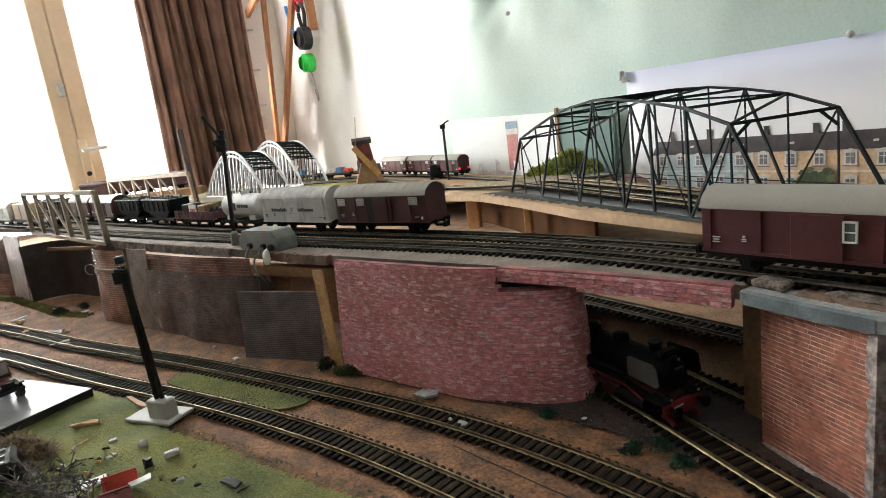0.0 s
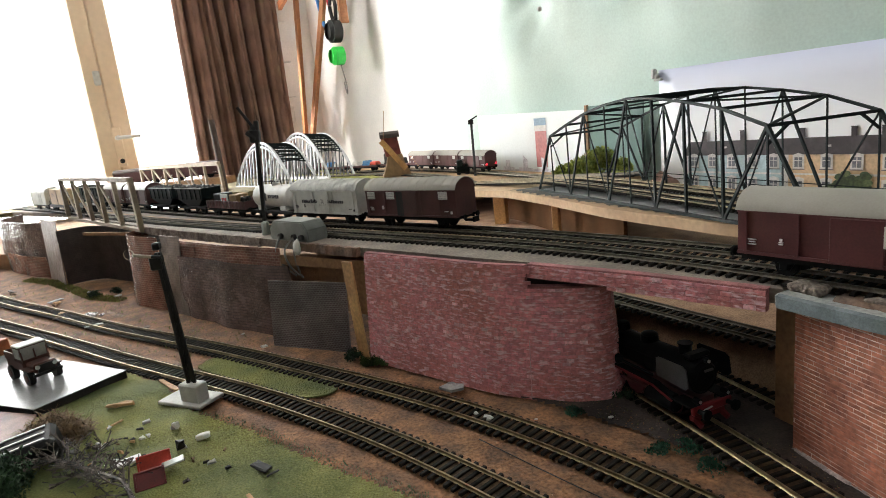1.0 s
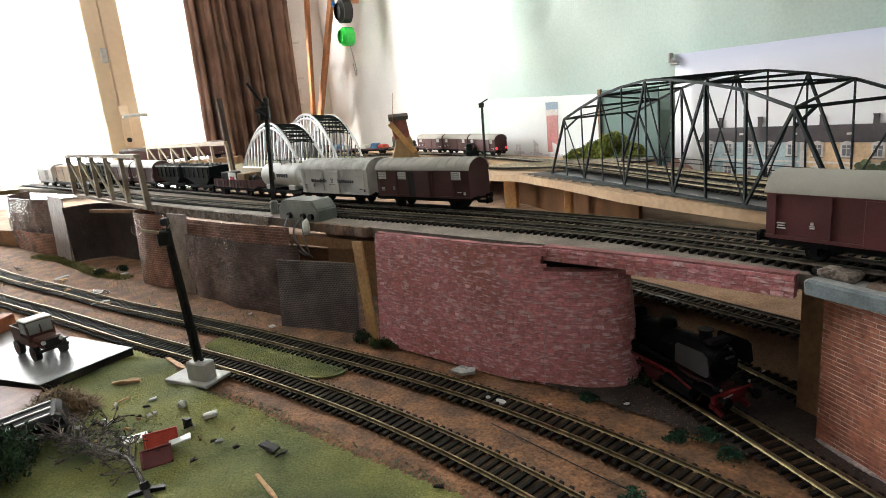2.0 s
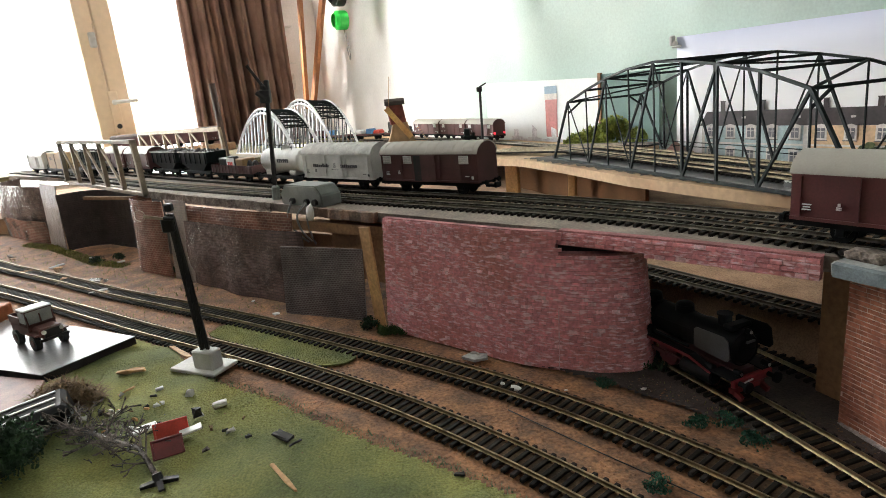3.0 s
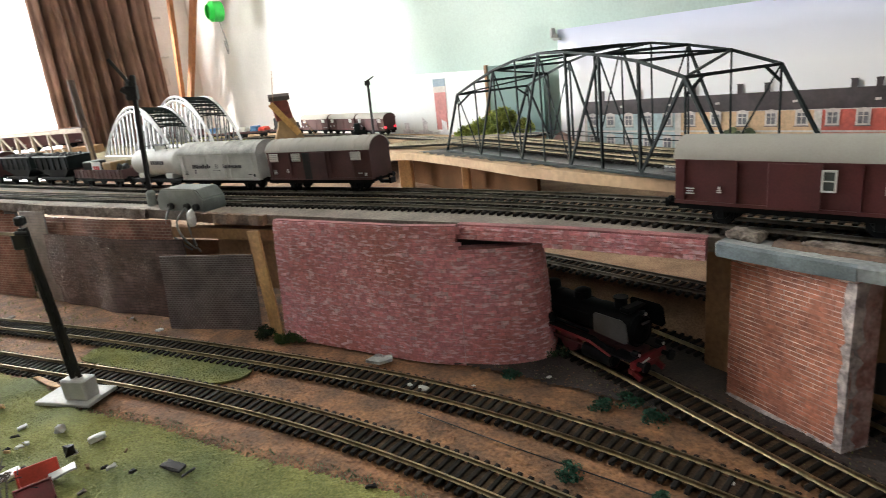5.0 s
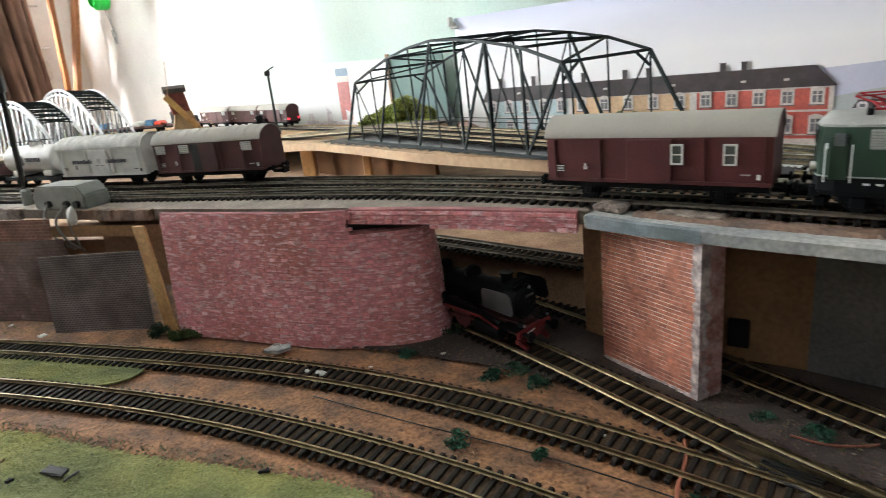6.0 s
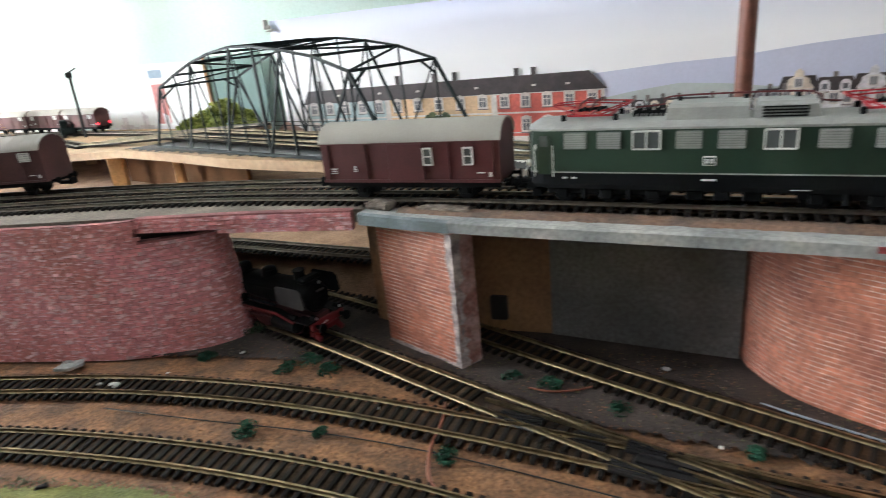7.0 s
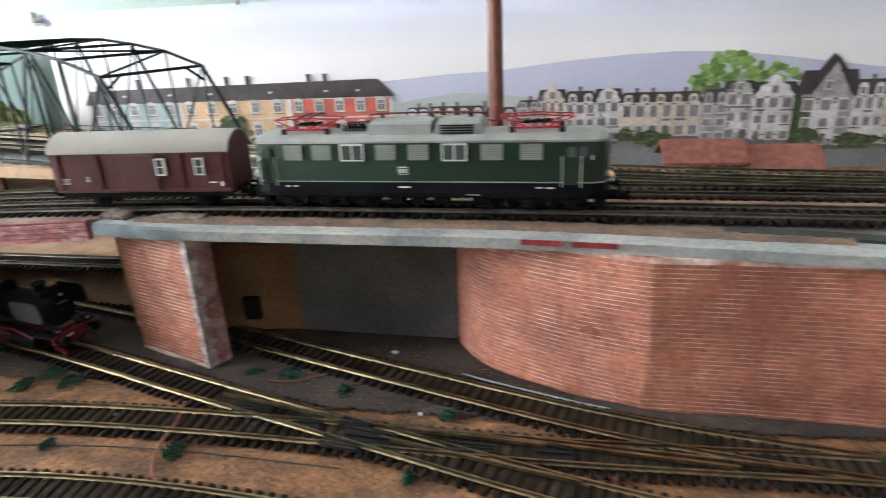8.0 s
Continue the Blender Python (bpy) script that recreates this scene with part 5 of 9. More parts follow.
def running_gear(t, L, axles, frame_mat=None, step=True):
    fm = frame_mat or LOCOBLACK
    bm = NB()
    box(bm, 0, 0, 0.0105, L - 0.004, 0.026, 0.003, bev=0.0004)
    for s in (-1, 1):
        box(bm, 0, s * 0.0125, 0.010, L - 0.002, 0.0016, 0.0036)
    part("underframe", bm, fm, t)
    for x in axles:
        wheelset(t, x)
        for s in (-1, 1):
            bm = NB()
            box(bm, x, s * 0.0115, 0.0062, 0.005, 0.003, 0.005, bev=0.0006)
            for k in range(3):
                box(bm, x, s * 0.0118, 0.0092 - k * 0.0008, 0.013 - k * 0.003, 0.0018, 0.0006)
            for k in (-1, 1):
                bar(bm, (x + k * 0.0025, s * 0.0112, 0.004), (x + k * 0.006, s * 0.0112, 0.010), 0.0010, 0.0010)
            part("axle_box", bm, fm, t)
    for e in (-1, 1):
        for s in (-1, 1):
            bm = NB()
            rod(bm, (e * (L / 2 - 0.001), s * 0.0101, 0.0118), (e * (L / 2 + 0.0045), s * 0.0101, 0.0118), 0.0011, 8)
            rod(bm, (e * (L / 2 + 0.0045), s * 0.0101, 0.0118), (e * (L / 2 + 0.0056), s * 0.0101, 0.0118), 0.0026, 12)
            part("buffer", bm, fm, t, "", 40)
        bm = NB()
        box(bm, e * (L / 2 + 0.004), 0, 0.0075, 0.012, 0.005, 0.0025, bev=0.0004)
        box(bm, e * (L / 2 + 0.010), 0, 0.0085, 0.002, 0.008, 0.005)
        part("coupler", bm, LOCOBLACK, t)


def arc_roof(L, w, z, rise, m, t, over=0.001, ribs=0, thick=0.0009):
    n = 14
    top = [(-w / 2 - over + (w + 2 * over) * i / n, z + rise * (1 - (2 * i / n - 1) ** 2) ** 0.62) for i in range(n + 1)]
    pts = top + [(y, q - thick) for y, q in top[::-1]]
    bm = NB()
    prism(bm, pts, -L / 2 - 0.001, L / 2 + 0.001, along)
    roof = part("roof", bm, m, t, "", 35)
    for k in range(ribs):
        x = -L / 2 + L * (k + 0.5) / ribs
        bm = NB()
        prism(bm, [(y, q + 0.0004) for y, q in top] + [(y, q - 0.0004) for y, q in top[::-1]], x - 0.0005, x + 0.0005, along)
        part("roof_rib", bm, m, roof)
    return roof


def goods_van(m, L, body, roof, label, group="", ribs=0, windows=(), vents=(), door_gap=None, tail=False, planks=12, name="goods_van", arch=0.010, wall_h=0.026, base=None, letters=None):
    t = thing(name, m, label, "wagon", group)
    W, z0 = 0.031, 0.0118
    bm = NB()
    n = 12
    prof = [(-W / 2, z0), (W / 2, z0), (W / 2, z0 + wall_h)] + [(W / 2 - W * i / n, z0 + wall_h + arch * 0.94 * (1 - (2 * (n - i) / n - 1) ** 2) ** 0.62) for i in range(1, n)] + [(-W / 2, z0 + wall_h)]
    prism(bm, prof, -L / 2, L / 2, along)
    b = part("body", bm, body, t)
    arc_roof(L, W, z0 + wall_h, arch, roof, t, ribs=ribs)
    for s in (-1, 1):
        y = s * (W / 2 + 0.0003)
        for k in range(planks):
            x = -L / 2 + L * (k + 0.5) / planks
            if k % 3 == 0:
                bm = NB()
                box(bm, x, y, z0 + wall_h / 2, 0.0016, 0.0012, wall_h)
                part("post", bm, body, b)
        for z in (z0 + 0.001, z0 + wall_h - 0.001):
            bm = NB()
            box(bm, 0, y, z, L, 0.0012, 0.0018)
            part("side_rail", bm, body, b)
        bm = NB()
        box(bm, 0.0, y + s * 0.0004, z0 + wall_h * 0.48, L * 0.2, 0.0012, wall_h * 0.9, bev=0.0003)
        part("sliding_door", bm, body, t)
        if door_gap:
            bm = NB()
            box(bm, door_gap, y + s * 0.0003, z0 + wall_h * 0.48, 0.009, 0.0014, wall_h * 0.9)
            part("doorway", bm, BLACK, t, "dark open doorway")
        for x in vents:
            bm = NB()
            box(bm, x, y + s * 0.0004, z0 + wall_h * 0.78, 0.011, 0.001, 0.0075, bev=0.0003)
            v = part("vent_shutter", bm, OFFWHITE, t, "pale grey ventilation shutter")
            bm = NB()
            for q in range(4):
                box(bm, x, y + s * 0.0010, z0 + wall_h * 0.78 - 0.0027 + q * 0.0018, 0.0095, 0.0004, 0.0003)
            part("slats", bm, MIDGREY, v)
        for x in windows:
            bm = NB()
            for dx, dz, sx, sz in ((-0.0028, 0, 0.0009, 0.0105), (0.0028, 0, 0.0009, 0.0105), (0, 0.005, 0.0065, 0.0009), (0, -0.005, 0.0065, 0.0009), (0, 0, 0.0056, 0.0006)):
                box(bm, x + dx, y + s * 0.0005, z0 + wall_h * 0.62 + dz, sx, 0.0012, sz)
            w = part("window", bm, WHITE, t, "white-framed window")
            bm = NB()
            box(bm, x, y + s * 0.0002, z0 + wall_h * 0.62, 0.0052, 0.0008, 0.0095)
            part("pane", bm, PANE, w)
        for x, z, w, h in ((-L * 0.43, 0.009, 0.0045, 0.0005), (-L * 0.43, 0.0076, 0.0035, 0.0005), (-L * 0.43, 0.0062, 0.0045, 0.0005), (L * 0.40, 0.006, 0.0045, 0.0005), (-L * 0.30, 0.0085, 0.0024, 0.0005), (-L * 0.30, 0.0075, 0.0024, 0.0005), (-L * 0.30, 0.0100, 0.0012, 0.0014), (L * 0.45, 0.005, 0.0018, 0.0026)):
            bm = NB()
            box(bm, x, y + s * 0.0002, z0 + z, w, 0.0009, h)
            part("lettering", bm, letters or PRINTWHITE, t)
    if tail:
        for s in (-1, 1):
            bm = NB()
            rod(bm, (L / 2, s * 0.0125, z0 + 0.006), (L / 2 + 0.0025, s * 0.0125, z0 + 0.006), 0.0022, 12)
            part("tail_lamp", bm, glow("tail_light_red", (1.0, 0.03, 0.05), 4.0), t, "glowing red tail lamp")
    running_gear(t, L, (-L * 0.3, L * 0.3))
    return t


def on_track(path, s0, z, flip=False):
    """The pose on a track s0 metres along it, heading along it."""
    line = resample(path, 0.002)
    i = min(int(s0 / 0.002), len(line) - 2)
    h = math.atan2(*(line[i + 1] - line[max(i - 1, 0)]).yx)
    p = line[i]
    return pose(p.x, p.y, z, 0, 0, math.degrees(h) + (180 if flip else 0))


def s_of(path, x, y):
    line = resample(path, 0.002)
    return 0.002 * min(range(len(line)), key=lambda i: (line[i].x - x) ** 2 + (line[i].y - y) ** 2)


RAIL_Z = 0.1058
PANRED = mat("pantograph_red", (0.42, 0.015, 0.025), 0.4, bump=0)
DARKBAR = mat("busbar_red", (0.12, 0.012, 0.014), 0.5, bump=0)


def electric_loco(m):
    t = thing("electric_locomotive", m, "bottle green electric locomotive with grey roof and red pantographs", "locomotive")
    X, W = 0.1065, 0.0172
    plan = [(-X, -0.009), (-X + 0.003, -0.0150), (-X + 0.010, -W), (X - 0.010, -W), (X - 0.003, -0.0150), (X, -0.009), (X, 0.009), (X - 0.003, 0.0150), (X - 0.010, W), (-X + 0.010, W), (-X + 0.003, 0.0150), (-X, 0.009)]

    def ring(z, kx, ky):
        return [(x * kx, y * ky, z) for x, y in plan]

    bm = NB()
    loft(bm, [ring(0.0095, 0.985, 0.97), ring(0.012, 1.0, 1.0), ring(0.0188, 1.0, 1.0)])
    part("lower_body", bm, LOCOBLACK, t, "black lower body band")
    bm = NB()
    loft(bm, [ring(0.0188, 1.0, 1.004), ring(0.030, 1.0, 1.004), ring(0.0420, 0.988, 0.985)])
    body = part("body", bm, LOCOGREEN, t, "", 30)
    bm = NB()
    loft(bm, [ring(0.0185, 1.002, 1.012), ring(0.0192, 1.002, 1.012)])
    part("trim_line", bm, ROOFGREY, t, "thin pale trim line")
    bm = NB()
    loft(bm, [ring(0.0416, 0.995, 1.0), ring(0.0428, 0.995, 1.0), ring(0.0445, 0.983, 0.88), ring(0.0458, 0.965, 0.62), ring(0.0464, 0.94, 0.28)])
    part("roof", bm, ROOFGREY, t, "light grey domed roof", 30)
    # roof hoods
    bm = NB()
    loft(bm, [[(x * kx + 0.0, y * ky, z) for x, y in ((-0.0325, -0.0125), (0.006, -0.0125), (0.006, 0.0125), (-0.0325, 0.0125))] for z, kx, ky in ((0.0435, 1, 1), (0.0512, 0.985, 0.88), (0.0528, 0.95, 0.7))])
    part("roof_hood", bm, ROOFGREY, t)
    bm = NB()
    loft(bm, [[(0.021 + x * kx, y * ky, z) for x, y in ((-0.0135, -0.0125), (0.0155, -0.0125), (0.0155, 0.0125), (-0.0135, 0.0125))] for z, kx, ky in ((0.0435, 1, 1), (0.0512, 0.9, 0.84), (0.0528, 0.82, 0.66))])
    hood = part("roof_hood", bm, ROOFGREY, t)
    for s in (-1, 1):
        for k in range(4):
            bm = NB()
            f = k / 4
            box(bm, 0.021, s * (0.0122 - 0.0013 * f), 0.0462 + 0.0014 * k, 0.019, 0.0012, 0.0006)
            part("louvre", bm, LOCOBLACK, hood)
        for i in range(10):
            bm = NB()
            ball(bm, (-0.032 + i * 0.0072, s * 0.0142, 0.0440), 0.0006)
            part("rivet", bm, WHITE, t)
    # side openings
    for s in (-1, 1):
        y = s * (W * 1.004 + 0.0001)
        for x in (-0.078, -0.060, -0.0205, -0.0010, 0.0415, 0.0635):
            bm = NB()
            box(bm, x, y, 0.0362, 0.0125, 0.0008, 0.0092, bev=0.0006)
            g = part("grille", bm, MIDGREY, t, "light grey ventilation grille")
            bm = NB()
            for k in range(7):
                box(bm, x, y + s * 0.0004, 0.0325 + k * 0.00122, 0.0118, 0.0005, 0.0007)
            part("slats", bm, ROOFGREY, g)
        for x in (-0.041, 0.020):
            bm = NB()
            for dx in (-0.0068, 0.0, 0.0068):
                box(bm, x + dx, y + s * 0.0002, 0.0362, 0.0008, 0.0012, 0.0096)
            for dz in (-0.0046, 0.0046):
                box(bm, x, y + s * 0.0002, 0.0362 + dz, 0.0142, 0.0012, 0.0008)
            w = part("window", bm, WHITE, t, "white-framed side window")
            bm = NB()
            box(bm, x, y - s * 0.0001, 0.0362, 0.0135, 0.0009, 0.009)
            part("pane", bm, PANE, w)
        for x in (-0.0955, 0.0855):
            bm = NB()
            box(bm, x, y - s * 0.0001, 0.0275, 0.0078, 0.0008, 0.020, bev=0.0003)
            d = part("cab_door", bm, LOCOGREEN, t)
            bm = NB()
            box(bm, x, y + s * 0.0003, 0.0362, 0.0045, 0.0006, 0.006)
            part("door_pane", bm, PANE, d)
            for dx in (-0.0052, 0.0052):
                bm = NB()
                rod(bm, (x + dx, y + s * 0.0012, 0.0165), (x + dx, y + s * 0.0012, 0.0340), 0.00035, 6)
                part("handrail", bm, CHROME, t, "bright handrail")
        bm = NB()
        box(bm, 0.0915, y * 0.98, 0.0362, 0.004, 0.0008, 0.006)
        part("cab_window", bm, PANE, t)
        bm = NB()
        box(bm, -0.0105, y + s * 0.0001, 0.0255, 0.0062, 0.0008, 0.0048, bev=0.0003)
        emblem = part("emblem", bm, PRINTWHITE, t, "small white-edged emblem plate")
        bm = NB()
        box(bm, -0.0105, y + s * 0.0004, 0.0255, 0.0050, 0.0005, 0.0036)
        part("emblem_field", bm, LOCOGREEN, emblem)
        bm = NB()
        for dx in (-0.0011, 0.0011):
            box(bm, -0.0105 + dx, y + s * 0.0006, 0.0255, 0.0014, 0.0004, 0.0022)
        part("emblem_bar", bm, PRINTWHITE, emblem)
        bm = NB()
        for x in (-0.1005, 0.0965):
            box(bm, x, s * (W * 0.985), 0.0330, 0.0009, 0.0008, 0.0026)
        part("end_mark", bm, PRINTWHITE, t)
        for x, z, w in ((-0.0105, 0.0156, 0.0085), (-0.084, 0.0158, 0.003), (-0.079, 0.0158, 0.003), (0.068, 0.0158, 0.004), (0.074, 0.0156, 0.005), (0.030, 0.0112, 0.010)):
            bm = NB()
            box(bm, x, s * (W + 0.0001), z, w * 0.8, 0.0006, 0.0009 if z > 0.012 else 0.0003)
            part("lettering", bm, PRINTWHITE, t)
    # cab ends
    for e in (-1, 1):
        for yy in (-0.0052, 0.0052):
            bm = NB()
            box(bm, e * (X - 0.0009), yy, 0.0362, 0.0018, 0.0085, 0.0066, pose(0, 0, 0, 0, 0, 0), bev=0.0004)
            part("cab_windscreen", bm, PANE, t)
        for yy, z in ((-0.0108, 0.0225), (0.0108, 0.0225), (0.0, 0.0415)):
            bm = NB()
            rod(bm, (e * (X - 0.004), yy, z), (e * (X + 0.0008 - (0.003 if z > 0.03 else 0)), yy, z), 0.0021, 12)
            h = part("headlight", bm, CHROME, t, "", 40)
            bm = NB()
            rod(bm, (e * (X + 0.0002 - (0.003 if z > 0.03 else 0)), yy, z), (e * (X + 0.0014 - (0.003 if z > 0.03 else 0)), yy, z), 0.0015, 12)
            part("lens", bm, glow("warm_headlight", (1.0, 0.50, 0.18), 1.6) if e > 0 and z < 0.03 else PANE, h)
        bm = NB()
        tube(bm, [(e * (X + 0.001), -0.0135, 0.019), (e * (X + 0.003), 0, 0.0192), (e * (X + 0.001), 0.0135, 0.019)], 0.0004)
        part("handrail", bm, CHROME, t)
        bm = NB()
        box(bm, e * (X - 0.002), 0, 0.011, 0.005, 0.028, 0.006, bev=0.0008)
        box(bm, e * (X - 0.004), 0, 0.0055, 0.006, 0.024, 0.006, bev=0.001)
        part("buffer_beam", bm, LOCOBLACK, t)
        for yy in (-0.0101, 0.0101):
            bm = NB()
            rod(bm, (e * X, yy, 0.0118), (e * (X + 0.0055), yy, 0.0118), 0.0014, 10)
            rod(bm, (e * (X + 0.0055), yy, 0.0118), (e * (X + 0.007), yy, 0.0118), 0.0031, 14)
            part("buffer", bm, LOCOBLACK, t, "", 40)
        bm = NB()
        box(bm, e * (X + 0.004), 0, 0.0065, 0.012, 0.005, 0.003, bev=0.0005)
        box(bm, e * (X + 0.011), 0, 0.008, 0.002, 0.009, 0.006)
        part("coupler", bm, LOCOBLACK, t)
    # bogies
    for c in (-0.062, 0.062):
        for dx in (-0.0245, 0.0, 0.0245):
            wheelset(t, c + dx, 0.0070)
        for s in (-1, 1):
            bm = NB()
            box(bm, c, s * 0.0128, 0.0075, 0.066, 0.002, 0.004, bev=0.0006)
            for dx in (-0.0245, 0.0, 0.0245):
                box(bm, c + dx, s * 0.0136, 0.0062, 0.007, 0.0025, 0.006, bev=0.0008)
            for dx in (-0.0122, 0.0122):
                rod(bm, (c + dx, s * 0.0136, 0.0035), (c + dx, s * 0.0136, 0.0105), 0.0016, 8)
            part("bogie_frame", bm, LOCOBLACK, t)
    for x, w in ((-0.017, 0.009), (-0.004, 0.008), (0.010, 0.009)):
        bm = NB()
        box(bm, x, 0, 0.0062, w, 0.026, 0.0055, bev=0.0008)
        part("equipment_box", bm, LOCOBLACK, t)
    # red pantographs folded down, insulators and busbar
    for c in (-0.072, 0.066):
        p = NB()
        for s in (-1, 1):
            bar(p, (c - 0.012, s * 0.0088, 0.0483), (c + 0.012, s * 0.0088, 0.0483), 0.0009, 0.0011)
        for dx in (-0.012, 0.0, 0.012):
            bar(p, (c + dx, -0.0092, 0.0483), (c + dx, 0.0092, 0.0483), 0.0009, 0.0010)
        pan = part("pantograph", p, PANRED, t, "folded red pantograph")
        arms = []
        for s in (-1, 1):
            for e in (-1, 1):
                knee = (c + e * 0.0205, s * 0.0060, 0.0537)
                arms += [((c + e * 0.006, s * 0.0088, 0.0487), knee), (knee, (c - e * 0.003, s * 0.0042, 0.0549))]
                arms += [((c + e * 0.0110, s * 0.0088, 0.0487), (c + e * 0.0135, s * 0.0074, 0.0512))]
        arms += [((c + e * 0.0205, -0.006, 0.0537), (c + e * 0.0205, 0.006, 0.0537)) for e in (-1, 1)]
        for p0, p1 in arms:
            bm = NB()
            bar(bm, p0, p1, 0.0006, 0.0007)
            part("pantograph_arm", bm, PANRED, pan)
        bm = NB()
        for k in (-0.0035, 0.0035):
            tube(bm, [(c + k, -0.016, 0.0535), (c + k, -0.011, 0.0553), (c + k, 0.011, 0.0553), (c + k, 0.016, 0.0535)], 0.0005)
        part("collector_head", bm, DARKBAR, pan, "dark red collector head")
        bm = NB()
        for k in (-0.005, -0.001, 0.004):
            rod(bm, (c + k, -0.005, 0.0505), (c + k, 0.005, 0.0505), 0.0009, 8)
        rod(bm, (c - 0.008, 0.0, 0.0500), (c + 0.008, 0.0, 0.0512), 0.0008, 8)
        part("spring_gear", bm, LOCOBLACK, pan, "dark spring gear")
        for dx in (-0.014, 0.014):
            for s in (-1, 1):
                bm = NB()
                rod(bm, (c + dx, s * 0.0095, 0.0440), (c + dx, s * 0.0095, 0.0488), 0.0014, 8)
                part("insulator", bm, LOCOBLACK, t)
    for pts in ([(-0.050, 0.004, 0.0500), (-0.034, 0.004, 0.0515), (-0.030, 0.004, 0.0552), (0.030, 0.004, 0.0552), (0.036, 0.004, 0.051), (0.046, 0.004, 0.0500)],):
        bm = NB()
        tube(bm, pts, 0.0005)
        part("busbar", bm, DARKBAR, t, "thin dark red busbar")
    for x in (-0.027, 0.004, 0.027):
        bm = NB()
        rod(bm, (x, 0.004, 0.050), (x, 0.004, 0.0548), 0.0012, 8)
        part("insulator", bm, LOCOBLACK, t)
    for i in range(7):
        bm = NB()
        x = -0.049 + i * 0.0024
        rod(bm, (x, -0.004, 0.046), (x, -0.004, 0.0495 + 0.001 * (i % 2)), 0.0009, 6)
        rod(bm, (x, 0.006, 0.046), (x, 0.006, 0.0505), 0.0008, 6)
        part("switch_gear", bm, LOCOBLACK, t)


LOCO_S = s_of(T1, 0.290, 0.254) + 0.064
electric_loco(on_track(T1, LOCO_S, RAIL_Z))
goods_van(on_track(T1, LOCO_S - 0.183, RAIL_Z), 0.121, OXIDE, VANROOF, "oxide red luggage van with grey roof and two white windows", windows=(0.015, 0.041), planks=13, wall_h=0.0262, arch=0.0105)


FLATPLANK = mat("dark_wagon_plank", (0.055, 0.05, 0.046), 0.8, var=0.3, scale=60, bump=0.3)


def flat_wagon(m, L, label):
    t = thing("flat_wagon", m, label, "wagon")
    bm = NB()
    box(bm, 0, 0, 0.0128, L, 0.030, 0.0022, bev=0.0003)
    part("deck", bm, mat("weathered_plank", (0.10, 0.085, 0.07), 0.8, bump=0.3), t)
    for k in range(14):
        bm = NB()
        box(bm, -L / 2 + L * (k + 0.5) / 14, 0, 0.0142, L / 14 - 0.0006, 0.0285, 0.0008)
        part("plank", bm, FLATPLANK, t)
    for s in (-1, 1):
        bm = NB()
        bar(bm, (-L / 2, s * 0.0135, 0.010), (L / 2, s * 0.0135, 0.010), 0.002, 0.004)
        part("sill", bm, LOCOBLACK, t)
    for e in (-1, 1):
        bm = NB()
        for y in (-0.013, 0.0, 0.013):
            rod(bm, (e * L / 2, y, 0.013), (e * L / 2, y, 0.024), 0.0006, 5)
        rod(bm, (e * L / 2, -0.013, 0.0235), (e * L / 2, 0.013, 0.0235), 0.0006, 5)
        part("end_railing", bm, LOCOBLACK, t)
    running_gear(t, L, (-L * 0.42, -L * 0.30, L * 0.30, L * 0.42))


TAIL_S = 0.480
flat_wagon(on_track(T1, TAIL_S, RAIL_Z), 0.085, "low grey flat wagon with end railings")


def crate_wagon(m, label):
    """A flat wagon under one large plain plywood crate."""
    t, L = thing("crate_wagon", m, label, "wagon"), 0.118
    bm = NB()
    box(bm, 0, 0, 0.0128, L, 0.030, 0.0024, bev=0.0003)
    part("deck", bm, FLATPLANK, t)
    for e in (-1, 1):
        for y in (-0.0135, 0.0135):
            bm = NB()
            rod(bm, (e * (L / 2 - 0.002), y, 0.013), (e * (L / 2 - 0.002), y, 0.021), 0.0007, 5)
            part("stanchion", bm, LOCOBLACK, t)
    running_gear(t, L, (-0.045, -0.034, 0.034, 0.045))
    crate = thing("crate", m @ pose(0.004, 0, 0.014), "plain pale plywood crate with dark corner straps on a wagon", "crate")
    bm = NB()
    box(bm, 0, 0, 0.0155, 0.094, 0.029, 0.031, bev=0.0008)
    body = part("crate_body", bm, mat("crate_plywood", (0.50, 0.34, 0.18), 0.7, var=0.15, scale=30, bump=0.2), crate)
    for x in (-0.0465, 0.0, 0.0465):
        bm = NB()
        for s in (-1, 1):
            box(bm, x, s * 0.0148, 0.0155, 0.0012, 0.0008, 0.031)
        part("strap", bm, TAN, body)
    bm = NB()
    for k in range(3):
        box(bm, -0.028 + 0.003 * k, -0.0147, 0.022 - 0.0022 * k, 0.014, 0.0004, 0.0008)
    part("lettering", bm, PRINTDARK, body)


crate_wagon(on_track(T1, TAIL_S - 0.117, RAIL_Z), "black flat wagon loaded with a plain plywood crate")
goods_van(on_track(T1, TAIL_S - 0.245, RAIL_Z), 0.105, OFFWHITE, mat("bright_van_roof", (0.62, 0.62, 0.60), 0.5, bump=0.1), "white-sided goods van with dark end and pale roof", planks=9)

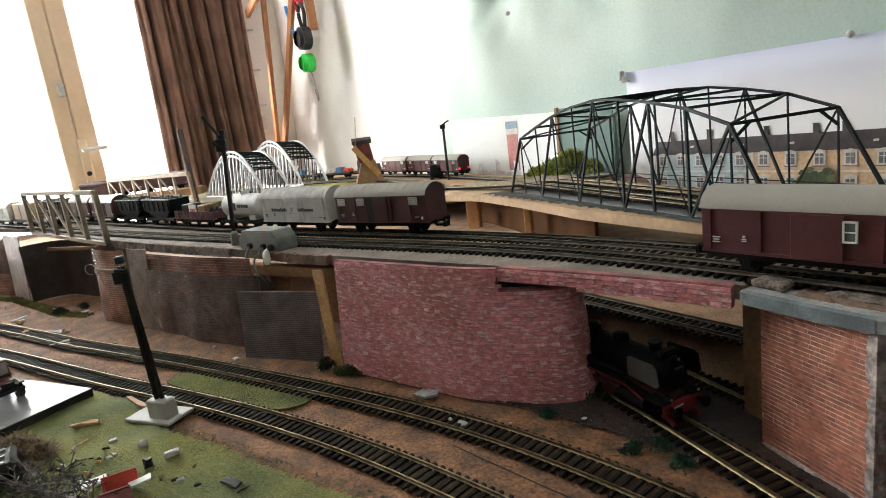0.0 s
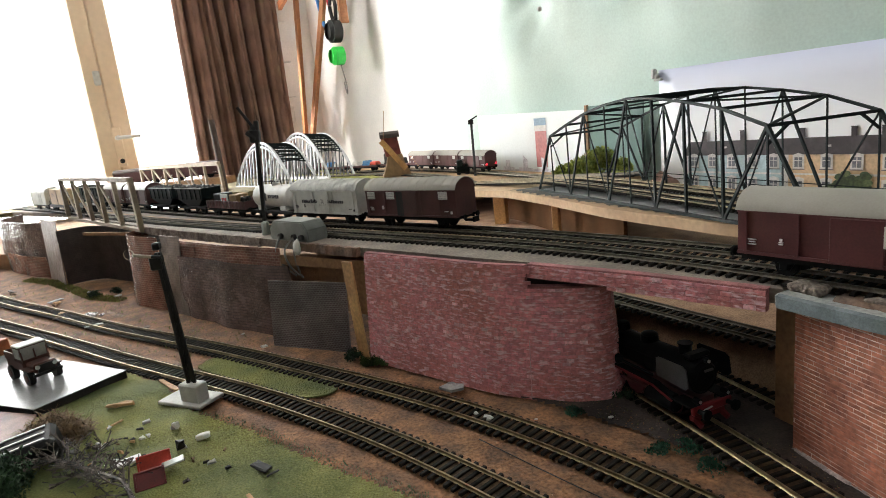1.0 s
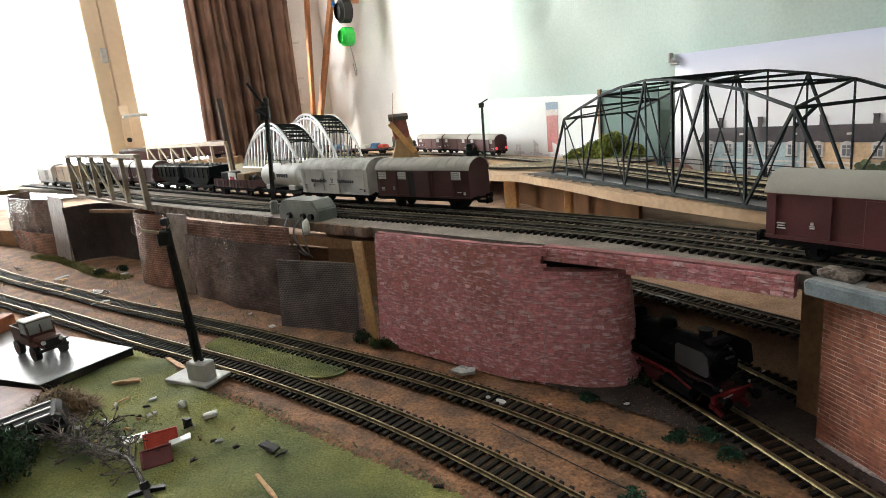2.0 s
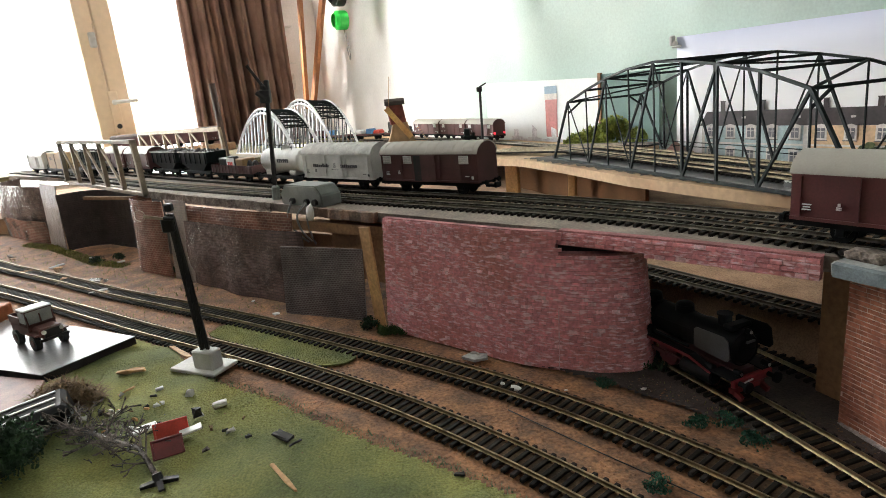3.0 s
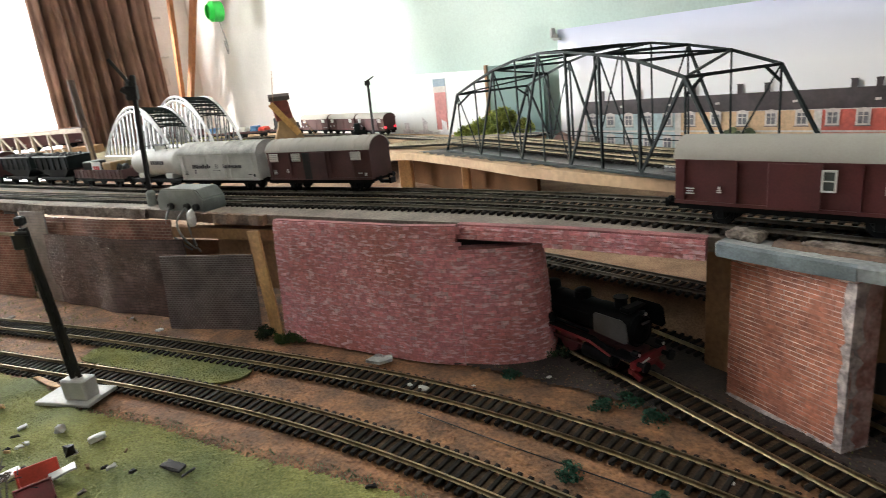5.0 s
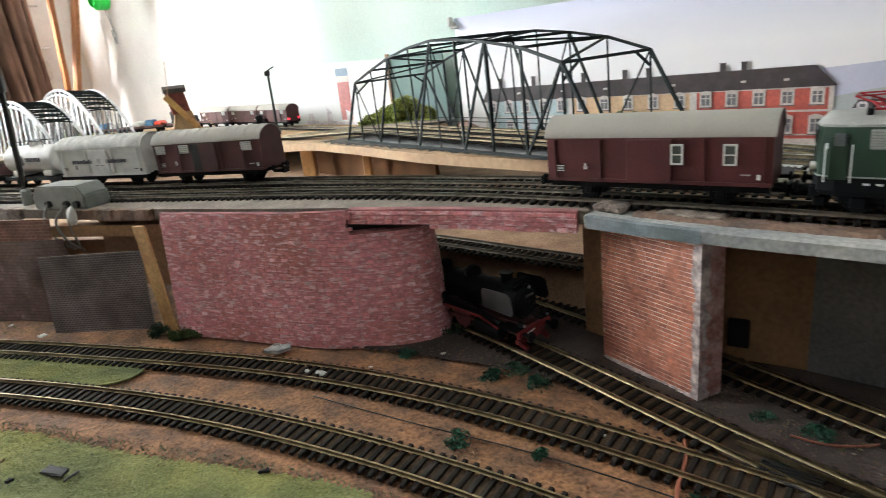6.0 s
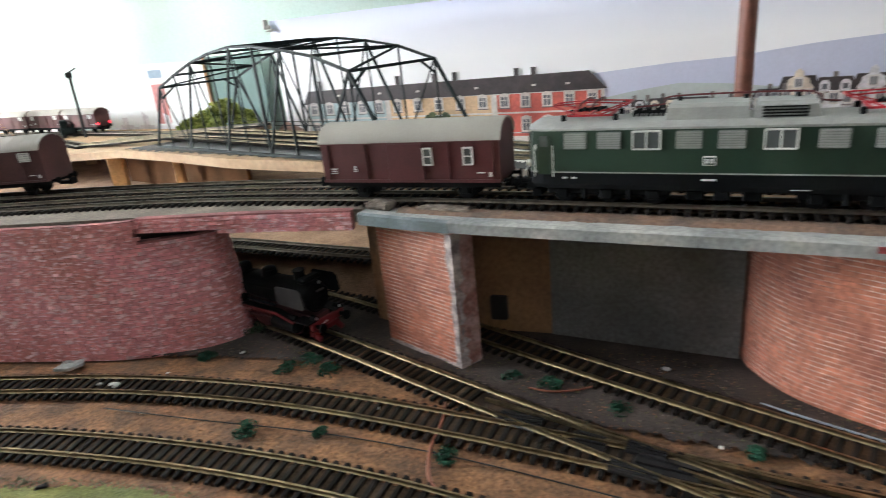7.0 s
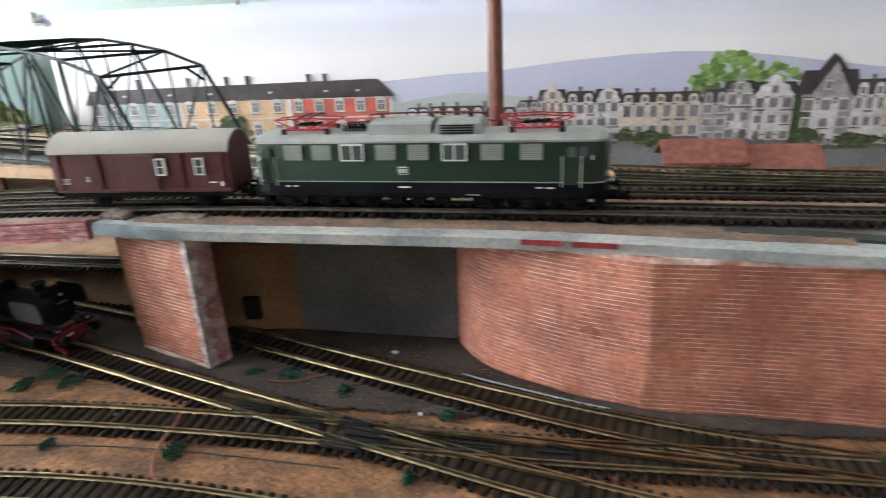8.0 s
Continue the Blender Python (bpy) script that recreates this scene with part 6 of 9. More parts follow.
# standing goods train on the second track
S2 = s_of(T2, -0.033, 0.648)
goods_van(on_track(T2, S2 - 0.004, RAIL_Z), 0.122, OXIDE_DARK, VANROOF, "dark oxide goods van with an open door and pale vents", ribs=11, vents=(-0.052, -0.024, 0.046), door_gap=-0.011, planks=15, wall_h=0.0275, arch=0.010)
goods_van(on_track(T2, S2 - 0.137, RAIL_Z), 0.118, OFFWHITE, mat("pale_van_roof", (0.50, 0.50, 0.46), 0.6, bump=0.1), "white refrigerator van with dark lettering bars", ribs=11, planks=10, wall_h=0.0275, arch=0.0105, letters=PRINTDARK)
m = on_track(T2, S2 - 0.137, RAIL_Z)
for x, z, w, h in ((-0.024, 0.0265, 0.030, 0.0042), (0.000, 0.0265, 0.005, 0.0052), (0.023, 0.0265, 0.028, 0.0042), (0.0, 0.0222, 0.012, 0.0009)):
    bm = NB()
    if h > 0.002 and w > 0.01:
        for k in range(9):
            hh = h * random.choice((1, 0.7, 0.7, 0.85))
            box(bm, x - w / 2 + w * (k + 0.5) / 9, -0.01660, z - (h - hh) / 2, w / 9 * 0.72, 0.0004, hh, m)
    else:
        box(bm, x, -0.01660, z, w, 0.0004, h, m)
    o = part("lettering", bm, PRINTDARK, None, "dark lettering bars on the white van", category="lettering")


def tank_wagon(m, label):
    t, L = thing("tank_wagon", m, label, "wagon"), 0.098
    bm = NB()
    bmesh.ops.create_cone(bm, cap_ends=True, segments=28, radius1=0.0148, radius2=0.0148, depth=0.076, matrix=pose(0, 0, 0.0292, 0, 90))
    for e in (-1, 1):
        bmesh.ops.create_uvsphere(bm, u_segments=28, v_segments=10, radius=0.0148, matrix=pose(e * 0.038, 0, 0.0292) @ Matrix.Diagonal((0.32, 1, 1, 1)))
    part("tank", bm, OFFWHITE, t, "greyish white tank barrel", 50)
    bm = NB()
    rod(bm, (0, 0, 0.043), (0, 0, 0.048), 0.005, 14)
    part("dome", bm, OFFWHITE, t, "", 40)
    bm = NB()
    for s in (-1, 1):
        rod(bm, (-0.022, s * 0.006, 0.0485), (0.022, s * 0.006, 0.0485), 0.0005, 5)
        for x in (-0.022, 0.0, 0.022):
            rod(bm, (x, s * 0.006, 0.042), (x, s * 0.006, 0.0485), 0.0004, 5)
    part("catwalk_rail", bm, LOCOBLACK, t)
    for x in (-0.026, 0.026):
        bm = NB()
        box(bm, x, 0, 0.0155, 0.014, 0.026, 0.006, bev=0.001)
        part("saddle", bm, OFFWHITE, t)
    bm = NB()
    for k in range(6):
        box(bm, 0.001 + k * 0.0042, -0.01487, 0.0305, 0.0030, 0.0005, 0.0042)
    part("lettering", bm, PRINTDARK, t, "dark lettering bars")
    bm = NB()
    box(bm, -0.010, -0.01485, 0.0300, 0.010, 0.0006, 0.010, bev=0.0004)
    part("emblem", bm, PRINTDARK, t, "dark square emblem")
    running_gear(t, L, (-0.029, 0.029))


tank_wagon(on_track(T2, S2 - 0.252, RAIL_Z), "white tank wagon with a dark emblem")


def low_wagon(m, label):
    t, L = thing("open_wagon", m, label, "wagon"), 0.112
    for s in (-1, 1):
        bm = NB()
        box(bm, 0, s * 0.0148, 0.0175, L, 0.0012, 0.0105, bev=0.0003)
        w = part("side_board", bm, OXIDE_DARK, t)
        for k in range(12):
            bm = NB()
            box(bm, -L / 2 + L * (k + 0.5) / 12, s * 0.0157, 0.0175, 0.0014, 0.0010, 0.0108)
            part("stake", bm, OXIDE_DARK, w)
    for e in (-1, 1):
        bm = NB()
        box(bm, e * (L / 2 - 0.001), 0, 0.0175, 0.0012, 0.029, 0.0105)
        part("end_board", bm, OXIDE_DARK, t)
    bm = NB()
    box(bm, 0, 0, 0.0125, L, 0.029, 0.0015)
    part("deck", bm, OXIDE_DARK, t)
    running_gear(t, L, (-0.034, 0.034))
    for x, sx, h, c, lab, nm in ((-0.034, 0.022, 0.018, BLACK, "black drum-like load on an open wagon", "load"), (0.012, 0.020, 0.017, mat("brown_crate", (0.30, 0.18, 0.08), 0.7, bump=0.3), "brown wooden crate on an open wagon", "crate")):
        bm = NB()
        box(bm, x, 0.002, 0.0134 + h / 2, sx, 0.02, h, m, bev=0.001)
        part(nm, bm, c, None, lab, category="load")
    bm = NB()
    box(bm, -0.004, -0.012, 0.0245, 0.020, 0.001, 0.015, m)
    part("sign_board", bm, WHITE, None, "white sign board with red bars on the wagon", category="sign")
    bm = NB()
    for k in range(3):
        box(bm, -0.0085 + k * 0.0048, -0.0127, 0.0240, 0.0032, 0.0006, 0.0055, m)
    part("sign_bars", bm, RED, None, "red lettering bars on the white sign", category="lettering")
    bm = NB()
    tube(bm, [m @ Vector(p) for p in ((0.02, 0.0, 0.016), (0.028, 0.0, 0.026), (0.034, 0, 0.019), (0.042, 0, 0.027), (0.047, 0, 0.017))], 0.0028)
    part("machine_load", bm, BLACK, None, "dark curved machine part on the open wagon", 50, category="load")


low_wagon(on_track(T2, S2 - 0.372, RAIL_Z), "brown low-sided open wagon with mixed load")


def hopper(m, label):
    t, L = thing("hopper_wagon", m, label, "wagon", "black hopper wagons"), 0.092
    bm = NB()
    loft(bm, [[(x * kx, y * ky, z) for x, y in ((-0.045, -0.0155), (0.045, -0.0155), (0.045, 0.0155), (-0.045, 0.0155))] for z, kx, ky in ((0.011, 0.35, 0.7), (0.024, 0.96, 1.0), (0.040, 1.0, 1.0))])
    part("hopper_body", bm, BLACKSTEEL, t)
    for s in (-1, 1):
        for k in range(6):
            bm = NB()
            box(bm, -0.040 + k * 0.016, s * 0.0161, 0.0315, 0.0016, 0.0014, 0.017)
            part("rib", bm, BLACKSTEEL, t)
        bm = NB()
        box(bm, 0, s * 0.0158, 0.0402, 0.092, 0.002, 0.0016)
        part("rim", bm, MIDGREY, t, "worn grey rim")
    bm = NB()
    for k in range(120):
        ball(bm, (random.uniform(-0.04, 0.04), random.uniform(-0.013, 0.013), 0.0385 + random.uniform(0, 0.003)), 0.002, 1)
    part("coal", bm, BLACK, t, kind="stuff")
    running_gear(t, L, (-0.030, 0.030))


for k in range(2):
    hopper(on_track(T2, S2 - 0.482 - k * 0.103, RAIL_Z), "black coal hopper wagon, heaped with coal")
# sunlight on this van's roof is put into a paler grey
goods_van(on_track(T2, S2 - 0.70, RAIL_Z), 0.105, OXIDE_DARK, mat("sunlit_roof_grey", (0.6, 0.6, 0.58), 0.5, bump=0.1), "dark goods van with sunlight painted into its pale roof", planks=10)
goods_van(on_track(T2, S2 - 0.815, RAIL_Z), 0.105, OXIDE_DARK, VANROOF, "dark goods van behind the truss bridge", planks=10)
for k in range(2):
    hopper(on_track(T2, S2 - 0.925 - k * 0.103, RAIL_Z), "black coal hopper wagon, heaped with coal")


DEEPRED = mat("deep_red_paint", (0.17, 0.006, 0.010), 0.5, var=0.2, bump=0.05)


LAMPGREY = mat("dull_lamp_grey", (0.07, 0.07, 0.068), 0.5, var=0.2, bump=0.05)


def steam_loco(m):
    t = thing("steam_locomotive", m, "black steam locomotive with red buffer beam and wheels", "locomotive")
    bm = NB()
    rod(bm, (-0.075, 0, 0.0262), (0.046, 0, 0.0262), 0.0096, 24)
    boiler = part("boiler", bm, LOCOBLACK, t, "", 40)
    for x in (-0.055, -0.035, -0.012, 0.012, 0.034):
        bm = NB()
        rod(bm, (x - 0.0006, 0, 0.0262), (x + 0.0006, 0, 0.0262), 0.0099, 24)
        part("boiler_band", bm, LOCOBLACK, boiler, "", 40)
    bm = NB()
    rod(bm, (0.046, 0, 0.0262), (0.0735, 0, 0.0262), 0.0103, 24)
    rod(bm, (0.0735, 0, 0.0262), (0.0755, 0, 0.0262), 0.0096, 24, 0.0082)
    smokebox = part("smokebox", bm, LOCOBLACK, t, "", 40)
    bm = NB()
    rod(bm, (0.0752, 0, 0.0262), (0.0768, 0, 0.0262), 0.0076, 24, 0.0030)
    rod(bm, (0.0765, 0, 0.0272), (0.0780, 0, 0.0272), 0.0010, 8)
    bar(bm, (0.0772, -0.0034, 0.0272), (0.0772, 0.0034, 0.0272), 0.0006, 0.0006)
    part("smokebox_door", bm, LOCOBLACK, smokebox, "", 40)
    bm = NB()
    rod(bm, (0.060, 0, 0.037), (0.060, 0, 0.0425), 0.0040, 16, 0.0036)
    rod(bm, (0.060, 0, 0.0422), (0.060, 0, 0.0432), 0.0044, 16)
    part("chimney", bm, LOCOBLACK, t, "", 40)
    for x, r in ((0.030, 0.0056), (0.004, 0.0050), (-0.022, 0.0060), (-0.048, 0.0045)):
        bm = NB()
        rod(bm, (x, 0, 0.035), (x, 0, 0.0395), r, 16, r * 0.95)
        ball(bm, (x, 0, 0.0392), r * 0.93, 2, (1, 1, 0.45))
        part("dome", bm, LOCOBLACK, t, "", 40)
    bm = NB()
    box(bm, 0.0685, 0, 0.0385, 0.007, 0.016, 0.0035, bev=0.0012)
    part("feedwater_heater", bm, LOCOBLACK, smokebox)
    # the deflector at s < 0 is a lighter grey than its twin
    DEFLECTOR_GREY = mat("dull_grey_black", (0.040, 0.040, 0.042), 0.45, var=0.3, scale=60, bump=0.15)
    for s in (-1, 1):
        # deflector plate with clipped front corners, on two stays
        bm = NB()
        prism(bm, [(0.0535, 0.0245), (0.0765, 0.0235), (0.0785, 0.0260), (0.0770, 0.0355), (0.0740, 0.0372), (0.0550, 0.0368), (0.0535, 0.0355)], s * 0.0158, s * 0.0165, across)
        d = part("smoke_deflector", bm, DEFLECTOR_GREY if s < 0 else LOCOBLACK, t, "dull grey smoke deflector" if s < 0 else "")
        bm = NB()
        for x in (0.057, 0.069):
            rod(bm, (x, s * 0.0095, 0.0290), (x, s * 0.0159, 0.0290), 0.0005, 6)
        part("stay", bm, LOCOBLACK, d)
        bm = NB()
        box(bm, -0.012, s * 0.0142, 0.0178, 0.126, 0.0048, 0.0009)
        bar(bm, (0.050, s * 0.0142, 0.0178), (0.066, s * 0.0142, 0.0135), 0.0048, 0.0009)
        box(bm, 0.0725, s * 0.0120, 0.0138, 0.014, 0.009, 0.0009)
        part("running_board", bm, LOCOBLACK, t)
        bm = NB()
        box(bm, -0.012, s * 0.0166, 0.0168, 0.126, 0.0006, 0.0016)
        bar(bm, (0.050, s * 0.0166, 0.0168), (0.066, s * 0.0166, 0.0125), 0.0006, 0.0016)
        part("valance", bm, DEEPRED, t, "thin red valance under the running board")
        bm = NB()
        rod(bm, (0.044, s * 0.0135, 0.0092), (0.066, s * 0.0135, 0.0092), 0.0046, 14)
        rod(bm, (0.0655, s * 0.0135, 0.0092), (0.0670, s * 0.0135, 0.0092), 0.0036, 14)
        rod(bm, (0.045, s * 0.0130, 0.0140), (0.065, s * 0.0130, 0.0140), 0.0022, 10)
        part("cylinder", bm, LOCOBLACK, t, "", 40)
        bm = NB()
        rod(bm, (-0.035, s * 0.0118, 0.0085), (0.045, s * 0.0118, 0.0095), 0.0008, 6)
        bar(bm, (-0.04, s * 0.0112, 0.0075), (0.026, s * 0.0112, 0.0075), 0.0008, 0.0016)
        part("side_rod", bm, OXIDE_DARK, t)
        bm = NB()
        rod(bm, (-0.060, s * 0.0108, 0.0290), (0.045, s * 0.0108, 0.0310), 0.0004, 5)
        part("handrail", bm, LOCOBLACK, boiler)
        bm = NB()
        box(bm, 0.010, s * 0.0135, 0.0210, 0.016, 0.0050, 0.0055, bev=0.0010)
        rod(bm, (0.018, s * 0.0125, 0.0205), (0.044, s * 0.0110, 0.0195), 0.0010, 6)
        part("pump", bm, LOCOBLACK, t)
        bm = NB()
        rod(bm, (0.080, s * 0.0108, 0.0108), (0.0855, s * 0.0108, 0.0108), 0.0014, 10)
        rod(bm, (0.0855, s * 0.0108, 0.0108), (0.087, s * 0.0108, 0.0108), 0.0032, 14)
        part("buffer", bm, LOCOBLACK, t, "", 40)
        bm = NB()
        rod(bm, (0.077, s * 0.0105, 0.0165), (0.0812, s * 0.0105, 0.0165), 0.0018, 12)
        lamp = part("lamp", bm, LOCOBLACK, t, "", 40)
        bm = NB()
        rod(bm, (0.0810, s * 0.0105, 0.0165), (0.0816, s * 0.0105, 0.0165), 0.0010, 12)
        part("lens", bm, CHROME, lamp, "bright lamp lens")
    bm = NB()
    rod(bm, (0.0745, 0, 0.0372), (0.0775, 0, 0.0372), 0.0016, 12)
    lamp = part("lamp", bm, LOCOBLACK, t, "", 40)
    bm = NB()
    rod(bm, (0.0774, 0, 0.0372), (0.0780, 0, 0.0372), 0.0010, 12)
    part("lens", bm, CHROME, lamp, "bright lamp lens")
    bm = NB()
    box(bm, 0.079, 0, 0.0108, 0.003, 0.029, 0.0052, bev=0.0006)
    beam = part("buffer_beam", bm, DEEPRED, t, "red buffer beam")
    bm = NB()
    box(bm, 0.0808, -0.003, 0.0112, 0.0006, 0.007, 0.0007, pose(0, 0, 0, 8))
    part("number_bar", bm, OFFWHITE, beam)
    bm = NB()
    box(bm, 0.076, 0, 0.0045, 0.003, 0.024, 0.003)
    bar(bm, (0.076, 0.010, 0.004), (0.082, 0.010, 0.0015), 0.002, 0.003)
    bar(bm, (0.076, -0.010, 0.004), (0.082, -0.010, 0.0015), 0.002, 0.003)
    part("rail_guard", bm, DEEPRED, t, "red rail guard")
    bm = NB()
    box(bm, 0.0775, 0, 0.0318, 0.0010, 0.0062, 0.0011)
    part("number_bar", bm, LAMPGREY, smokebox)
    bm = NB()
    box(bm, 0.0, 0, 0.0115, 0.15, 0.013, 0.006)
    part("frame", bm, OXIDE_DARK, t, "dark red frame")
    for x in (-0.040, -0.018, 0.004, 0.026):
        wheelset(t, x, 0.0080, OXIDE)
    wheelset(t, 0.058, 0.0052, OXIDE)
    bm = NB()
    box(bm, -0.086, 0, 0.030, 0.024, 0.032, 0.026, bev=0.001)
    part("cab", bm, LOCOBLACK, t)
    arc = NB()
    prism(arc, [(-0.0175, 0.0425), (-0.010, 0.0465), (0.0, 0.048), (0.010, 0.0465), (0.0175, 0.0425)], -0.1, -0.072, along)
    part("cab_roof", arc, LOCOBLACK, t)
    bm = NB()
    box(bm, -0.143, 0, 0.0245, 0.078, 0.031, 0.026, bev=0.002)
    part("tender", bm, LOCOBLACK, t)
    bm = NB()
    for k in range(150):
        ball(bm, (random.uniform(-0.175, -0.115), random.uniform(-0.012, 0.012), 0.0375 + random.uniform(0, 0.006)), 0.0024, 1)
    part("coal", bm, BLACK, t, kind="stuff")
    for x in (-0.118, -0.134, -0.152, -0.168):
        wheelset(t, x, 0.0058, OXIDE)


steam_loco(on_track(TC, s_of(TC, 0.1205, 0.4743), 0.0062) @ Matrix.Scale(1.1, 4))

# far goods train with red tail lamps
FAR = [(-0.72, 2.17), (-0.40, 1.86), (-0.19, 1.72), (-0.08, 1.60), (0.03, 1.43), (0.12, 1.27), (0.20, 1.12), (0.27, 0.98)]
SF = s_of(FAR, 0.072, 1.36) - 0.09
for k in range(3):
    goods_van(on_track(FAR, SF - 0.122 * k, YZ + 0.005), 0.113, OXIDE_DARK, VANROOF, "brown goods van of the far train" + (" with red tail lamps" if k == 0 else ""), "brown vans of the far train", ribs=0, vents=(-0.04, 0.04), planks=12, tail=(k == 0))


def low_load(s, loads, label):
    m = on_track(FAR, s, YZ + 0.005)
    t, L = thing("flat_wagon", m, label, "wagon"), 0.11
    bm = NB()
    box(bm, 0, 0, 0.0135, L, 0.03, 0.004)
    part("deck", bm, OXIDE_DARK, t)
    running_gear(t, L, (-0.034, 0.034))
    for x, h, c in loads:
        bm = NB()
        box(bm, x, 0, 0.0155 + h / 2, 0.024, 0.022, h, m, bev=0.003)
        for e in (-0.008, 0.008):
            rod(bm, m @ Vector((x + e, -0.012, 0.0185)), m @ Vector((x + e, 0.012, 0.0185)), 0.003, 10)
        part("vehicle_load", bm, c, None, "small model vehicle carried on a flat wagon", category="vehicle")


BLUE = mat("blue_load", (0.06, 0.2, 0.42), 0.5, bump=0)
low_load(SF - 0.366, ((-0.03, 0.03, BLACK), (0.02, 0.016, BLACK)), "flat wagon carrying a dark tractor")
low_load(SF - 0.485, ((-0.03, 0.012, OFFWHITE), (0.01, 0.014, BLUE), (0.038, 0.010, SCARLET)), "flat wagon loaded with small coloured vehicles")
low_load(SF - 0.605, ((-0.03, 0.014, BLUE), (0.01, 0.012, OFFWHITE)), "flat wagon loaded with small coloured vehicles")
for k in range(2):
    goods_van(on_track(FAR, SF - 0.76 - 0.12 * k, YZ + 0.005), 0.11, OXIDE, OXIDE, "low red open wagon in the rear yard", "red wagons in the rear yard", planks=10, wall_h=0.015, arch=0.002)


# ---- printed backdrop posters on the wall ----
def paint(name, pts, m, owner, lift, label=""):
    """A flat printed shape of a poster, its outline in metres along and up the wall."""
    bm = NB()
    prism(bm, [(1.23 + s, z) for s, z in pts], -0.003 - lift * 0.0004, -0.0026 - lift * 0.0004, lambda p, q, h: room(p, h, q))
    return part(name, bm, m, owner, label)


def print_mat(name, c, c2=None, scale=30.0, var=0.2):
    return mat(name, c, 0.42, col2=c2, scale=scale, fine=260, var=var, bump=0.0)


def sky_print():
    m = print_mat("printed_sky", (0.72, 0.74, 0.86), (0.64, 0.67, 0.82), 6.0, 0.06)
    nt = m.node_tree
    n, ln = nt.nodes, nt.links
    geo, sep, ramp = n.new("ShaderNodeNewGeometry"), n.new("ShaderNodeSeparateXYZ"), n.new("ShaderNodeValToRGB")
    mr = n.new("ShaderNodeMapRange")
    mr.inputs[1].default_value, mr.inputs[2].default_value = 0.05, 0.26
    ln.new(geo.outputs["Position"], sep.inputs[0])
    ln.new(sep.outputs[2], mr.inputs[0])
    ln.new(mr.outputs[0], ramp.inputs[0])
    ramp.color_ramp.elements[0].color, ramp.color_ramp.elements[1].color = (0.95, 0.94, 0.94, 1), (0.60, 0.64, 0.84, 1)
    e = ramp.color_ramp.elements.new(0.55)
    e.color = (0.93, 0.93, 0.95, 1)
    ln.new(ramp.outputs[0], n["Principled BSDF"].inputs["Base Color"])
    return m


POSTER = thing("town_poster", pose(0, 0, 0), "printed town backdrop poster with houses, hills and sky", "poster")
bm = NB()
rows = []
for i in range(49):
    a = 1.23 + 1.70 * i / 48
    rows.append([bm.verts.new(room(a, -0.0022 + 0.0012 * noise.noise(Vector((a * 5, z * 6, 2))), z)) for z in [-0.05 + 0.295 * k / 8 for k in range(9)]])
for p, q in zip(rows, rows[1:]):
    for k in range(8):
        bm.faces.new((p[k], q[k], q[k + 1], p[k + 1]))
sk = part("sky_sheet", bm, sky_print(), POSTER, "pale lavender printed sky", 180)
sk.modifiers.new("sheet", "SOLIDIFY").thickness = 0.0006
P_HILL = print_mat("printed_hills", (0.62, 0.64, 0.78), (0.56, 0.58, 0.73), 5, 0.05)
P_HILL2 = print_mat("printed_near_hills", (0.50, 0.55, 0.55), (0.45, 0.50, 0.50), 8, 0.08)
P_ROOF = print_mat("printed_slate_roof", (0.075, 0.062, 0.065), (0.05, 0.042, 0.045), 60)
P_TEAL = print_mat("printed_teal_wall", (0.42, 0.53, 0.55))
P_ORANGE = print_mat("printed_ochre_wall", (0.66, 0.46, 0.28))
P_RED = print_mat("printed_red_wall", (0.58, 0.13, 0.10))
P_STONE = print_mat("printed_stone", (0.68, 0.64, 0.60))
P_GREY = print_mat("printed_grey_wall", (0.50, 0.48, 0.51), (0.32, 0.30, 0.33), 60, 0.3)
P_BEIGE = print_mat("printed_beige_wall", (0.82, 0.72, 0.60), (0.62, 0.53, 0.44), 60, 0.25)
P_WHITE = print_mat("printed_white_wall", (0.84, 0.82, 0.84), (0.62, 0.60, 0.63), 60, 0.25)
P_SHADE = print_mat("printed_dark_stone", (0.24, 0.21, 0.20), (0.14, 0.12, 0.12), 120, 0.4)
P_PANE = print_mat("printed_pane", (0.22, 0.22, 0.24), (0.12, 0.12, 0.14), 150)
P_TREE = print_mat("printed_tree", (0.20, 0.33, 0.08), (0.10, 0.20, 0.05), 120, 0.5)
P_BUSH = print_mat("printed_bush", (0.09, 0.12, 0.05), (0.05, 0.07, 0.04), 160, 0.5)
P_ROAD = print_mat("printed_road", (0.27, 0.27, 0.28), (0.22, 0.22, 0.23), 30)
paint("hill", [(0.25, 0.02), (0.25, 0.100), (0.42, 0.117), (0.55, 0.127), (0.65, 0.1345), (0.72, 0.137), (0.813, 0.147), (0.90, 0.153), (0.962, 0.155), (1.03, 0.153), (1.10, 0.144), (1.216, 0.127), (1.35, 0.118), (1.65, 0.11), (1.65, 0.02)], P_HILL, POSTER, 1, "hazy blue printed hills")
paint("near_hill", [(0.52, 0.02), (0.52, 0.085), (0.60, 0.10), (0.66, 0.108), (0.72, 0.104), (0.80, 0.094), (1.0, 0.09), (1.0, 0.02)], P_HILL2, POSTER, 2)
paint("road", [(0.0, -0.045), (0.0, 0.032), (0.6, 0.030), (0.9, 0.036), (1.65, 0.020), (1.65, -0.045)], P_ROAD, POSTER, 3)


def blob(s, z, r, rz, seed, n=26):
    return [(s + r * math.cos(k * 6.2832 / n) * (1 + 0.22 * noise.noise(Vector((k * 0.9, seed, 0)))), z + rz * math.sin(k * 6.2832 / n) * (1 + 0.22 * noise.noise(Vector((k * 0.9, seed, 4))))) for k in range(n)]


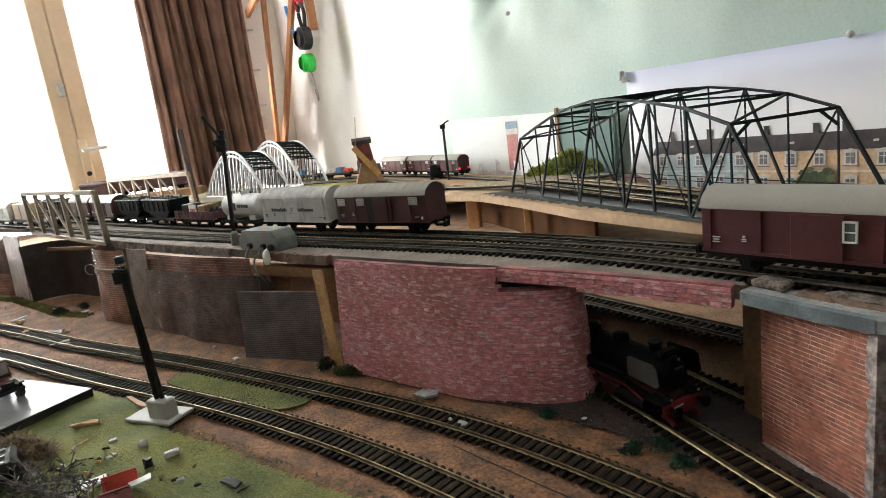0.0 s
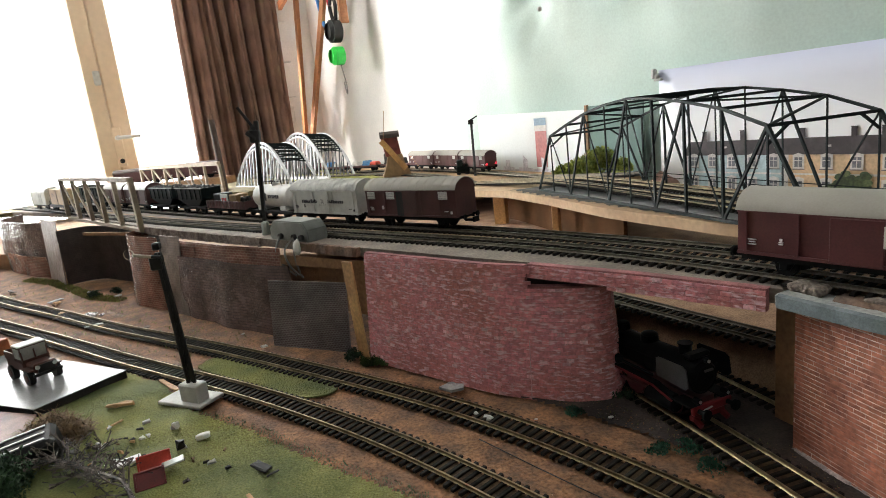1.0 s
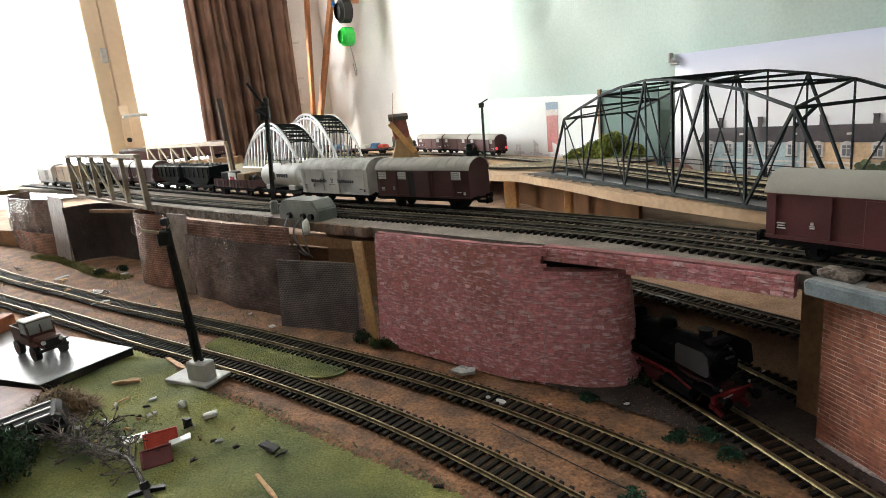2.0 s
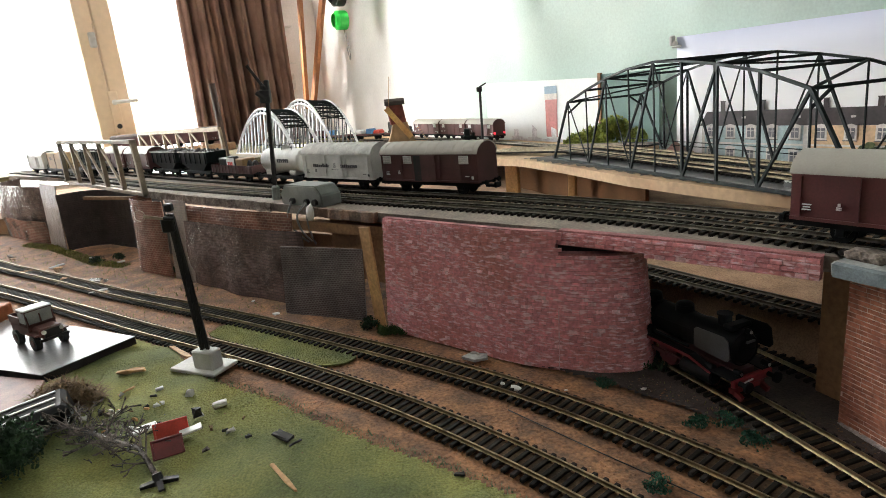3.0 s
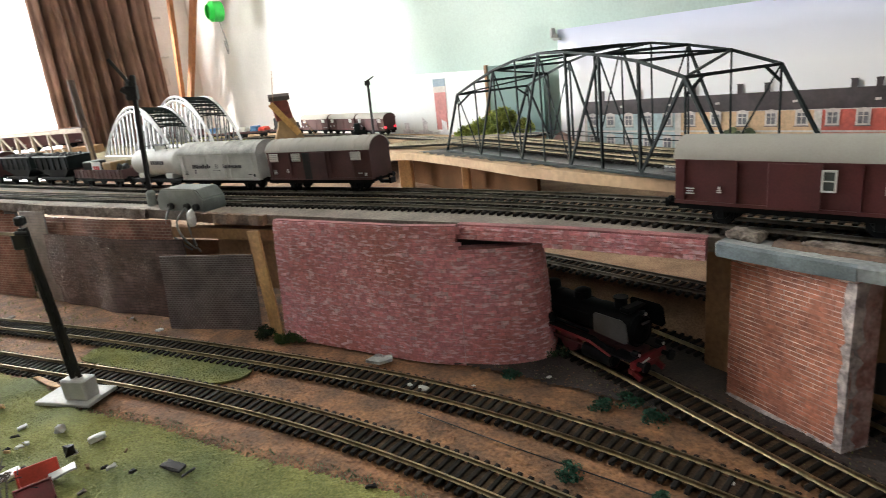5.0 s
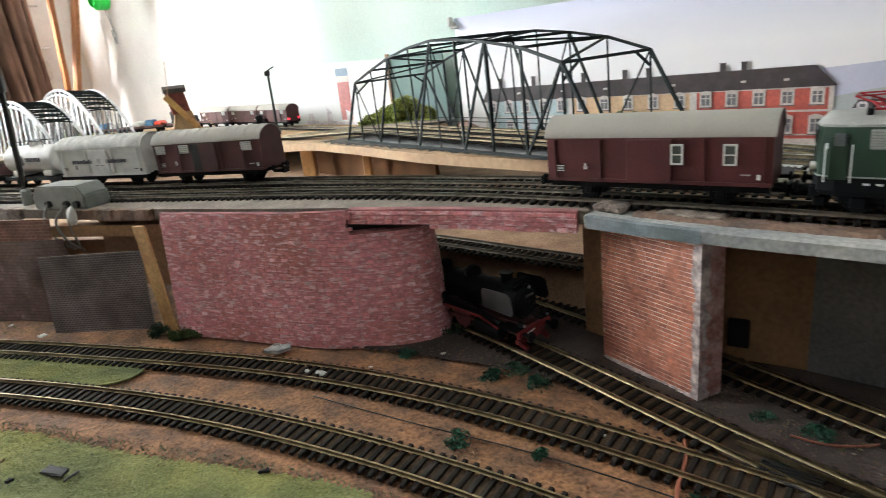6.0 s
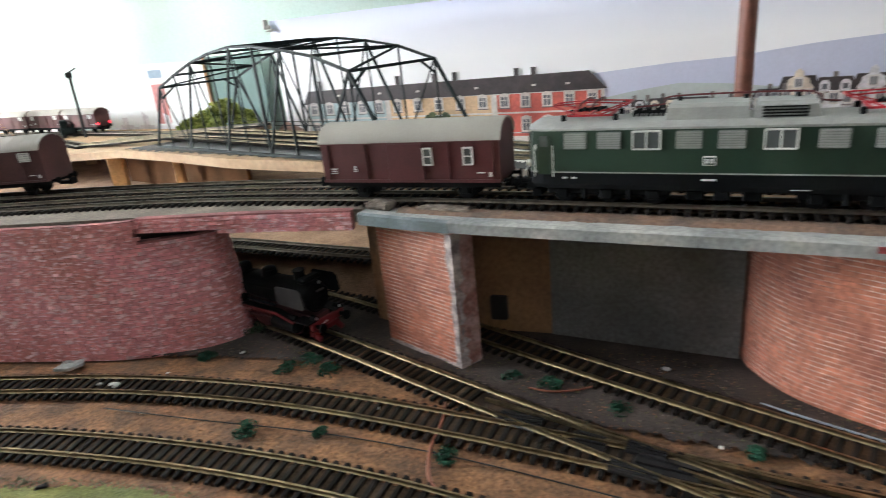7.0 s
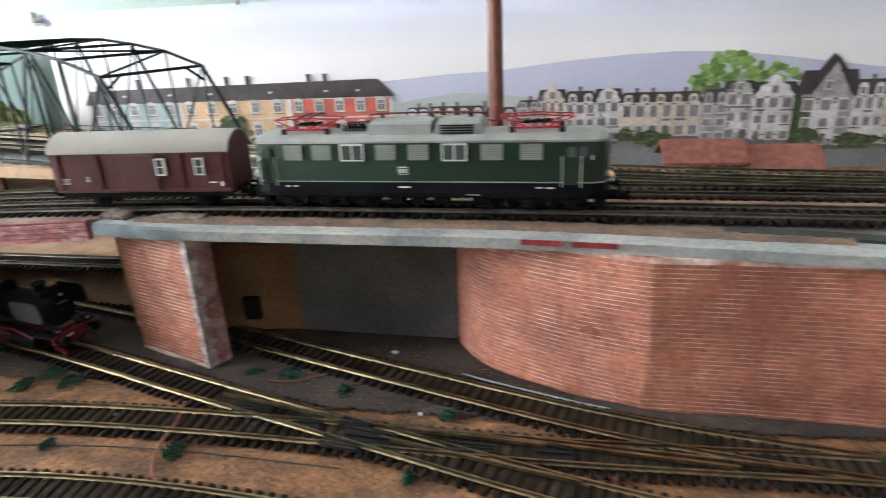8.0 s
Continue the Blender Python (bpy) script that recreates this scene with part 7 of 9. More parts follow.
def window_print(s, z, w, h, lift):
    paint("window_surround", [(s - w * 0.72, z - h * 0.62), (s + w * 0.72, z - h * 0.62), (s + w * 0.72, z + h * 0.66), (s - w * 0.72, z + h * 0.66)], P_STONE, POSTER, lift)
    for k in (-1, 1):
        paint("window_pane", [(s + k * w * 0.27 - w * 0.21, z - h * 0.46), (s + k * w * 0.27 + w * 0.21, z - h * 0.46), (s + k * w * 0.27 + w * 0.21, z + h * 0.46), (s + k * w * 0.27 - w * 0.21, z + h * 0.46)], P_PANE, POSTER, lift + 1)


for s0, s1, m in ((0.05, 0.212, P_TEAL), (0.212, 0.397, P_ORANGE), (0.397, 0.561, P_RED)):
    paint("facade", [(s0, 0.030), (s1, 0.030), (s1, 0.107), (s0, 0.107)], m, POSTER, 4)
    for z, h in ((0.0765, 0.0026), (0.1055, 0.003), (0.0375, 0.008), (0.0465, 0.0018)):
        paint("cornice", [(s0, z - h / 2), (s1, z - h / 2), (s1, z + h / 2), (s0, z + h / 2)], P_STONE, POSTER, 5)
    for s in (s0 + 0.002, s1 - 0.002):
        paint("quoin", [(s - 0.0025, 0.040), (s + 0.0025, 0.040), (s + 0.0025, 0.105), (s - 0.0025, 0.105)], P_STONE, POSTER, 6)
    n = 5
    for i in range(n):
        sc = s0 + (s1 - s0) * (i + 0.5) / n
        for z, h in ((0.0935, 0.0150), (0.0585, 0.0175)):
            window_print(sc, z, 0.0108, h, 7)
            paint("pediment", [(sc - 0.0092, z + h * 0.66), (sc + 0.0092, z + h * 0.66), (sc, z + h * 0.66 + 0.0028)], P_STONE, POSTER, 8)
            paint("sill_shadow", [(sc - 0.0088, z - h * 0.62 - 0.0014), (sc + 0.0088, z - h * 0.62 - 0.0014), (sc + 0.0088, z - h * 0.62), (sc - 0.0088, z - h * 0.62)], P_SHADE, POSTER, 8)
            paint("glazing_bar", [(sc - 0.0048, z + h * 0.12), (sc + 0.0048, z + h * 0.12), (sc + 0.0048, z + h * 0.19), (sc - 0.0048, z + h * 0.19)], P_STONE, POSTER, 9)
paint("long_roof", [(0.046, 0.103), (0.058, 0.125), (0.53, 0.1315), (0.541, 0.1315), (0.565, 0.106)], P_ROOF, POSTER, 7, "dark printed slate roof")
for s in (0.085, 0.148, 0.235, 0.30, 0.335, 0.434, 0.460):
    paint("chimney_stack", [(s - 0.0035, 0.122), (s + 0.0035, 0.122), (s + 0.0035, 0.139), (s + 0.0045, 0.141), (s - 0.0045, 0.141), (s - 0.0035, 0.139)], P_ROOF, POSTER, 6)
for s in (0.12, 0.2, 0.27, 0.37, 0.46, 0.51):
    paint("roof_light", [(s - 0.003, 0.114), (s + 0.003, 0.1145), (s + 0.003, 0.1175), (s - 0.003, 0.117)], P_STONE, POSTER, 9)


def quad(name, s0, s1, z0, z1, m, lift):
    paint(name, [(s0, z0), (s1, z0), (s1, z1), (s0, z1)], m, POSTER, lift)


HR = random.Random(31)


def house(s0, s1, z0, z1, roof_h, m, gable=False, cols=4, rows_=3):
    quad("facade", s0, s1, z0, z1, m, 4)
    mid, w = (s0 + s1) / 2, s1 - s0
    quad("plinth", s0, s1, z0, z0 + 0.007, P_SHADE, 5)
    quad("eave_shadow", s0, s1, z1 - 0.0035, z1 - 0.0012, P_SHADE, 5)
    if gable:
        st = [(s0, z1), (s1, z1), (s1 - w * 0.14, z1 + roof_h * 0.25), (s1 - w * 0.16, z1 + roof_h * 0.45), (mid + w * 0.16, z1 + roof_h * 0.6), (mid + w * 0.12, z1 + roof_h * 0.85), (mid, z1 + roof_h)]
        paint("gable", st + [(2 * mid - p, q) for p, q in st[2:-1][::-1]], m, POSTER, 4.4)
        paint("roof_behind", [(s0 - w * 0.12, z1), (s1 + w * 0.12, z1), (s1, z1 + roof_h * 0.62), (s0, z1 + roof_h * 0.62)], P_ROOF, POSTER, 4.2)
        window_print(mid, z1 + roof_h * 0.28, 0.007, 0.010, 6)
        # bay window
        quad("bay_shadow", mid - w * 0.30, mid + w * 0.24, z0 + 0.012, z1 - 0.010, P_SHADE, 5.2)
        quad("bay", mid - w * 0.25, mid + w * 0.24, z0 + 0.014, z1 - 0.009, P_WHITE if m is P_GREY else m, 5.4)
    else:
        paint("house_roof", [(s0 - 0.002, z1), (s1 + 0.002, z1), (s1 - 0.004, z1 + roof_h), (s0 + 0.004, z1 + roof_h)], P_ROOF, POSTER, 5)
        for k in range(max(2, cols - 1)):
            sc = s0 + w * (k + 0.5) / max(2, cols - 1)
            paint("dormer", [(sc - 0.0055, z1), (sc + 0.0055, z1), (sc + 0.0055, z1 + roof_h * 0.55), (sc + 0.003, z1 + roof_h * 0.78), (sc - 0.003, z1 + roof_h * 0.78), (sc - 0.0055, z1 + roof_h * 0.55)], m, POSTER, 6)
            quad("dormer_pane", sc - 0.0028, sc + 0.0028, z1 + 0.0015, z1 + roof_h * 0.5, P_PANE, 7)
            if HR.random() < 0.5:
                quad("chimney_stack", sc + 0.008, sc + 0.013, z1 + roof_h * 0.7, z1 + roof_h + 0.006, P_SHADE, 4.6)
    for i in range(cols):
        for r in range(rows_):
            h = (z1 - z0) / rows_ * (0.62 if r == rows_ - 1 else 0.5)
            s, z = s0 + w * (i + 0.5) / cols, z0 + (z1 - z0) * (r + 0.55) / rows_
            ww = min(0.0095, w / cols * 0.52) * HR.uniform(0.85, 1.1)
            window_print(s, z, ww, h, 6)
            if HR.random() < 0.45:
                quad("sill_shadow", s - ww * 0.85, s + ww * 0.85, z - h * 0.80, z - h * 0.63, P_SHADE, 7)
            if r == 0 and HR.random() < 0.3:
                paint("doorway", blob(s, z - h * 0.2, ww * 0.6, h * 0.75, i), P_PANE, POSTER, 8.4)


house(0.583, 0.617, 0.028, 0.078, 0.010, P_WHITE, cols=2)
house(0.618, 0.70, 0.026, 0.076, 0.013, P_BEIGE, cols=5)
house(0.70, 0.748, 0.026, 0.072, 0.014, P_GREY, cols=3)
house(0.748, 0.780, 0.028, 0.085, 0.010, P_GREY, cols=2)
house(0.780, 0.815, 0.03, 0.094, 0.024, P_BEIGE, True, 3)
house(0.815, 0.858, 0.03, 0.090, 0.016, P_WHITE, cols=3)
house(0.858, 0.892, 0.03, 0.092, 0.026, P_WHITE, True, 2)
house(0.892, 1.000, 0.034, 0.088, 0.014, P_BEIGE, cols=6, rows_=2)
house(1.000, 1.035, 0.03, 0.086, 0.018, P_GREY, cols=2)
house(1.030, 1.066, 0.03, 0.100, 0.022, P_GREY, True, 2)
house(1.066, 1.118, 0.028, 0.094, 0.028, P_WHITE, True, 3)
house(1.125, 1.19, 0.02, 0.090, 0.056, P_GREY, True, 3)
house(1.19, 1.23, 0.02, 0.092, 0.020, P_WHITE, cols=3)
house(1.23, 1.30, 0.02, 0.098, 0.045, P_BEIGE, True, 4)
house(1.30, 1.45, 0.02, 0.090, 0.016, P_WHITE, cols=6)
house(1.45, 1.62, 0.02, 0.095, 0.016, P_GREY, cols=6)
paint("timber_gable", [(1.120, 0.094), (1.158, 0.146), (1.166, 0.140), (1.138, 0.094)], P_ROOF, POSTER, 6)
paint("timber_gable", [(1.166, 0.140), (1.158, 0.146), (1.196, 0.100), (1.186, 0.094)], P_ROOF, POSTER, 6)
paint("dark_house", [(1.118, 0.02), (1.142, 0.02), (1.142, 0.09), (1.118, 0.09)], P_BUSH, POSTER, 5)
P_TREE2 = print_mat("printed_tree_light", (0.33, 0.46, 0.17), (0.22, 0.36, 0.10), 160, 0.4)
P_TREE3 = print_mat("printed_tree_shade", (0.11, 0.20, 0.05), (0.07, 0.13, 0.04), 160, 0.4)
for i in range(110):
    u, r = HR.random() * 6.283, HR.random() ** 0.5
    c = ((1.035, 0.122, 0.040, 0.030), (1.095, 0.116, 0.026, 0.018), (1.0, 0.112, 0.018, 0.014))[0 if i % 5 < 3 else i % 5 - 2]
    s, z = c[0] + c[2] * r * math.cos(u), c[1] + c[3] * r * math.sin(u)
    m = P_TREE3 if z < c[1] - c[3] * 0.25 and HR.random() < 0.6 else HR.choice((P_TREE, P_TREE2))
    paint("tree_crown", blob(s, z, HR.uniform(0.004, 0.009), HR.uniform(0.003, 0.007), i * 3.1, 11), m, POSTER, 3.1 + i * 0.008)
P_BUSH2 = print_mat("printed_bush_light", (0.17, 0.20, 0.09), (0.10, 0.13, 0.06), 160, 0.5)
for i, (s, z, r, rz) in enumerate(((0.298, 0.052, 0.036, 0.030), (0.575, 0.045, 0.016, 0.030), (0.90, 0.042, 0.016, 0.010), (0.935, 0.038, 0.03, 0.012), (1.14, 0.04, 0.02, 0.012), (1.20, 0.032, 0.03, 0.012), (0.70, 0.032, 0.02, 0.009), (1.27, 0.035, 0.03, 0.012))):
    paint("bush", blob(s, z, r * 0.75, rz * 0.8, 20 + i * 2.7), P_BUSH, POSTER, 9 + i * 0.02)
    for k in range(26):
        u, d = HR.random() * 6.283, HR.random() ** 0.5
        paint("bush", blob(s + r * d * math.cos(u), z + rz * d * math.sin(u), r * 0.17, rz * 0.15, k + i, 9), HR.choice((P_BUSH, P_BUSH2)), POSTER, 9.3 + k * 0.012)
paint("red_roof_corner", [(-0.03, 0.03), (0.06, 0.03), (0.035, 0.062), (0.0, 0.078), (-0.02, 0.06)], print_mat("printed_pink_roof", (0.50, 0.32, 0.27)), POSTER, 9)

PALE = thing("harbour_poster", pose(0, 0, 0), "faded harbour backdrop poster, paled by painted glare, with a red and white tower", "poster")
# faded print, made paler still to carry sun glare
P_PALE = print_mat("faded_glare_print", (0.90, 0.93, 0.93), (0.84, 0.88, 0.88), 10, 0.04)
paint("faded_sheet", [(-0.515, 0.02), (-0.165, 0.02), (-0.165, 0.192), (-0.515, 0.200)], P_PALE, PALE, 0)
paint("tower", [(-0.316, 0.080), (-0.283, 0.080), (-0.280, 0.168), (-0.315, 0.168)], print_mat("faded_red", (0.55, 0.20, 0.19)), PALE, 2, "faded red tower")
paint("tower_top", [(-0.316, 0.168), (-0.280, 0.168), (-0.280, 0.183), (-0.316, 0.183)], print_mat("faded_blue", (0.22, 0.32, 0.42)), PALE, 2)
paint("tower_band", [(-0.316, 0.156), (-0.280, 0.156), (-0.280, 0.168), (-0.316, 0.168)], P_STONE, PALE, 3)
paint("ship_hull", [(-0.44, 0.03), (-0.20, 0.03), (-0.20, 0.062), (-0.25, 0.075), (-0.43, 0.080)], P_WHITE, PALE, 1)
for i in range(6):
    paint("ship_detail", [(-0.42 + i * 0.03, 0.075), (-0.405 + i * 0.03, 0.075), (-0.405 + i * 0.03, 0.095 + 0.008 * (i % 2)), (-0.42 + i * 0.03, 0.095 + 0.006 * (i % 3))], P_PALE if i % 2 else P_WHITE, PALE, 4)
bm = NB()
box(bm, 1.23 - 0.097, -0.004, 0.115, 0.130, 0.003, 0.165, RM)
part("teal_card", bm, mat("dull_teal_card", (0.16, 0.25, 0.23), 0.7, var=0.15, scale=10, bump=0.1), None, "dull teal card strip between two posters", category="card")
bm = NB()
box(bm, 1.23 - 0.163, -0.006, 0.11, 0.006, 0.006, 0.18, RM)
part("dark_batten", bm, DARKBOARD, None, "dark upright batten on the wall", category="batten")
bm = NB()
for s, z in ((0.0, 0.235), (0.34, 0.247), (0.585, 0.243), (0.40, 0.25), (-0.27, 0.395), (0.95, 0.245)):
    ball(bm, room(1.23 + s, -0.008, z), 0.005, 2, (1, 1, 1))
part("push_pins", bm, OFFWHITE, None, "pale push pins holding the posters", 60, category="pin", kind="stuff")
bm = NB()
box(bm, 1.226, -0.009, 0.240, 0.007, 0.010, 0.016, RM, bev=0.002)
box(bm, 1.234, -0.009, 0.230, 0.016, 0.008, 0.004, RM, bev=0.002)
part("poster_clip", bm, LIGHTGREY, None, "grey clip at the poster corner", category="clip")

# brown chimney pole, red-roofed shed
bm = NB()
rod(bm, room(1.962, -0.18, -0.005), room(1.962, -0.18, 0.42), 0.0088, 24, 0.0080)
part("chimney", bm, mat("brown_tube", (0.20, 0.075, 0.05), 0.5, var=0.2, bump=0.1), None, "tall round brown factory chimney behind the tracks", 40, category="chimney")
SHED = thing("shed", RM @ pose(2.218, -0.235, -0.001), "low wooden goods shed with a red roof", "shed")
P_SHED = mat("red_roof_tiles", (0.26, 0.085, 0.06), 0.7, var=0.3, scale=120, bump=0.4)
TANBOARD = mat("tan_boards", (0.42, 0.23, 0.11), 0.7, var=0.3, bump=0.2)
for x0, x1, e, r in ((-0.070, 0.004, 0.0665, 0.080), (0.005, 0.074, 0.0576, 0.074)):
    bm = NB()
    prism(bm, [(-0.0225, 0.0), (0.0225, 0.0), (0.0225, e - 0.002), (0.0, r - 0.004), (-0.0225, e - 0.002)], x0, x1, along)
    part("wall", bm, TANBOARD, SHED)
    for s in (-1, 1):
        bm = NB()
        k = (r - e) / 0.0225
        lo = e - k * (0.008 if x0 < 0 else 0.016)
        y = 0.0305 if x0 < 0 else 0.0385
        prism(bm, [(s * y, lo), (s * y, lo + 0.003), (0.0, r + 0.003), (0.0, r)], x0 - 0.008, x1 + (0.0 if x0 < 0 else 0.004), along)
        part("roof", bm, P_SHED, SHED, "dull red tiled roof")
bm = NB()
box(bm, -0.0712, -0.004, 0.052, 0.002, 0.010, 0.016)
part("door", bm, DARKBOARD, SHED, "brown gable door")
for x in (-0.050, -0.035, -0.020, -0.005):
    bm = NB()
    box(bm, x, -0.0230, 0.052, 0.011, 0.002, 0.016)
    part("window", bm, PANE, SHED)


# model bushes and trees
def leafy(name, c, r, rz, n, m, label, size=0.004, category="bush"):
    """A crown of many small leaf cards, gathered in clumps."""
    vs, fs = [], []
    clumps = [Vector((random.gauss(0, 0.45), random.gauss(0, 0.45), random.gauss(0, 0.4))) for _ in range(9)]
    for k in range(n):
        d = random.choice(clumps) + Vector((random.gauss(0, 0.28), random.gauss(0, 0.28), random.gauss(0, 0.28)))
        if d.length > 1.25:
            d *= 1.2 / d.length
        p = Vector((c[0] + d.x * r, c[1] + d.y * r, max(c[2] + d.z * rz, 0.001)))
        q = Euler((random.random() * 6, random.random() * 6, random.random() * 6)).to_matrix()
        s = size * random.uniform(0.6, 1.3)
        i = len(vs)
        vs += [tuple(p + q @ Vector(o)) for o in ((-s, -s * 0.5, 0), (s, -s * 0.4, 0.2 * s), (s * 0.7, s * 0.6, 0), (-s * 0.6, s * 0.5, 0.3 * s))]
        fs.append((i, i + 1, i + 2, i + 3))
    me = bpy.data.meshes.new(name)
    me.from_pydata(vs, [], fs)
    me.materials.append(m)
    return tagged(new(name, me), label, category)


YELLOWLEAF = mat("yellow_green_foliage", (0.34, 0.37, 0.06), 0.85, col2=(0.14, 0.19, 0.03), scale=120, var=0.5, bump=0.3)
for a, z, r in ((1.105, 0.088, 0.030), (1.15, 0.097, 0.034), (1.19, 0.084, 0.028), (1.062, 0.076, 0.024)):
    c = room(a, -0.07, z)
    leafy("bush", c, r * 0.8, r * 0.75, 1900, YELLOWLEAF, "yellow-green model shrub behind the truss bridge", 0.0030)

# windmill
MILL = thing("windmill", pose(-0.182, 1.585, 0.0735, 0, 0, 10) @ Matrix.Scale(0.86, 4), "brown model windmill with a dark cap", "windmill")
bm = NB()
loft(bm, [[(x * k, y * k, z) for x, y in ((-0.042, -0.036), (0.042, -0.036), (0.042, 0.036), (-0.042, 0.036))] for z, k in ((0.0, 1.0), (0.04, 0.62), (0.062, 0.5))])
part("base", bm, mat("tan_card", (0.30, 0.19, 0.10), 0.7, var=0.2, bump=0.1), MILL)
bm = NB()
box(bm, 0.004, 0, 0.088, 0.046, 0.040, 0.056, pose(0, 0, 0, 0, -8), bev=0.002)
part("mill_house", bm, mat("dull_red_boards", (0.19, 0.045, 0.04), 0.7, var=0.3, bump=0.2), MILL)
bm = NB()
prism(bm, [(-0.025, 0.0), (-0.022, 0.011), (-0.010, 0.018), (0.010, 0.018), (0.022, 0.011), (0.025, 0.0)], -0.028, 0.028, lambda p, q, h: (h - 0.010, p, q + 0.112))
part("cap", bm, mat("dark_shingle", (0.045, 0.032, 0.028), 0.6, bump=0.2), MILL, "dark rounded cap")
bm = NB()
bar(bm, (-0.036, -0.03, 0.106), (0.026, -0.044, 0.020), 0.0015, 0.016)
part("sail", bm, WOOD, MILL, "plain wooden sail board")
bm = NB()
rod(bm, (-0.03, -0.03, 0.10), (-0.018, -0.03, 0.19), 0.0009, 6)
part("sail_stock", bm, DARKBOARD, MILL)
for k in range(7):
    bm = NB()
    box(bm, 0.046 + k * 0.0045, -0.01, 0.050 - k * 0.007, 0.005, 0.014, 0.002)
    part("stair_step", bm, DARKBOARD, MILL)

# far semaphore and loader crane
FS = thing("far_signal", pose(0.018, 1.40, 0.0715), "slender dark model signal in the rear yard", "signal")
bm = NB()
rod(bm, (0, 0, 0), (0.002, 0, 0.118), 0.0028, 8)
part("mast", bm, BLACK, FS)
bm = NB()
box(bm, 0.001, 0, 0.118, 0.012, 0.008, 0.010, bev=0.001)
bar(bm, (0.0, 0, 0.122), (0.016, 0, 0.130), 0.001, 0.003)
part("signal_head", bm, BLACK, FS)
LC = thing("yard_crane", pose(-0.010, 1.455, 0.0715), "dark model loader beside the far train", "crane")
for x, z, w, h, m in ((0.0, 0.012, 0.030, 0.014, BLACKSTEEL), (-0.006, 0.026, 0.014, 0.016, BLACKSTEEL), (0.012, 0.021, 0.012, 0.008, BLACKSTEEL), (-0.010, 0.004, 0.010, 0.008, BLACK), (0.010, 0.004, 0.010, 0.008, BLACK)):
    bm = NB()
    box(bm, x, 0, z, w, 0.018, h, bev=0.002)
    part("machine_part", bm, m, LC)

# rear left board with parked coaches
bm = rim([tuple(room(-0.335, -1.45))[:2], (-1.35, 1.62), (-0.95, 1.72), (-0.55, 1.52), (-0.40, 1.60), (-0.70, 1.95), tuple(room(-0.335, -0.22))[:2]], 0.066, 0.078)
setting("rear_board", bm, mat("mossy_rear_ground", (0.19, 0.165, 0.075), 0.95, col2=(0.11, 0.085, 0.05), scale=30, fine=400, var=0.4, bump=0.7), "moss-coloured board in the rear left of the layout", "board")
bm = NB()
box(bm, -0.945, 1.885, 0.0885, 0.42, 0.05, 0.021, bev=0.001)
part("rear_ledge", bm, DARKBOARD, None, "brown board ledge carrying the parked coaches", category="ledge")
DARKROOF = mat("brown_coach_roof", (0.045, 0.024, 0.020), 0.6, var=0.2, bump=0.1)
for k in range(2):
    goods_van(pose(-1.025 + k * 0.175, 1.886, 0.1005), 0.160, OXIDE_DARK, DARKROOF, "dark brown parked coach standing before the window", "parked coaches", planks=8, wall_h=0.030, name="parked_coach")
for k in range(3):
    x, y = -1.49 + k * 0.12, 1.60 - k * 0.05
    bm = NB()
    box(bm, 0, 0, 0.011, 0.052, 0.022, 0.010, pose(x, y, 0.078, 0, 0, -36), bev=0.003)
    box(bm, -0.003, 0, 0.019, 0.028, 0.020, 0.008, pose(x, y, 0.078, 0, 0, -36), bev=0.003)
    part("model_car", bm, (BLACK, BLUE, MIDGREY)[k], None, "small dark model car on the rear board", category="car")
bm = NB()
rod(bm, (-0.612, 1.53, 0.078), (-0.618, 1.535, 0.262), 0.0075, 12)
part("upright_slat", bm, mat("grey_brown_slat", (0.075, 0.05, 0.042), 0.7, var=0.2, bump=0.2), None, "grey-brown slat standing behind the tan bridge", category="slat")

# ---- foreground meadow ----
YARD_SLAB = thing("loading_platform", pose(0, 0, 0), "glossy grey slab with a dark edge, used as a loading yard", "platform")
OUT = [(-0.60, 0.665), (-0.405, 0.597), (-0.325, 0.560), (-0.365, 0.488), (-0.60, 0.570)]
bm = NB()
prism(bm, OUT, 0.0095, 0.0105, flat)
bmesh.ops.bevel(bm, geom=bm.edges[:], offset=0.0003, segments=1, affect="EDGES")
part("top_sheet", bm, mat("glossy_grey_sheet", (0.30, 0.30, 0.31), 0.24, var=0.2, scale=25, bump=0.08), YARD_SLAB)
bm = NB()
prism(bm, [(p[0] - 0.0015, p[1] + 0.0015) for p in OUT], 0.002, 0.0094, flat)
part("core", bm, mat("dark_board_edge", (0.035, 0.03, 0.028), 0.85, var=0.3, bump=0.4), YARD_SLAB, "dark fibre edge")
bm = NB()
prism(bm, [(-0.52, 0.530), (-0.362, 0.4865), (-0.341, 0.440), (-0.50, 0.39)], 0.004, 0.0068, flat)
part("brick_plate", bm, mat("reddish_brown_card", (0.22, 0.10, 0.075), 0.6, var=0.3, scale=60, bump=0.4), None, "reddish brown card plate lying on the meadow", category="card")


# cab panes carry their reflection as a pale base colour
CABPANE = mat("cab_pane_glare", (0.36, 0.36, 0.34), 0.2, var=0.15, bump=0.0)


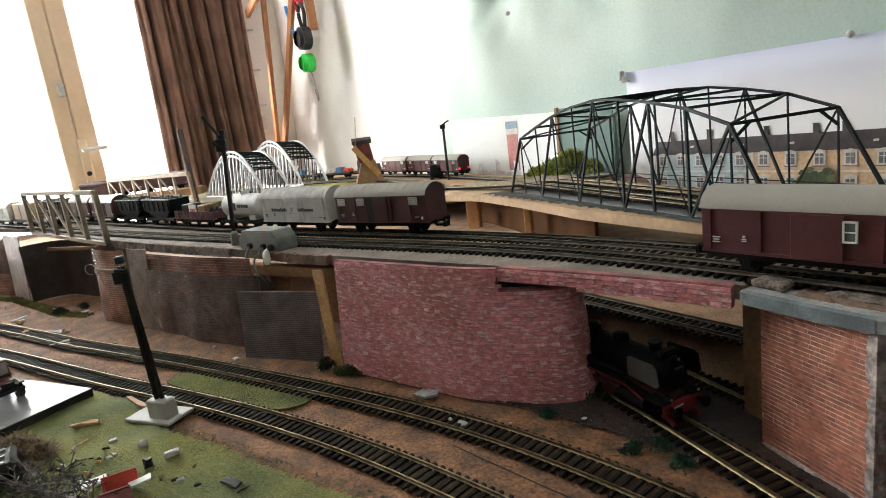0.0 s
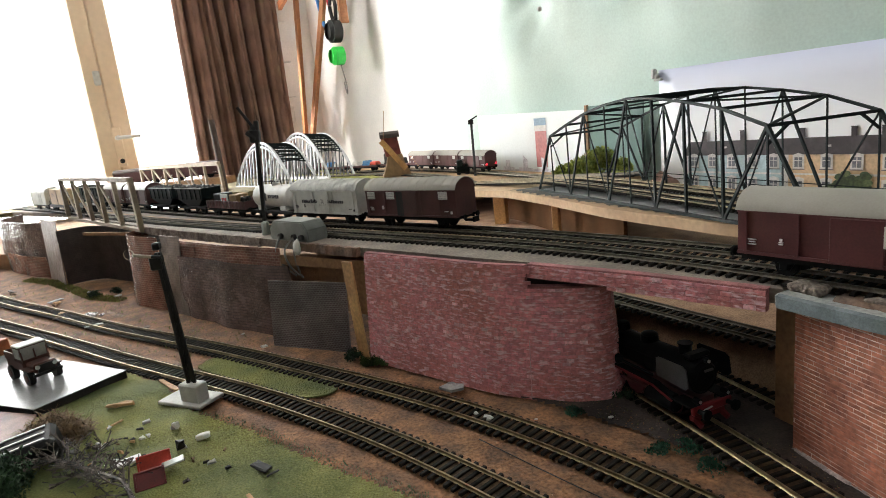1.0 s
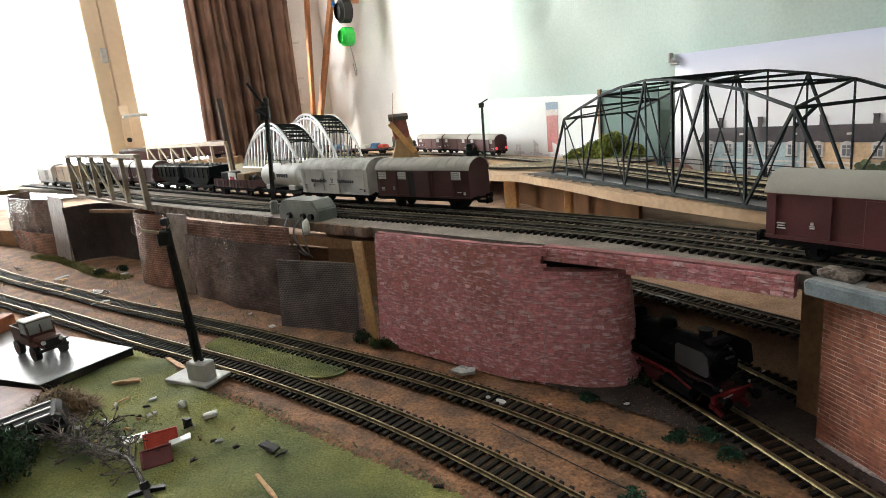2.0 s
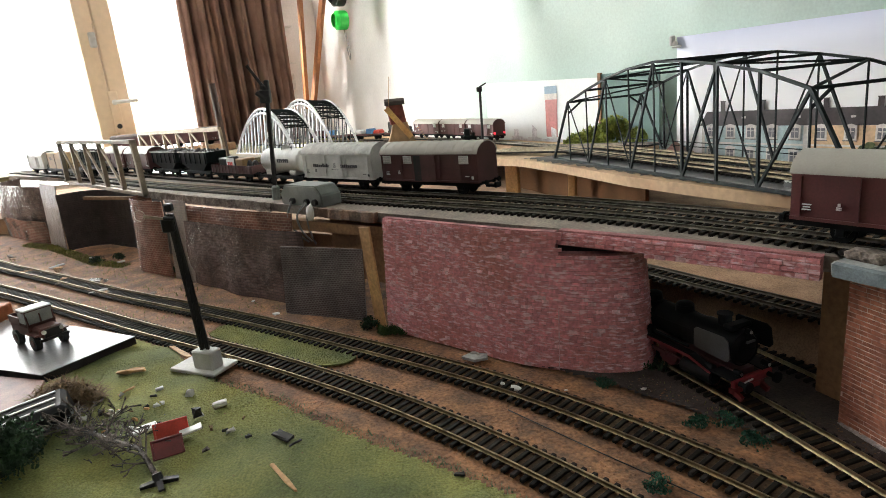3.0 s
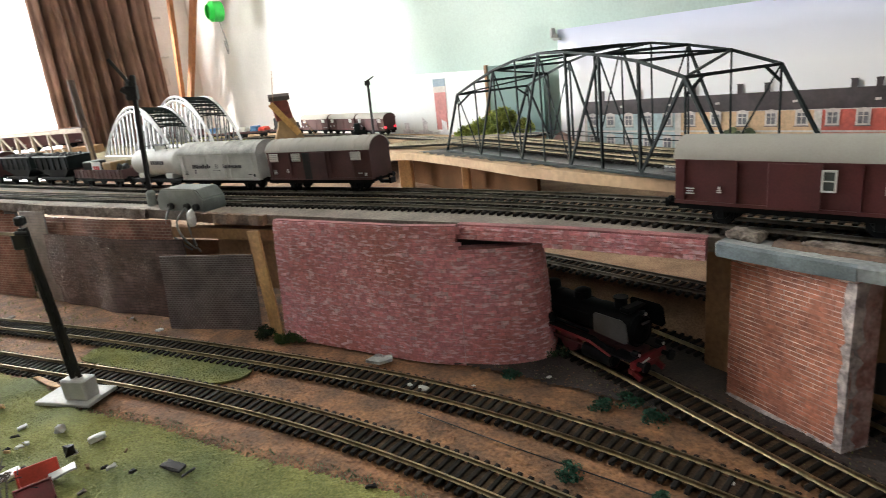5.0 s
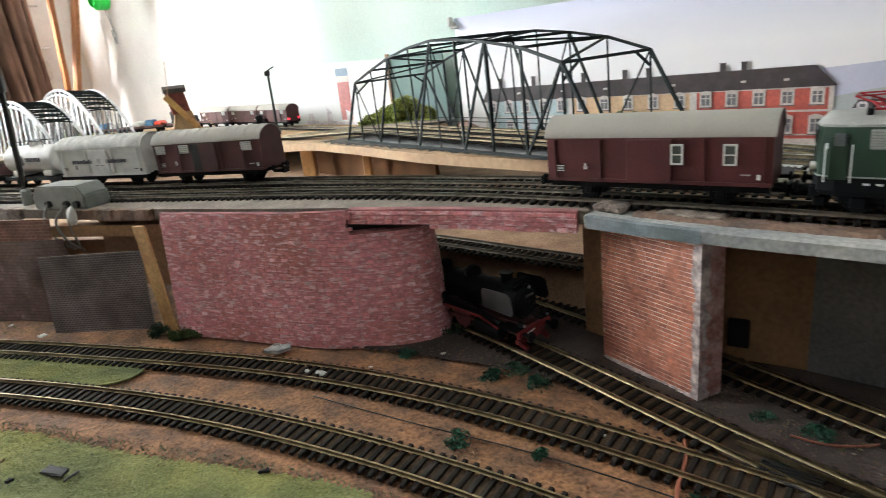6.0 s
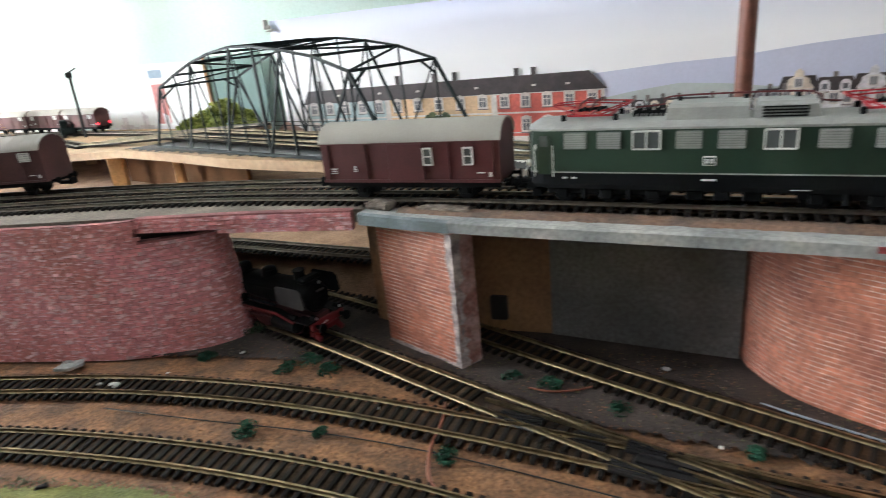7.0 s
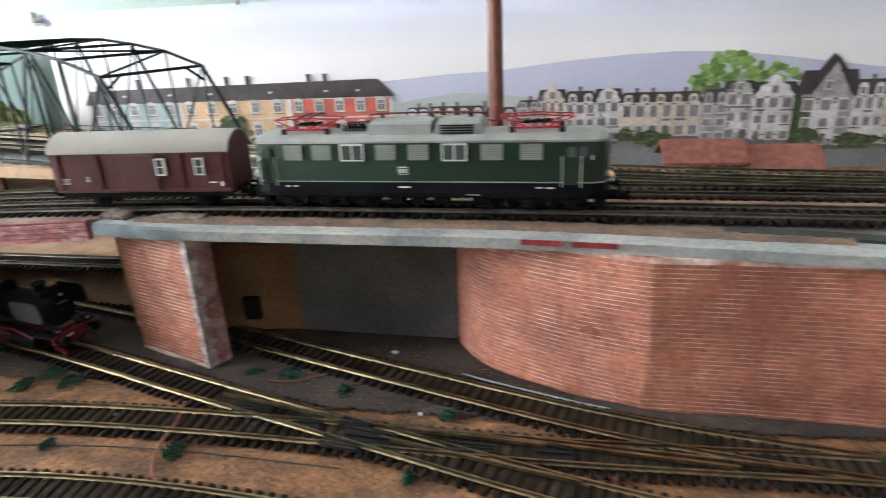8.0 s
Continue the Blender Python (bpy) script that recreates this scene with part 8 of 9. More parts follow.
def jeep(m):
    t = thing("off_road_car", m, "dark brown model off-road pickup on the grey slab", "car")
    BRN = mat("dark_brown_paint", (0.085, 0.026, 0.020), 0.55, var=0.2, bump=0.05)
    bm = NB()
    box(bm, -0.008, 0, 0.0135, 0.034, 0.020, 0.009, bev=0.0012)
    part("body", bm, BRN, t)
    bm = NB()
    box(bm, 0.0165, 0, 0.0135, 0.016, 0.0165, 0.008, bev=0.0015)
    part("bonnet", bm, BRN, t)
    bm = NB()
    box(bm, 0.025, 0, 0.0135, 0.001, 0.012, 0.006)
    part("radiator_grille", bm, BLACK, t)
    for s in (-1, 1):
        for x in (-0.016, 0.015):
            bm = NB()
            rod(bm, (x, s * 0.0075, 0.0062), (x, s * 0.0118, 0.0062), 0.0062, 18)
            w = part("wheel", bm, BLACK, t, "", 40)
            bm = NB()
            rod(bm, (x, s * 0.0116, 0.0062), (x, s * 0.0123, 0.0062), 0.0030, 14)
            part("rim", bm, BRN, w)
        bm = NB()
        box(bm, 0.0155, s * 0.0098, 0.0130, 0.017, 0.0045, 0.0012, bev=0.0004)
        part("mudguard", bm, BRN, t)
        bm = NB()
        rod(bm, (0.0245, s * 0.0062, 0.0150), (0.0262, s * 0.0062, 0.0150), 0.0016, 10)
        part("headlight", bm, CHROME, t)
    bm = NB()
    for y in (-0.0092, 0.0, 0.0092):
        bar(bm, (0.0085, y, 0.018), (0.0068, y, 0.0290), 0.0010, 0.0010)
    bar(bm, (0.0068, -0.0098, 0.0290), (0.0068, 0.0098, 0.0290), 0.0016, 0.0016)
    bar(bm, (0.0086, -0.0098, 0.0185), (0.0086, 0.0098, 0.0185), 0.0014, 0.0014)
    part("windscreen_frame", bm, BRN, t)
    bm = NB()
    box(bm, 0.0075, 0, 0.0240, 0.0005, 0.0185, 0.0098)
    part("windscreen", bm, CABPANE, t, "windscreen with its reflection painted pale")
    for s in (-1, 1):
        bm = NB()
        box(bm, 0.0006, s * 0.0098, 0.0240, 0.0105, 0.0005, 0.0085)
        part("side_window", bm, CABPANE, t, "side window with its reflection painted pale")
    # the roof's reflection is put into its light grey
    bm = NB()
    box(bm, 0.0005, 0, 0.0300, 0.0145, 0.0205, 0.0016, bev=0.0006)
    part("cab_roof", bm, LIGHTGREY, t, "cab roof with its reflection painted pale grey")
    bm = NB()
    box(bm, -0.0058, 0, 0.0237, 0.0008, 0.0195, 0.0115)
    part("cab_back", bm, BRN, t)
    for s in (-1, 1):
        bm = NB()
        box(bm, -0.0155, s * 0.0098, 0.0205, 0.0195, 0.0008, 0.0062)
        part("bed_side", bm, BRN, t)
    bm = NB()
    box(bm, -0.0250, 0, 0.0205, 0.0008, 0.0198, 0.0062)
    part("tailgate", bm, BRN, t)
    bm = NB()
    box(bm, 0.0265, 0, 0.0095, 0.0014, 0.021, 0.0022)
    part("bumper", bm, BLACK, t)
    bm = NB()
    box(bm, -0.002, 0, 0.018, 0.008, 0.016, 0.003, bev=0.0008)
    part("seat", bm, BLACK, t)


jeep(pose(-0.4155, 0.561, 0.0105, 0, 0, -32) @ Matrix.Scale(1.18, 4))
bm = NB()
box(bm, -0.52, 0.633, 0.018, 0.02, 0.03, 0.016, bev=0.001)
part("orange_crate", bm, mat("orange_clay", (0.45, 0.15, 0.06), 0.7, bump=0.2), None, "orange-brown block on the pale slab", category="block")


def bare_tree():
    t = thing("fallen_tree", pose(0, 0, 0), "bare grey model tree lying on the meadow", "tree")
    bm = NB()
    rng = random.Random(4)
    base, fork, tip = Vector((-0.192, 0.345, 0.006)), Vector((-0.216, 0.370, 0.011)), Vector((-0.298, 0.412, 0.010))
    rod(bm, base, fork, 0.0018, 8, 0.0015)
    rod(bm, fork, fork.lerp(tip, 0.45), 0.0015, 8, 0.0011)
    rod(bm, fork.lerp(tip, 0.45), tip, 0.0013, 6, 0.0005)

    def grow(p, d, l, r, depth):
        q = p + d * l
        rod(bm, p, q, r, 6, r * 0.7)
        if depth:
            for _ in range(2):
                nd = (d + Vector((rng.uniform(-0.9, 0.7), rng.uniform(-0.7, 0.8), rng.uniform(-0.35, 0.45)))).normalized()
                if q.z + nd.z * l < 0.005:
                    nd.z = abs(nd.z) * 0.4
                grow(q, nd, l * rng.uniform(0.5, 0.85), max(r * 0.7, 0.00045), depth - 1)

    for a in range(34):
        s = 1 if a % 2 else -1
        d = Vector((-0.75 + s * 0.35 + rng.uniform(-0.3, 0.3), 0.45 + s * 0.5 + rng.uniform(-0.3, 0.3), rng.uniform(-0.1, 0.35))).normalized()
        p = base.lerp(fork, 0.55 + a * 0.12) if a < 4 else fork.lerp(tip, (a - 3) * 0.031)
        grow(p, d, rng.uniform(0.006, 0.012), 0.0009, 4)
    part("trunk", bm, BARK, t)
    bm = NB()
    for k in range(170):
        f = rng.random()
        c = fork.lerp(tip, f) + Vector((rng.gauss(0, 0.010), rng.gauss(0, 0.010), rng.uniform(-0.004, 0.007)))
        c.z = max(c.z, 0.0045)
        d = Vector((rng.gauss(0, 1), rng.gauss(0, 1), rng.gauss(0, 0.4))).normalized() * rng.uniform(0.002, 0.006)
        rod(bm, c, c + d, 0.0004, 4, 0.0002)
    part("brushwood", bm, BLACK, t, "dark broken twigs")
    bm = NB()
    for k in range(4):
        a = 0.5 + k * 1.571
        bar(bm, base + Vector((0, 0, -0.001)), base + Vector((0.0105 * math.cos(a), 0.0085 * math.sin(a), -0.0025)), 0.0032, 0.003)
    rod(bm, base + Vector((0, 0, -0.003)), base + Vector((-0.002, 0.002, 0.003)), 0.0034, 8, 0.0026)
    part("root_foot", bm, BLACK, t, "black plastic root foot")


bare_tree()


def rough_up(bm, amount):
    """Breaks the straight edges of a scrap."""
    bmesh.ops.subdivide_edges(bm, edges=[e for e in bm.edges if e.calc_length() > amount * 3], cuts=2)
    for v in bm.verts:
        v.co += Vector((noise.noise(v.co * 380), noise.noise(v.co * 360 + Vector((4, 0, 0))), noise.noise(v.co * 340 + Vector((0, 7, 0))))) * amount * 1.6


def plate_piece(p, q, height, lean, m, label):
    """A thin plastic side plate with a rim, standing on the line p-q and leaning over."""
    d = Vector((q[0] - p[0], q[1] - p[1], 0))
    t = thing("plastic_plate", pose(p[0], p[1], 0.0045, 0, 0, math.degrees(math.atan2(d.y, d.x))) @ pose(0, 0, 0, lean), label, "plate")
    L = d.length
    bm = NB()
    box(bm, L / 2, 0, height / 2, L, 0.0009, height, bev=0.0002)
    part("panel", bm, m, t)
    bm = NB()
    box(bm, L / 2, -0.0006, height - 0.0006, L, 0.0016, 0.0012, bev=0.0002)
    for x in (0.0006, L - 0.0006):
        box(bm, x, -0.0006, height / 2 - 0.0004, 0.0012, 0.0016, height - 0.0014, bev=0.0002)
    part("rim", bm, m, t)


plate_piece((-0.2172, 0.3880), (-0.1985, 0.3975), 0.0105, -22, SCARLET, "orange-red plastic plate leaning among the branches")
plate_piece((-0.2065, 0.3655), (-0.1905, 0.3745), 0.0125, -52, mat("deep_red", (0.15, 0.012, 0.014), 0.4, bump=0), "dark red plastic plate leaning on the orange one")
for x, y, z, sx, sy, sz, rz, m, lab in ((-0.1955, 0.3935, 0.008, 0.014, 0.0095, 0.0014, 28, WHITE, "white plastic flap beside the red trays"), (-0.231, 0.400, 0.007, 0.017, 0.008, 0.002, 35, WHITE, "white plastic piece with an orange rim"), (-0.192, 0.431, 0.005, 0.010, 0.005, 0.004, 25, WHITE, "small white plastic block"), (-0.202, 0.418, 0.0065, 0.0065, 0.0045, 0.0055, 25, BLACK, "small black plastic bracket"), (-0.132, 0.385, 0.005, 0.013, 0.006, 0.002, -30, BLACK, "small black plastic scrap"), (-0.294, 0.496, 0.005, 0.022, 0.005, 0.003, 15, WOOD, "short pale wood chip"), (-0.1195, 0.344, 0.004, 0.031, 0.0022, 0.0014, -48, WOOD, "thin pale wooden stick on the meadow"), (-0.2795, 0.463, 0.004, 0.017, 0.0015, 0.001, 79, WOOD, "thin pale wood splinter on the meadow"), (-0.253, 0.463, 0.004, 0.006, 0.003, 0.002, 30, WHITE, "small white plastic fleck on the meadow"), (-0.223, 0.450, 0.005, 0.005, 0.005, 0.004, 0, LIGHTGREY, "small grey stone on the meadow"), (-0.268, 0.530, 0.0035, 0.034, 0.004, 0.003, -38, WOOD, "flat wood strip beside the track"), (-0.02, 0.338, 0.004, 0.006, 0.002, 0.0015, 0, BLACK, "dark scrap on the meadow"), (-0.122, 0.378, 0.004, 0.010, 0.0012, 0.001, 60, BLACK, "thin dark twig on the meadow")):
    bm = NB()
    box(bm, 0, 0, 0, sx, sy, sz, bev=min(sx, sy, sz) * 0.2)
    rough_up(bm, min(sx, sy, sz) * (0.12 if m is WHITE else 0.35))
    o = part("scrap", bm, m, None, lab, category="scrap")
    o.matrix_world = pose(x, y, z, random.uniform(-8, 8), random.uniform(-8, 8), rz)
WRECK = thing("wrecked_car", pose(-0.320, 0.414, 0.011, 12, -8, 30), "dark model vehicle with pale window strips under the branches", "car")
bm = NB()
box(bm, 0, 0, 0, 0.052, 0.026, 0.018, bev=0.003)
part("body", bm, BLACK, WRECK)
for k in range(3):
    bm = NB()
    box(bm, 0.0, -0.008 + k * 0.008, 0.0094, 0.040, 0.0015, 0.001)
    part("window_strip", bm, CHROME, WRECK, "pale shining window strip")


def straw_bush(c, r, rz, n):
    """A heap of thin bent stalks."""
    rng = random.Random(8)
    vs, fs = [], []
    for _ in range(n):
        u, d = rng.random() * 6.283, rng.random() ** 0.6
        p = Vector((c[0] + r * d * math.cos(u), c[1] + r * 0.7 * d * math.sin(u), c[2] + rz * (1 - d * d) * rng.random()))
        v = Vector((rng.gauss(0, 1), rng.gauss(0, 1), rng.uniform(-0.2, 0.6))).normalized() * rng.uniform(0.005, 0.014)
        side = v.cross(Vector((0, 0, 1))).normalized() * 0.00045
        up = Vector((0, 0, rng.uniform(0.0, 0.003)))
        i = len(vs)
        vs += [tuple(q) for q in (p - side, p + side, p + v * 0.5 + up + side, p + v * 0.5 + up - side, p + v + side * 0.3, p + v - side * 0.3)]
        fs += [(i, i + 1, i + 2, i + 3), (i + 3, i + 2, i + 4, i + 5)]
    me = bpy.data.meshes.new("straw_bush")
    me.from_pydata([(x, y, max(z, 0.003)) for x, y, z in vs], [], fs)
    me.materials.append(STRAW)
    tagged(new("straw_bush", me), "clump of dry straw-brown undergrowth on the meadow", "bush")


straw_bush((-0.321, 0.450, 0.003), 0.028, 0.018, 1900)
leafy("tree_crown", (-0.306, 0.366, 0.024), 0.027, 0.024, 7000, mat("spruce_green", (0.035, 0.085, 0.03), 0.7, col2=(0.014, 0.038, 0.016), scale=90, var=0.4, bump=0.3), "dark green model tree crown at the meadow edge", 0.0015, "tree")
for x, y, r, m in ((-0.577, 0.899, 0.012, LEAF_DARK), (-0.549, 0.912, 0.009, LEAF_DARK), (-0.415, 0.812, 0.008, LEAF_DARK), (-0.105, 0.566, 0.010, LEAF_DARK), (-0.088, 0.552, 0.009, LEAF), (0.117, 0.452, 0.010, LEAF_DARK), (-0.075, 0.548, 0.008, LEAF)):
    leafy("shrub", (x, y, r * 0.4), r * 0.9, r * 0.5, 700, m, "small green lichen shrub at the wall foot", 0.0010)
for x, y, r in ((0.078, 0.434, 0.008), (0.119, 0.381, 0.009), (0.136, 0.379, 0.010), (0.145, 0.357, 0.010), (0.082, 0.325, 0.009), (0.162, 0.238, 0.009), (0.232, 0.276, 0.008), (0.247, 0.256, 0.008), (0.261, 0.213, 0.008), (0.117, 0.295, 0.005), (0.237, 0.128, 0.006), (0.285, 0.15, 0.006), (0.215, 0.243, 0.004)):
    leafy("tuft", (x, y, 0.0015), r * 0.8, 0.0016, 420, TEALTUFT, "teal green foam tuft on the soil", 0.0008, "tuft")

for x, y, s in ((0.200, 0.242, 0.005), (0.152, 0.296, 0.004), (0.276, 0.161, 0.004), (0.297, 0.076, 0.004), (0.017, 0.432, 0.010), (0.008, 0.44, 0.006), (0.05, 0.425, 0.003), (0.10, 0.42, 0.005), (-0.60, 0.925, 0.012), (-0.53, 0.885, 0.012), (-0.21, 0.615, 0.010), (-0.25, 0.66, 0.006), (0.31, 0.225, 0.006), (0.213, 0.271, 0.005)):
    bm = NB()
    ball(bm, (0, 0, 0), s * 0.42, 1, (1.2, 0.8, 0.35))
    for v in bm.verts:
        v.co += v.co * 0.5 * noise.noise(v.co * 400 + Vector((x * 90, y * 90, 0)))
    o = part("stone_chip", bm, OFFWHITE if s < 0.006 else LIGHTGREY, None, "small pale plaster chip on the ground", 0, category="chip")
    o.matrix_world = pose(x, y, 0.002, 0, 0, random.uniform(0, 180))
PLATE = thing("stone_plate", pose(-0.0105, 0.4845, 0.0015, 2, -3, -28), "flat grey plaster plate at the pink wall foot", "plate")
bm = NB()
prism(bm, [(-0.010, -0.004), (0.003, -0.007), (0.011, -0.001), (0.008, 0.005), (-0.006, 0.004)], 0.0, 0.0022, flat)
part("plate", bm, CONCRETE, PLATE)
bm = NB()
tube(bm, [(0.003 * math.cos(k * 0.7), 0.0022 * math.sin(k * 0.7), 0.0030 + 0.0003 * k) for k in range(9)], 0.0006, 6, 0.001)
part("wire_loop", bm, CHROME, PLATE, "bright coil of wire")
rngc = random.Random(77)
for k in range(34):
    bm = NB()
    s = rngc.uniform(0.002, 0.006)
    box(bm, 0, 0, 0, s, s * rngc.uniform(0.3, 0.7), rngc.uniform(0.0008, 0.002), bev=0.0002)
    rough_up(bm, 0.0007)
    o = part("litter", bm, rngc.choice((OFFWHITE, WOOD, BARK, BLACK, STRAW, LIGHTGREY)), None, "tiny scrap of plastic or wood on the meadow", category="litter", group="litter on the meadow")
    u, d = rngc.random() * 6.283, rngc.random()
    c = (-0.268, 0.430) if k < 24 else (-0.19, 0.40)
    o.matrix_world = pose(c[0] + 0.045 * d * math.cos(u), c[1] + 0.028 * d * math.sin(u), 0.0048, rngc.uniform(-15, 15), rngc.uniform(-15, 15), rngc.uniform(0, 180))
for pts, m, r, lab in (([(0.186, 0.276), (0.176, 0.262), (0.160, 0.246), (0.149, 0.228), (0.147, 0.214)], ORANGECABLE, 0.0010, "orange wire crossing the cork ground"), ([(0.285, 0.238), (0.262, 0.238), (0.243, 0.247), (0.232, 0.262)], ORANGECABLE, 0.0006, "thin orange wire on the soil"), ([(0.322, 0.172), (0.327, 0.155), (0.336, 0.128), (0.346, 0.099), (0.352, 0.085)], mat("pale_blue_wire", (0.45, 0.55, 0.62), 0.45, bump=0), 0.0006, "pale blue wire along the brick wall foot"), ([(0.01, 0.405), (0.06, 0.352), (0.115, 0.296), (0.165, 0.235), (0.22, 0.155)], BLACK, 0.0004, "thin dark wire lying on the cork")):
    bm = NB()
    tube(bm, [(*p, r + 0.0012) for p in pts], r)
    part("wire", bm, m, None, lab, 60, category="wire")


# loose grains and grass fibres, uncountable
VERGEGREEN = mat("yellowish_moss", (0.26, 0.27, 0.08), 0.95, col2=(0.12, 0.14, 0.04), scale=40, var=0.4, bump=0.3)
VERGE_B = [(-0.82, 1.088), (-0.73, 1.036), (-0.645, 0.967), (-0.56, 0.900), (-0.505, 0.868), (-0.51, 0.852), (-0.57, 0.878), (-0.65, 0.945), (-0.735, 1.014), (-0.82, 1.062)]
def scatter(name, outline, n, z, size, m, label, up=False, seed=3):
    rng = random.Random(seed)
    xs, ys = [p[0] for p in outline], [p[1] for p in outline]
    vs, fs, tries = [], [], 0
    while len(fs) < n and tries < n * 6:
        tries += 1
        x, y = rng.uniform(min(xs), max(xs)), rng.uniform(min(ys), max(ys))
        c = False
        for (x0, y0), (x1, y1) in zip(outline, outline[1:] + outline[:1]):
            if (y0 > y) != (y1 > y) and x < (x1 - x0) * (y - y0) / (y1 - y0) + x0:
                c = not c
        if not c:
            continue
        s, a, i = size * rng.uniform(0.5, 1.5), rng.random() * 6.28, len(vs)
        if up:
            dx, dy = math.cos(a) * s * 0.25, math.sin(a) * s * 0.25
            vs += [(x - dx, y - dy, z), (x + dx, y + dy, z), (x + rng.uniform(-s, s) * 0.6, y + rng.uniform(-s, s) * 0.6, z + s * 1.4)]
            fs.append((i, i + 1, i + 2))
        else:
            vs += [(x + s * math.cos(a + k * 2.1), y + s * math.sin(a + k * 2.1), z) for k in range(3)] + [(x, y, z + s * 0.55)]
            fs += [(i, i + 1, i + 3), (i + 1, i + 2, i + 3), (i + 2, i, i + 3)]
    me = bpy.data.meshes.new(name)
    me.from_pydata(vs, [], fs)
    me.materials.append(m)
    return tagged(new(name, me), label, name.split("_")[0], kind="stuff")


NEAR_GRASS = [(-0.42, 0.57), (-0.30, 0.55), (-0.22, 0.475), (-0.153, 0.437), (-0.087, 0.385), (-0.014, 0.337), (0.05, 0.275), (0.05, 0.18), (-0.2, 0.25), (-0.42, 0.40)]
scatter("grass_fibres", NEAR_GRASS, 70000, 0.0026, 0.00052, FLOCK, "short green flock fibres of the meadow", True)
scatter("grass_fibres", MAT, 12000, 0.0013, 0.0006, FLOCK, "olive flock fibres of the grass mat", True, 8)
scatter("flock_edge", [(-0.30, 0.555), (-0.22, 0.484), (-0.153, 0.447), (-0.087, 0.396), (-0.014, 0.347), (0.05, 0.289), (0.05, 0.262), (-0.02, 0.325), (-0.09, 0.372), (-0.155, 0.423), (-0.22, 0.462), (-0.30, 0.535)], 5200, 0.0006, 0.0012, FLOCK_BLUE, "bluish green fibres thinning out at the meadow edge", True, 14)
scatter("dark_specks", NEAR_GRASS, 420, 0.0032, 0.0006, STRAW, "dark specks scattered over the meadow", False, 12)
CORKZONE = [(-0.6, 0.86), (-0.2, 0.60), (0.0, 0.47), (0.1, 0.38), (0.2, 0.26), (0.30, 0.05), (0.15, 0.05), (0.05, 0.27), (-0.15, 0.42), (-0.35, 0.57), (-0.7, 0.75)]
scatter("cork_grains", CORKZONE, 8000, -0.0004, 0.0007, CORK, "loose brown cork granules between the tracks", False, 5)
scatter("pale_grains", CORKZONE, 900, 0.0, 0.0008, CORK_PALE, "pale flecks scattered on the cork ground", False, 6)
SOILZONE = [(0.0, 0.505), (0.085, 0.43), (0.14, 0.375), (0.18, 0.32), (0.205, 0.262), (0.26, 0.185), (0.32, 0.105), (0.40, 0.0), (0.43, 0.0), (0.355, 0.09), (0.335, 0.17), (0.34, 0.21), (0.25, 0.33), (0.12, 0.43), (0.05, 0.49)]
scatter("soil_crumbs", SOILZONE, 3200, 0.0012, 0.0007, CORK, "brown soil crumbs below the viaduct", False, 31)
scatter("soil_flecks", SOILZONE, 1100, 0.0012, 0.0007, RUBBLE, "pale grit flecks on the soil", False, 32)
scatter("moss_specks", SOILZONE, 1500, 0.0012, 0.0009, VERGEGREEN, "specks of green flock on the soil", True, 33)
scatter("grass_verge", VERGE_B, 4500, 0.0, 0.0022, VERGEGREEN, "tufts of green flock at the card wall foot", True, 19)
scatter("grass_verge", [(-0.62, 0.93), (-0.40, 0.79), (-0.22, 0.65), (-0.19, 0.60), (-0.27, 0.64), (-0.42, 0.74), (-0.60, 0.86)], 500, 0.0, 0.0013, FLOCK, "sparse green flock along the wall foot", True, 9)

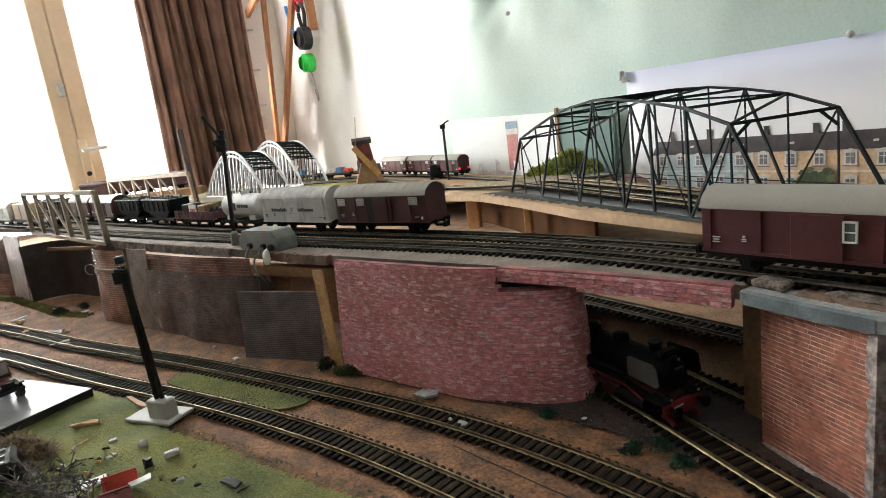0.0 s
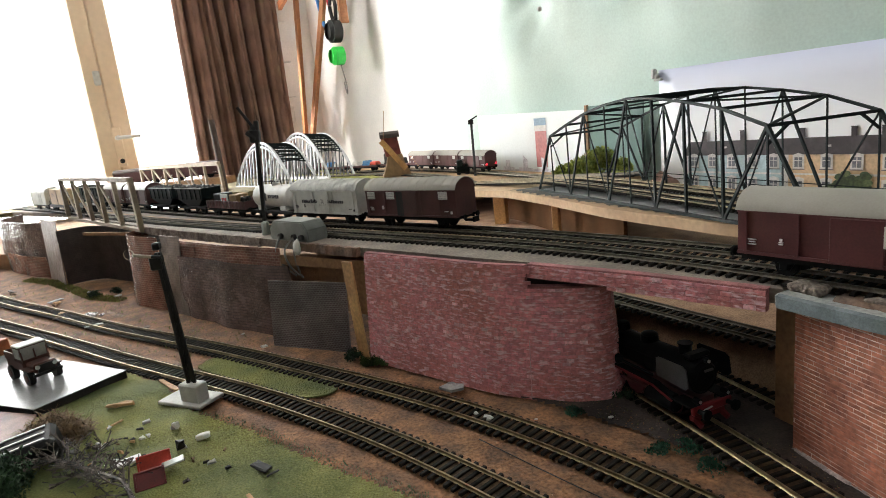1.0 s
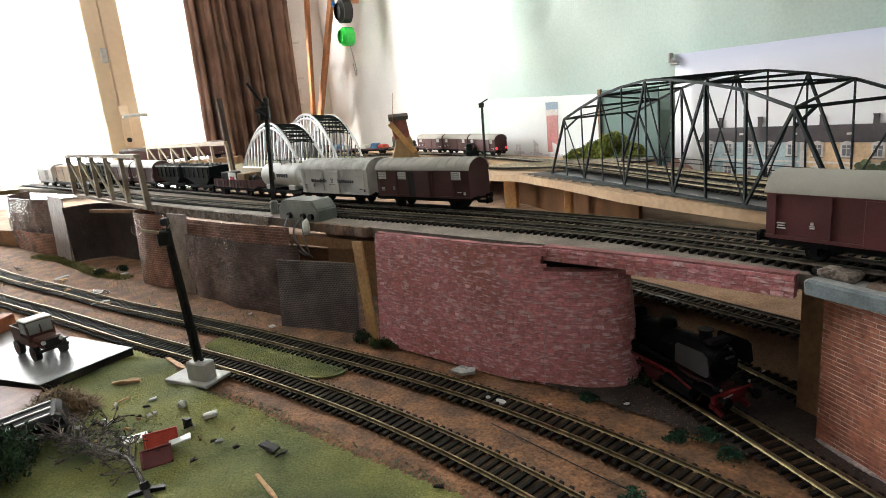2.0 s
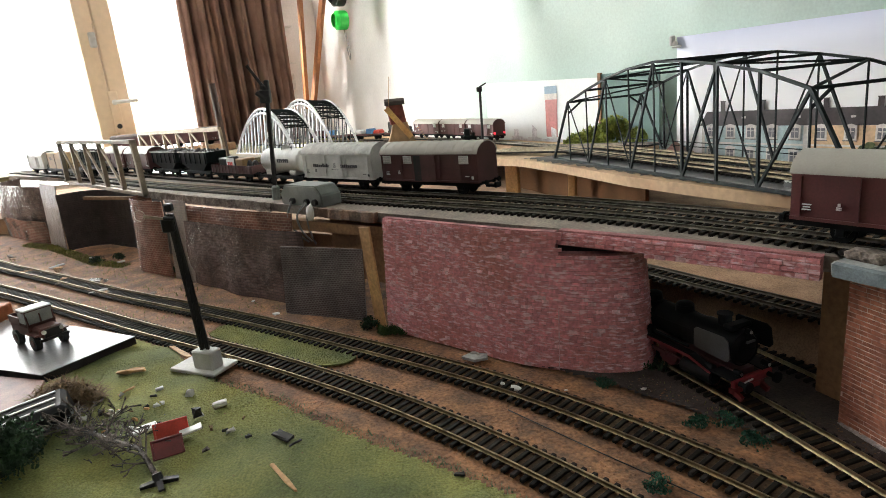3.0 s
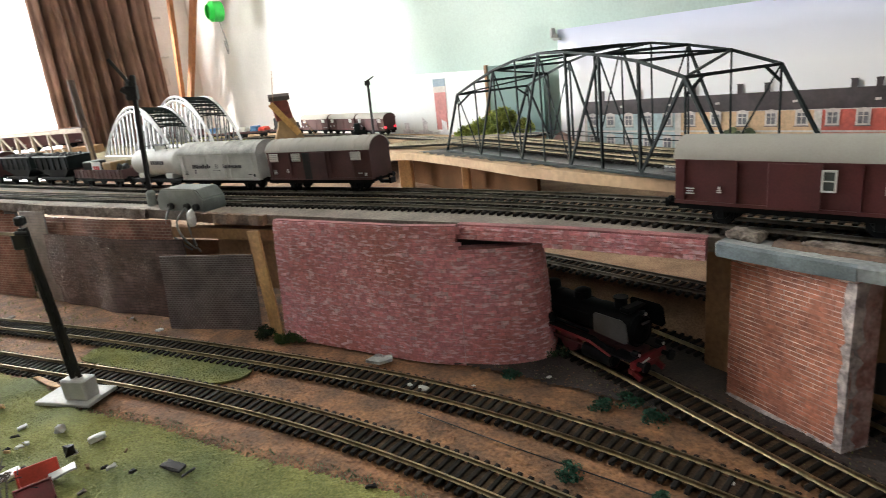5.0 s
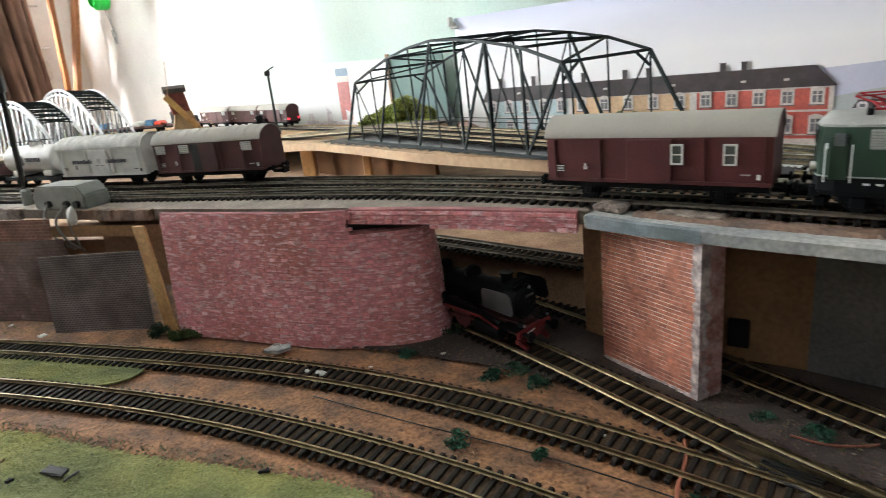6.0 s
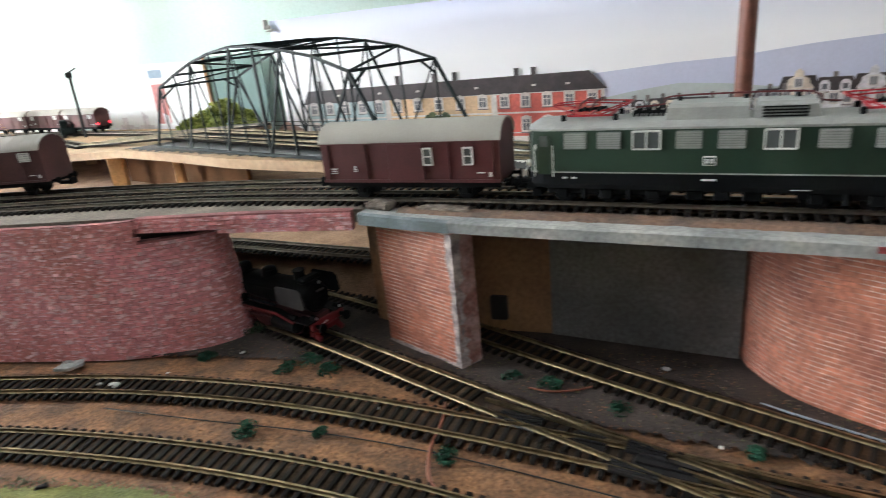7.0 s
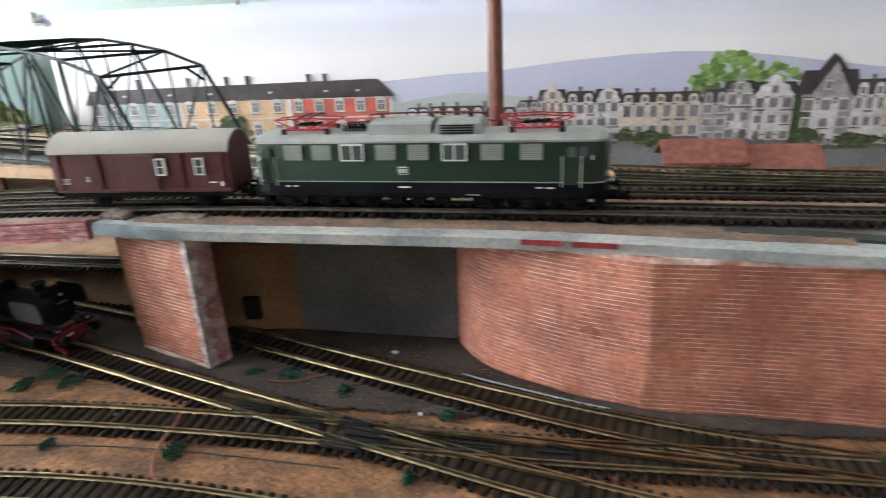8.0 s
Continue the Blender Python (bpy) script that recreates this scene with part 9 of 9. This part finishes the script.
LEFTZONE = [(-1.05, 1.17), (-0.75, 1.02), (-0.50, 0.84), (-0.22, 0.64), (-0.28, 0.585), (-0.50, 0.70), (-0.80, 0.90), (-1.10, 1.04)]
scatter("pale_chips", LEFTZONE, 500, 0.0, 0.0014, RUBBLE, "pale crumbs on the ground before the card walls", False, 41)
scatter("cork_crumbs", LEFTZONE, 2200, -0.0006, 0.0010, CORK_PALE, "coarse cork crumbs before the card walls", False, 42)
scatter("moss_tufts", LEFTZONE, 900, 0.0, 0.0018, VERGEGREEN, "sparse moss tufts before the card walls", True, 43)
rngd = random.Random(5)
for k in range(16):
    f, g = rngd.random(), rngd.random()
    x, y = -0.95 + 0.70 * f, 1.085 - 0.485 * f + 0.05 * (g - 0.5)
    bm = NB()
    box(bm, 0, 0, 0, rngd.uniform(0.008, 0.022), rngd.uniform(0.003, 0.008), rngd.uniform(0.001, 0.003), bev=0.0003)
    rough_up(bm, 0.0010)
    o = part("debris", bm, rngd.choice((CORK_PALE, WOOD, RUBBLE, LIGHTGREY, BARK)), None, "flat scrap of cork or wood on the ground", category="scrap", group="scraps before the card walls")
    o.matrix_world = pose(x, y, 0.002, rngd.uniform(-10, 10), rngd.uniform(-10, 10), rngd.uniform(0, 180))

# ---- bricks, laid last ----
PL0 = [Vector((p.x, p.y, 0)) for p in PL]
brick_face(ABUT, PL0, 0.0, 0.1018, 0.0056, 0.00273, 0.0020, (PINKBRICK, PALEBRICK), lean=0.0085, alt=0.88, gap=0.00022, wob=0.00018, vgap=0.00007, short=0.97, tilt=-14.0, skip=lambda p, z: p.x > 0.0515 and z > 0.0855)
brick_face(LINT, LL, 0.0885, 0.1022, 0.0066, 0.0030, 0.0020, (PINKBRICK, PALEBRICK), lean=0.0015, alt=0.88, gap=0.00022, wob=0.00018, vgap=0.00007, short=0.97, tilt=-14.0, skip=lambda p, z: p.x < 0.105 and z < 0.0912)
brick_face(WING, RW, 0.0, 0.0934, 0.0068, 0.00267, 0.0005, (REDBRICK,), gap=0.00056, wob=0.00010, vgap=0.00014, short=0.98)
for a, b in ((PC[1], PC[2]), (PC[0], PC[1])):
    brick_face(PIER, resample([a, b], 0.004), 0.0, 0.0934, 0.0068, 0.00267, 0.0005, (REDBRICK,), gap=0.00056, wob=0.00010, vgap=0.00014, short=0.98)
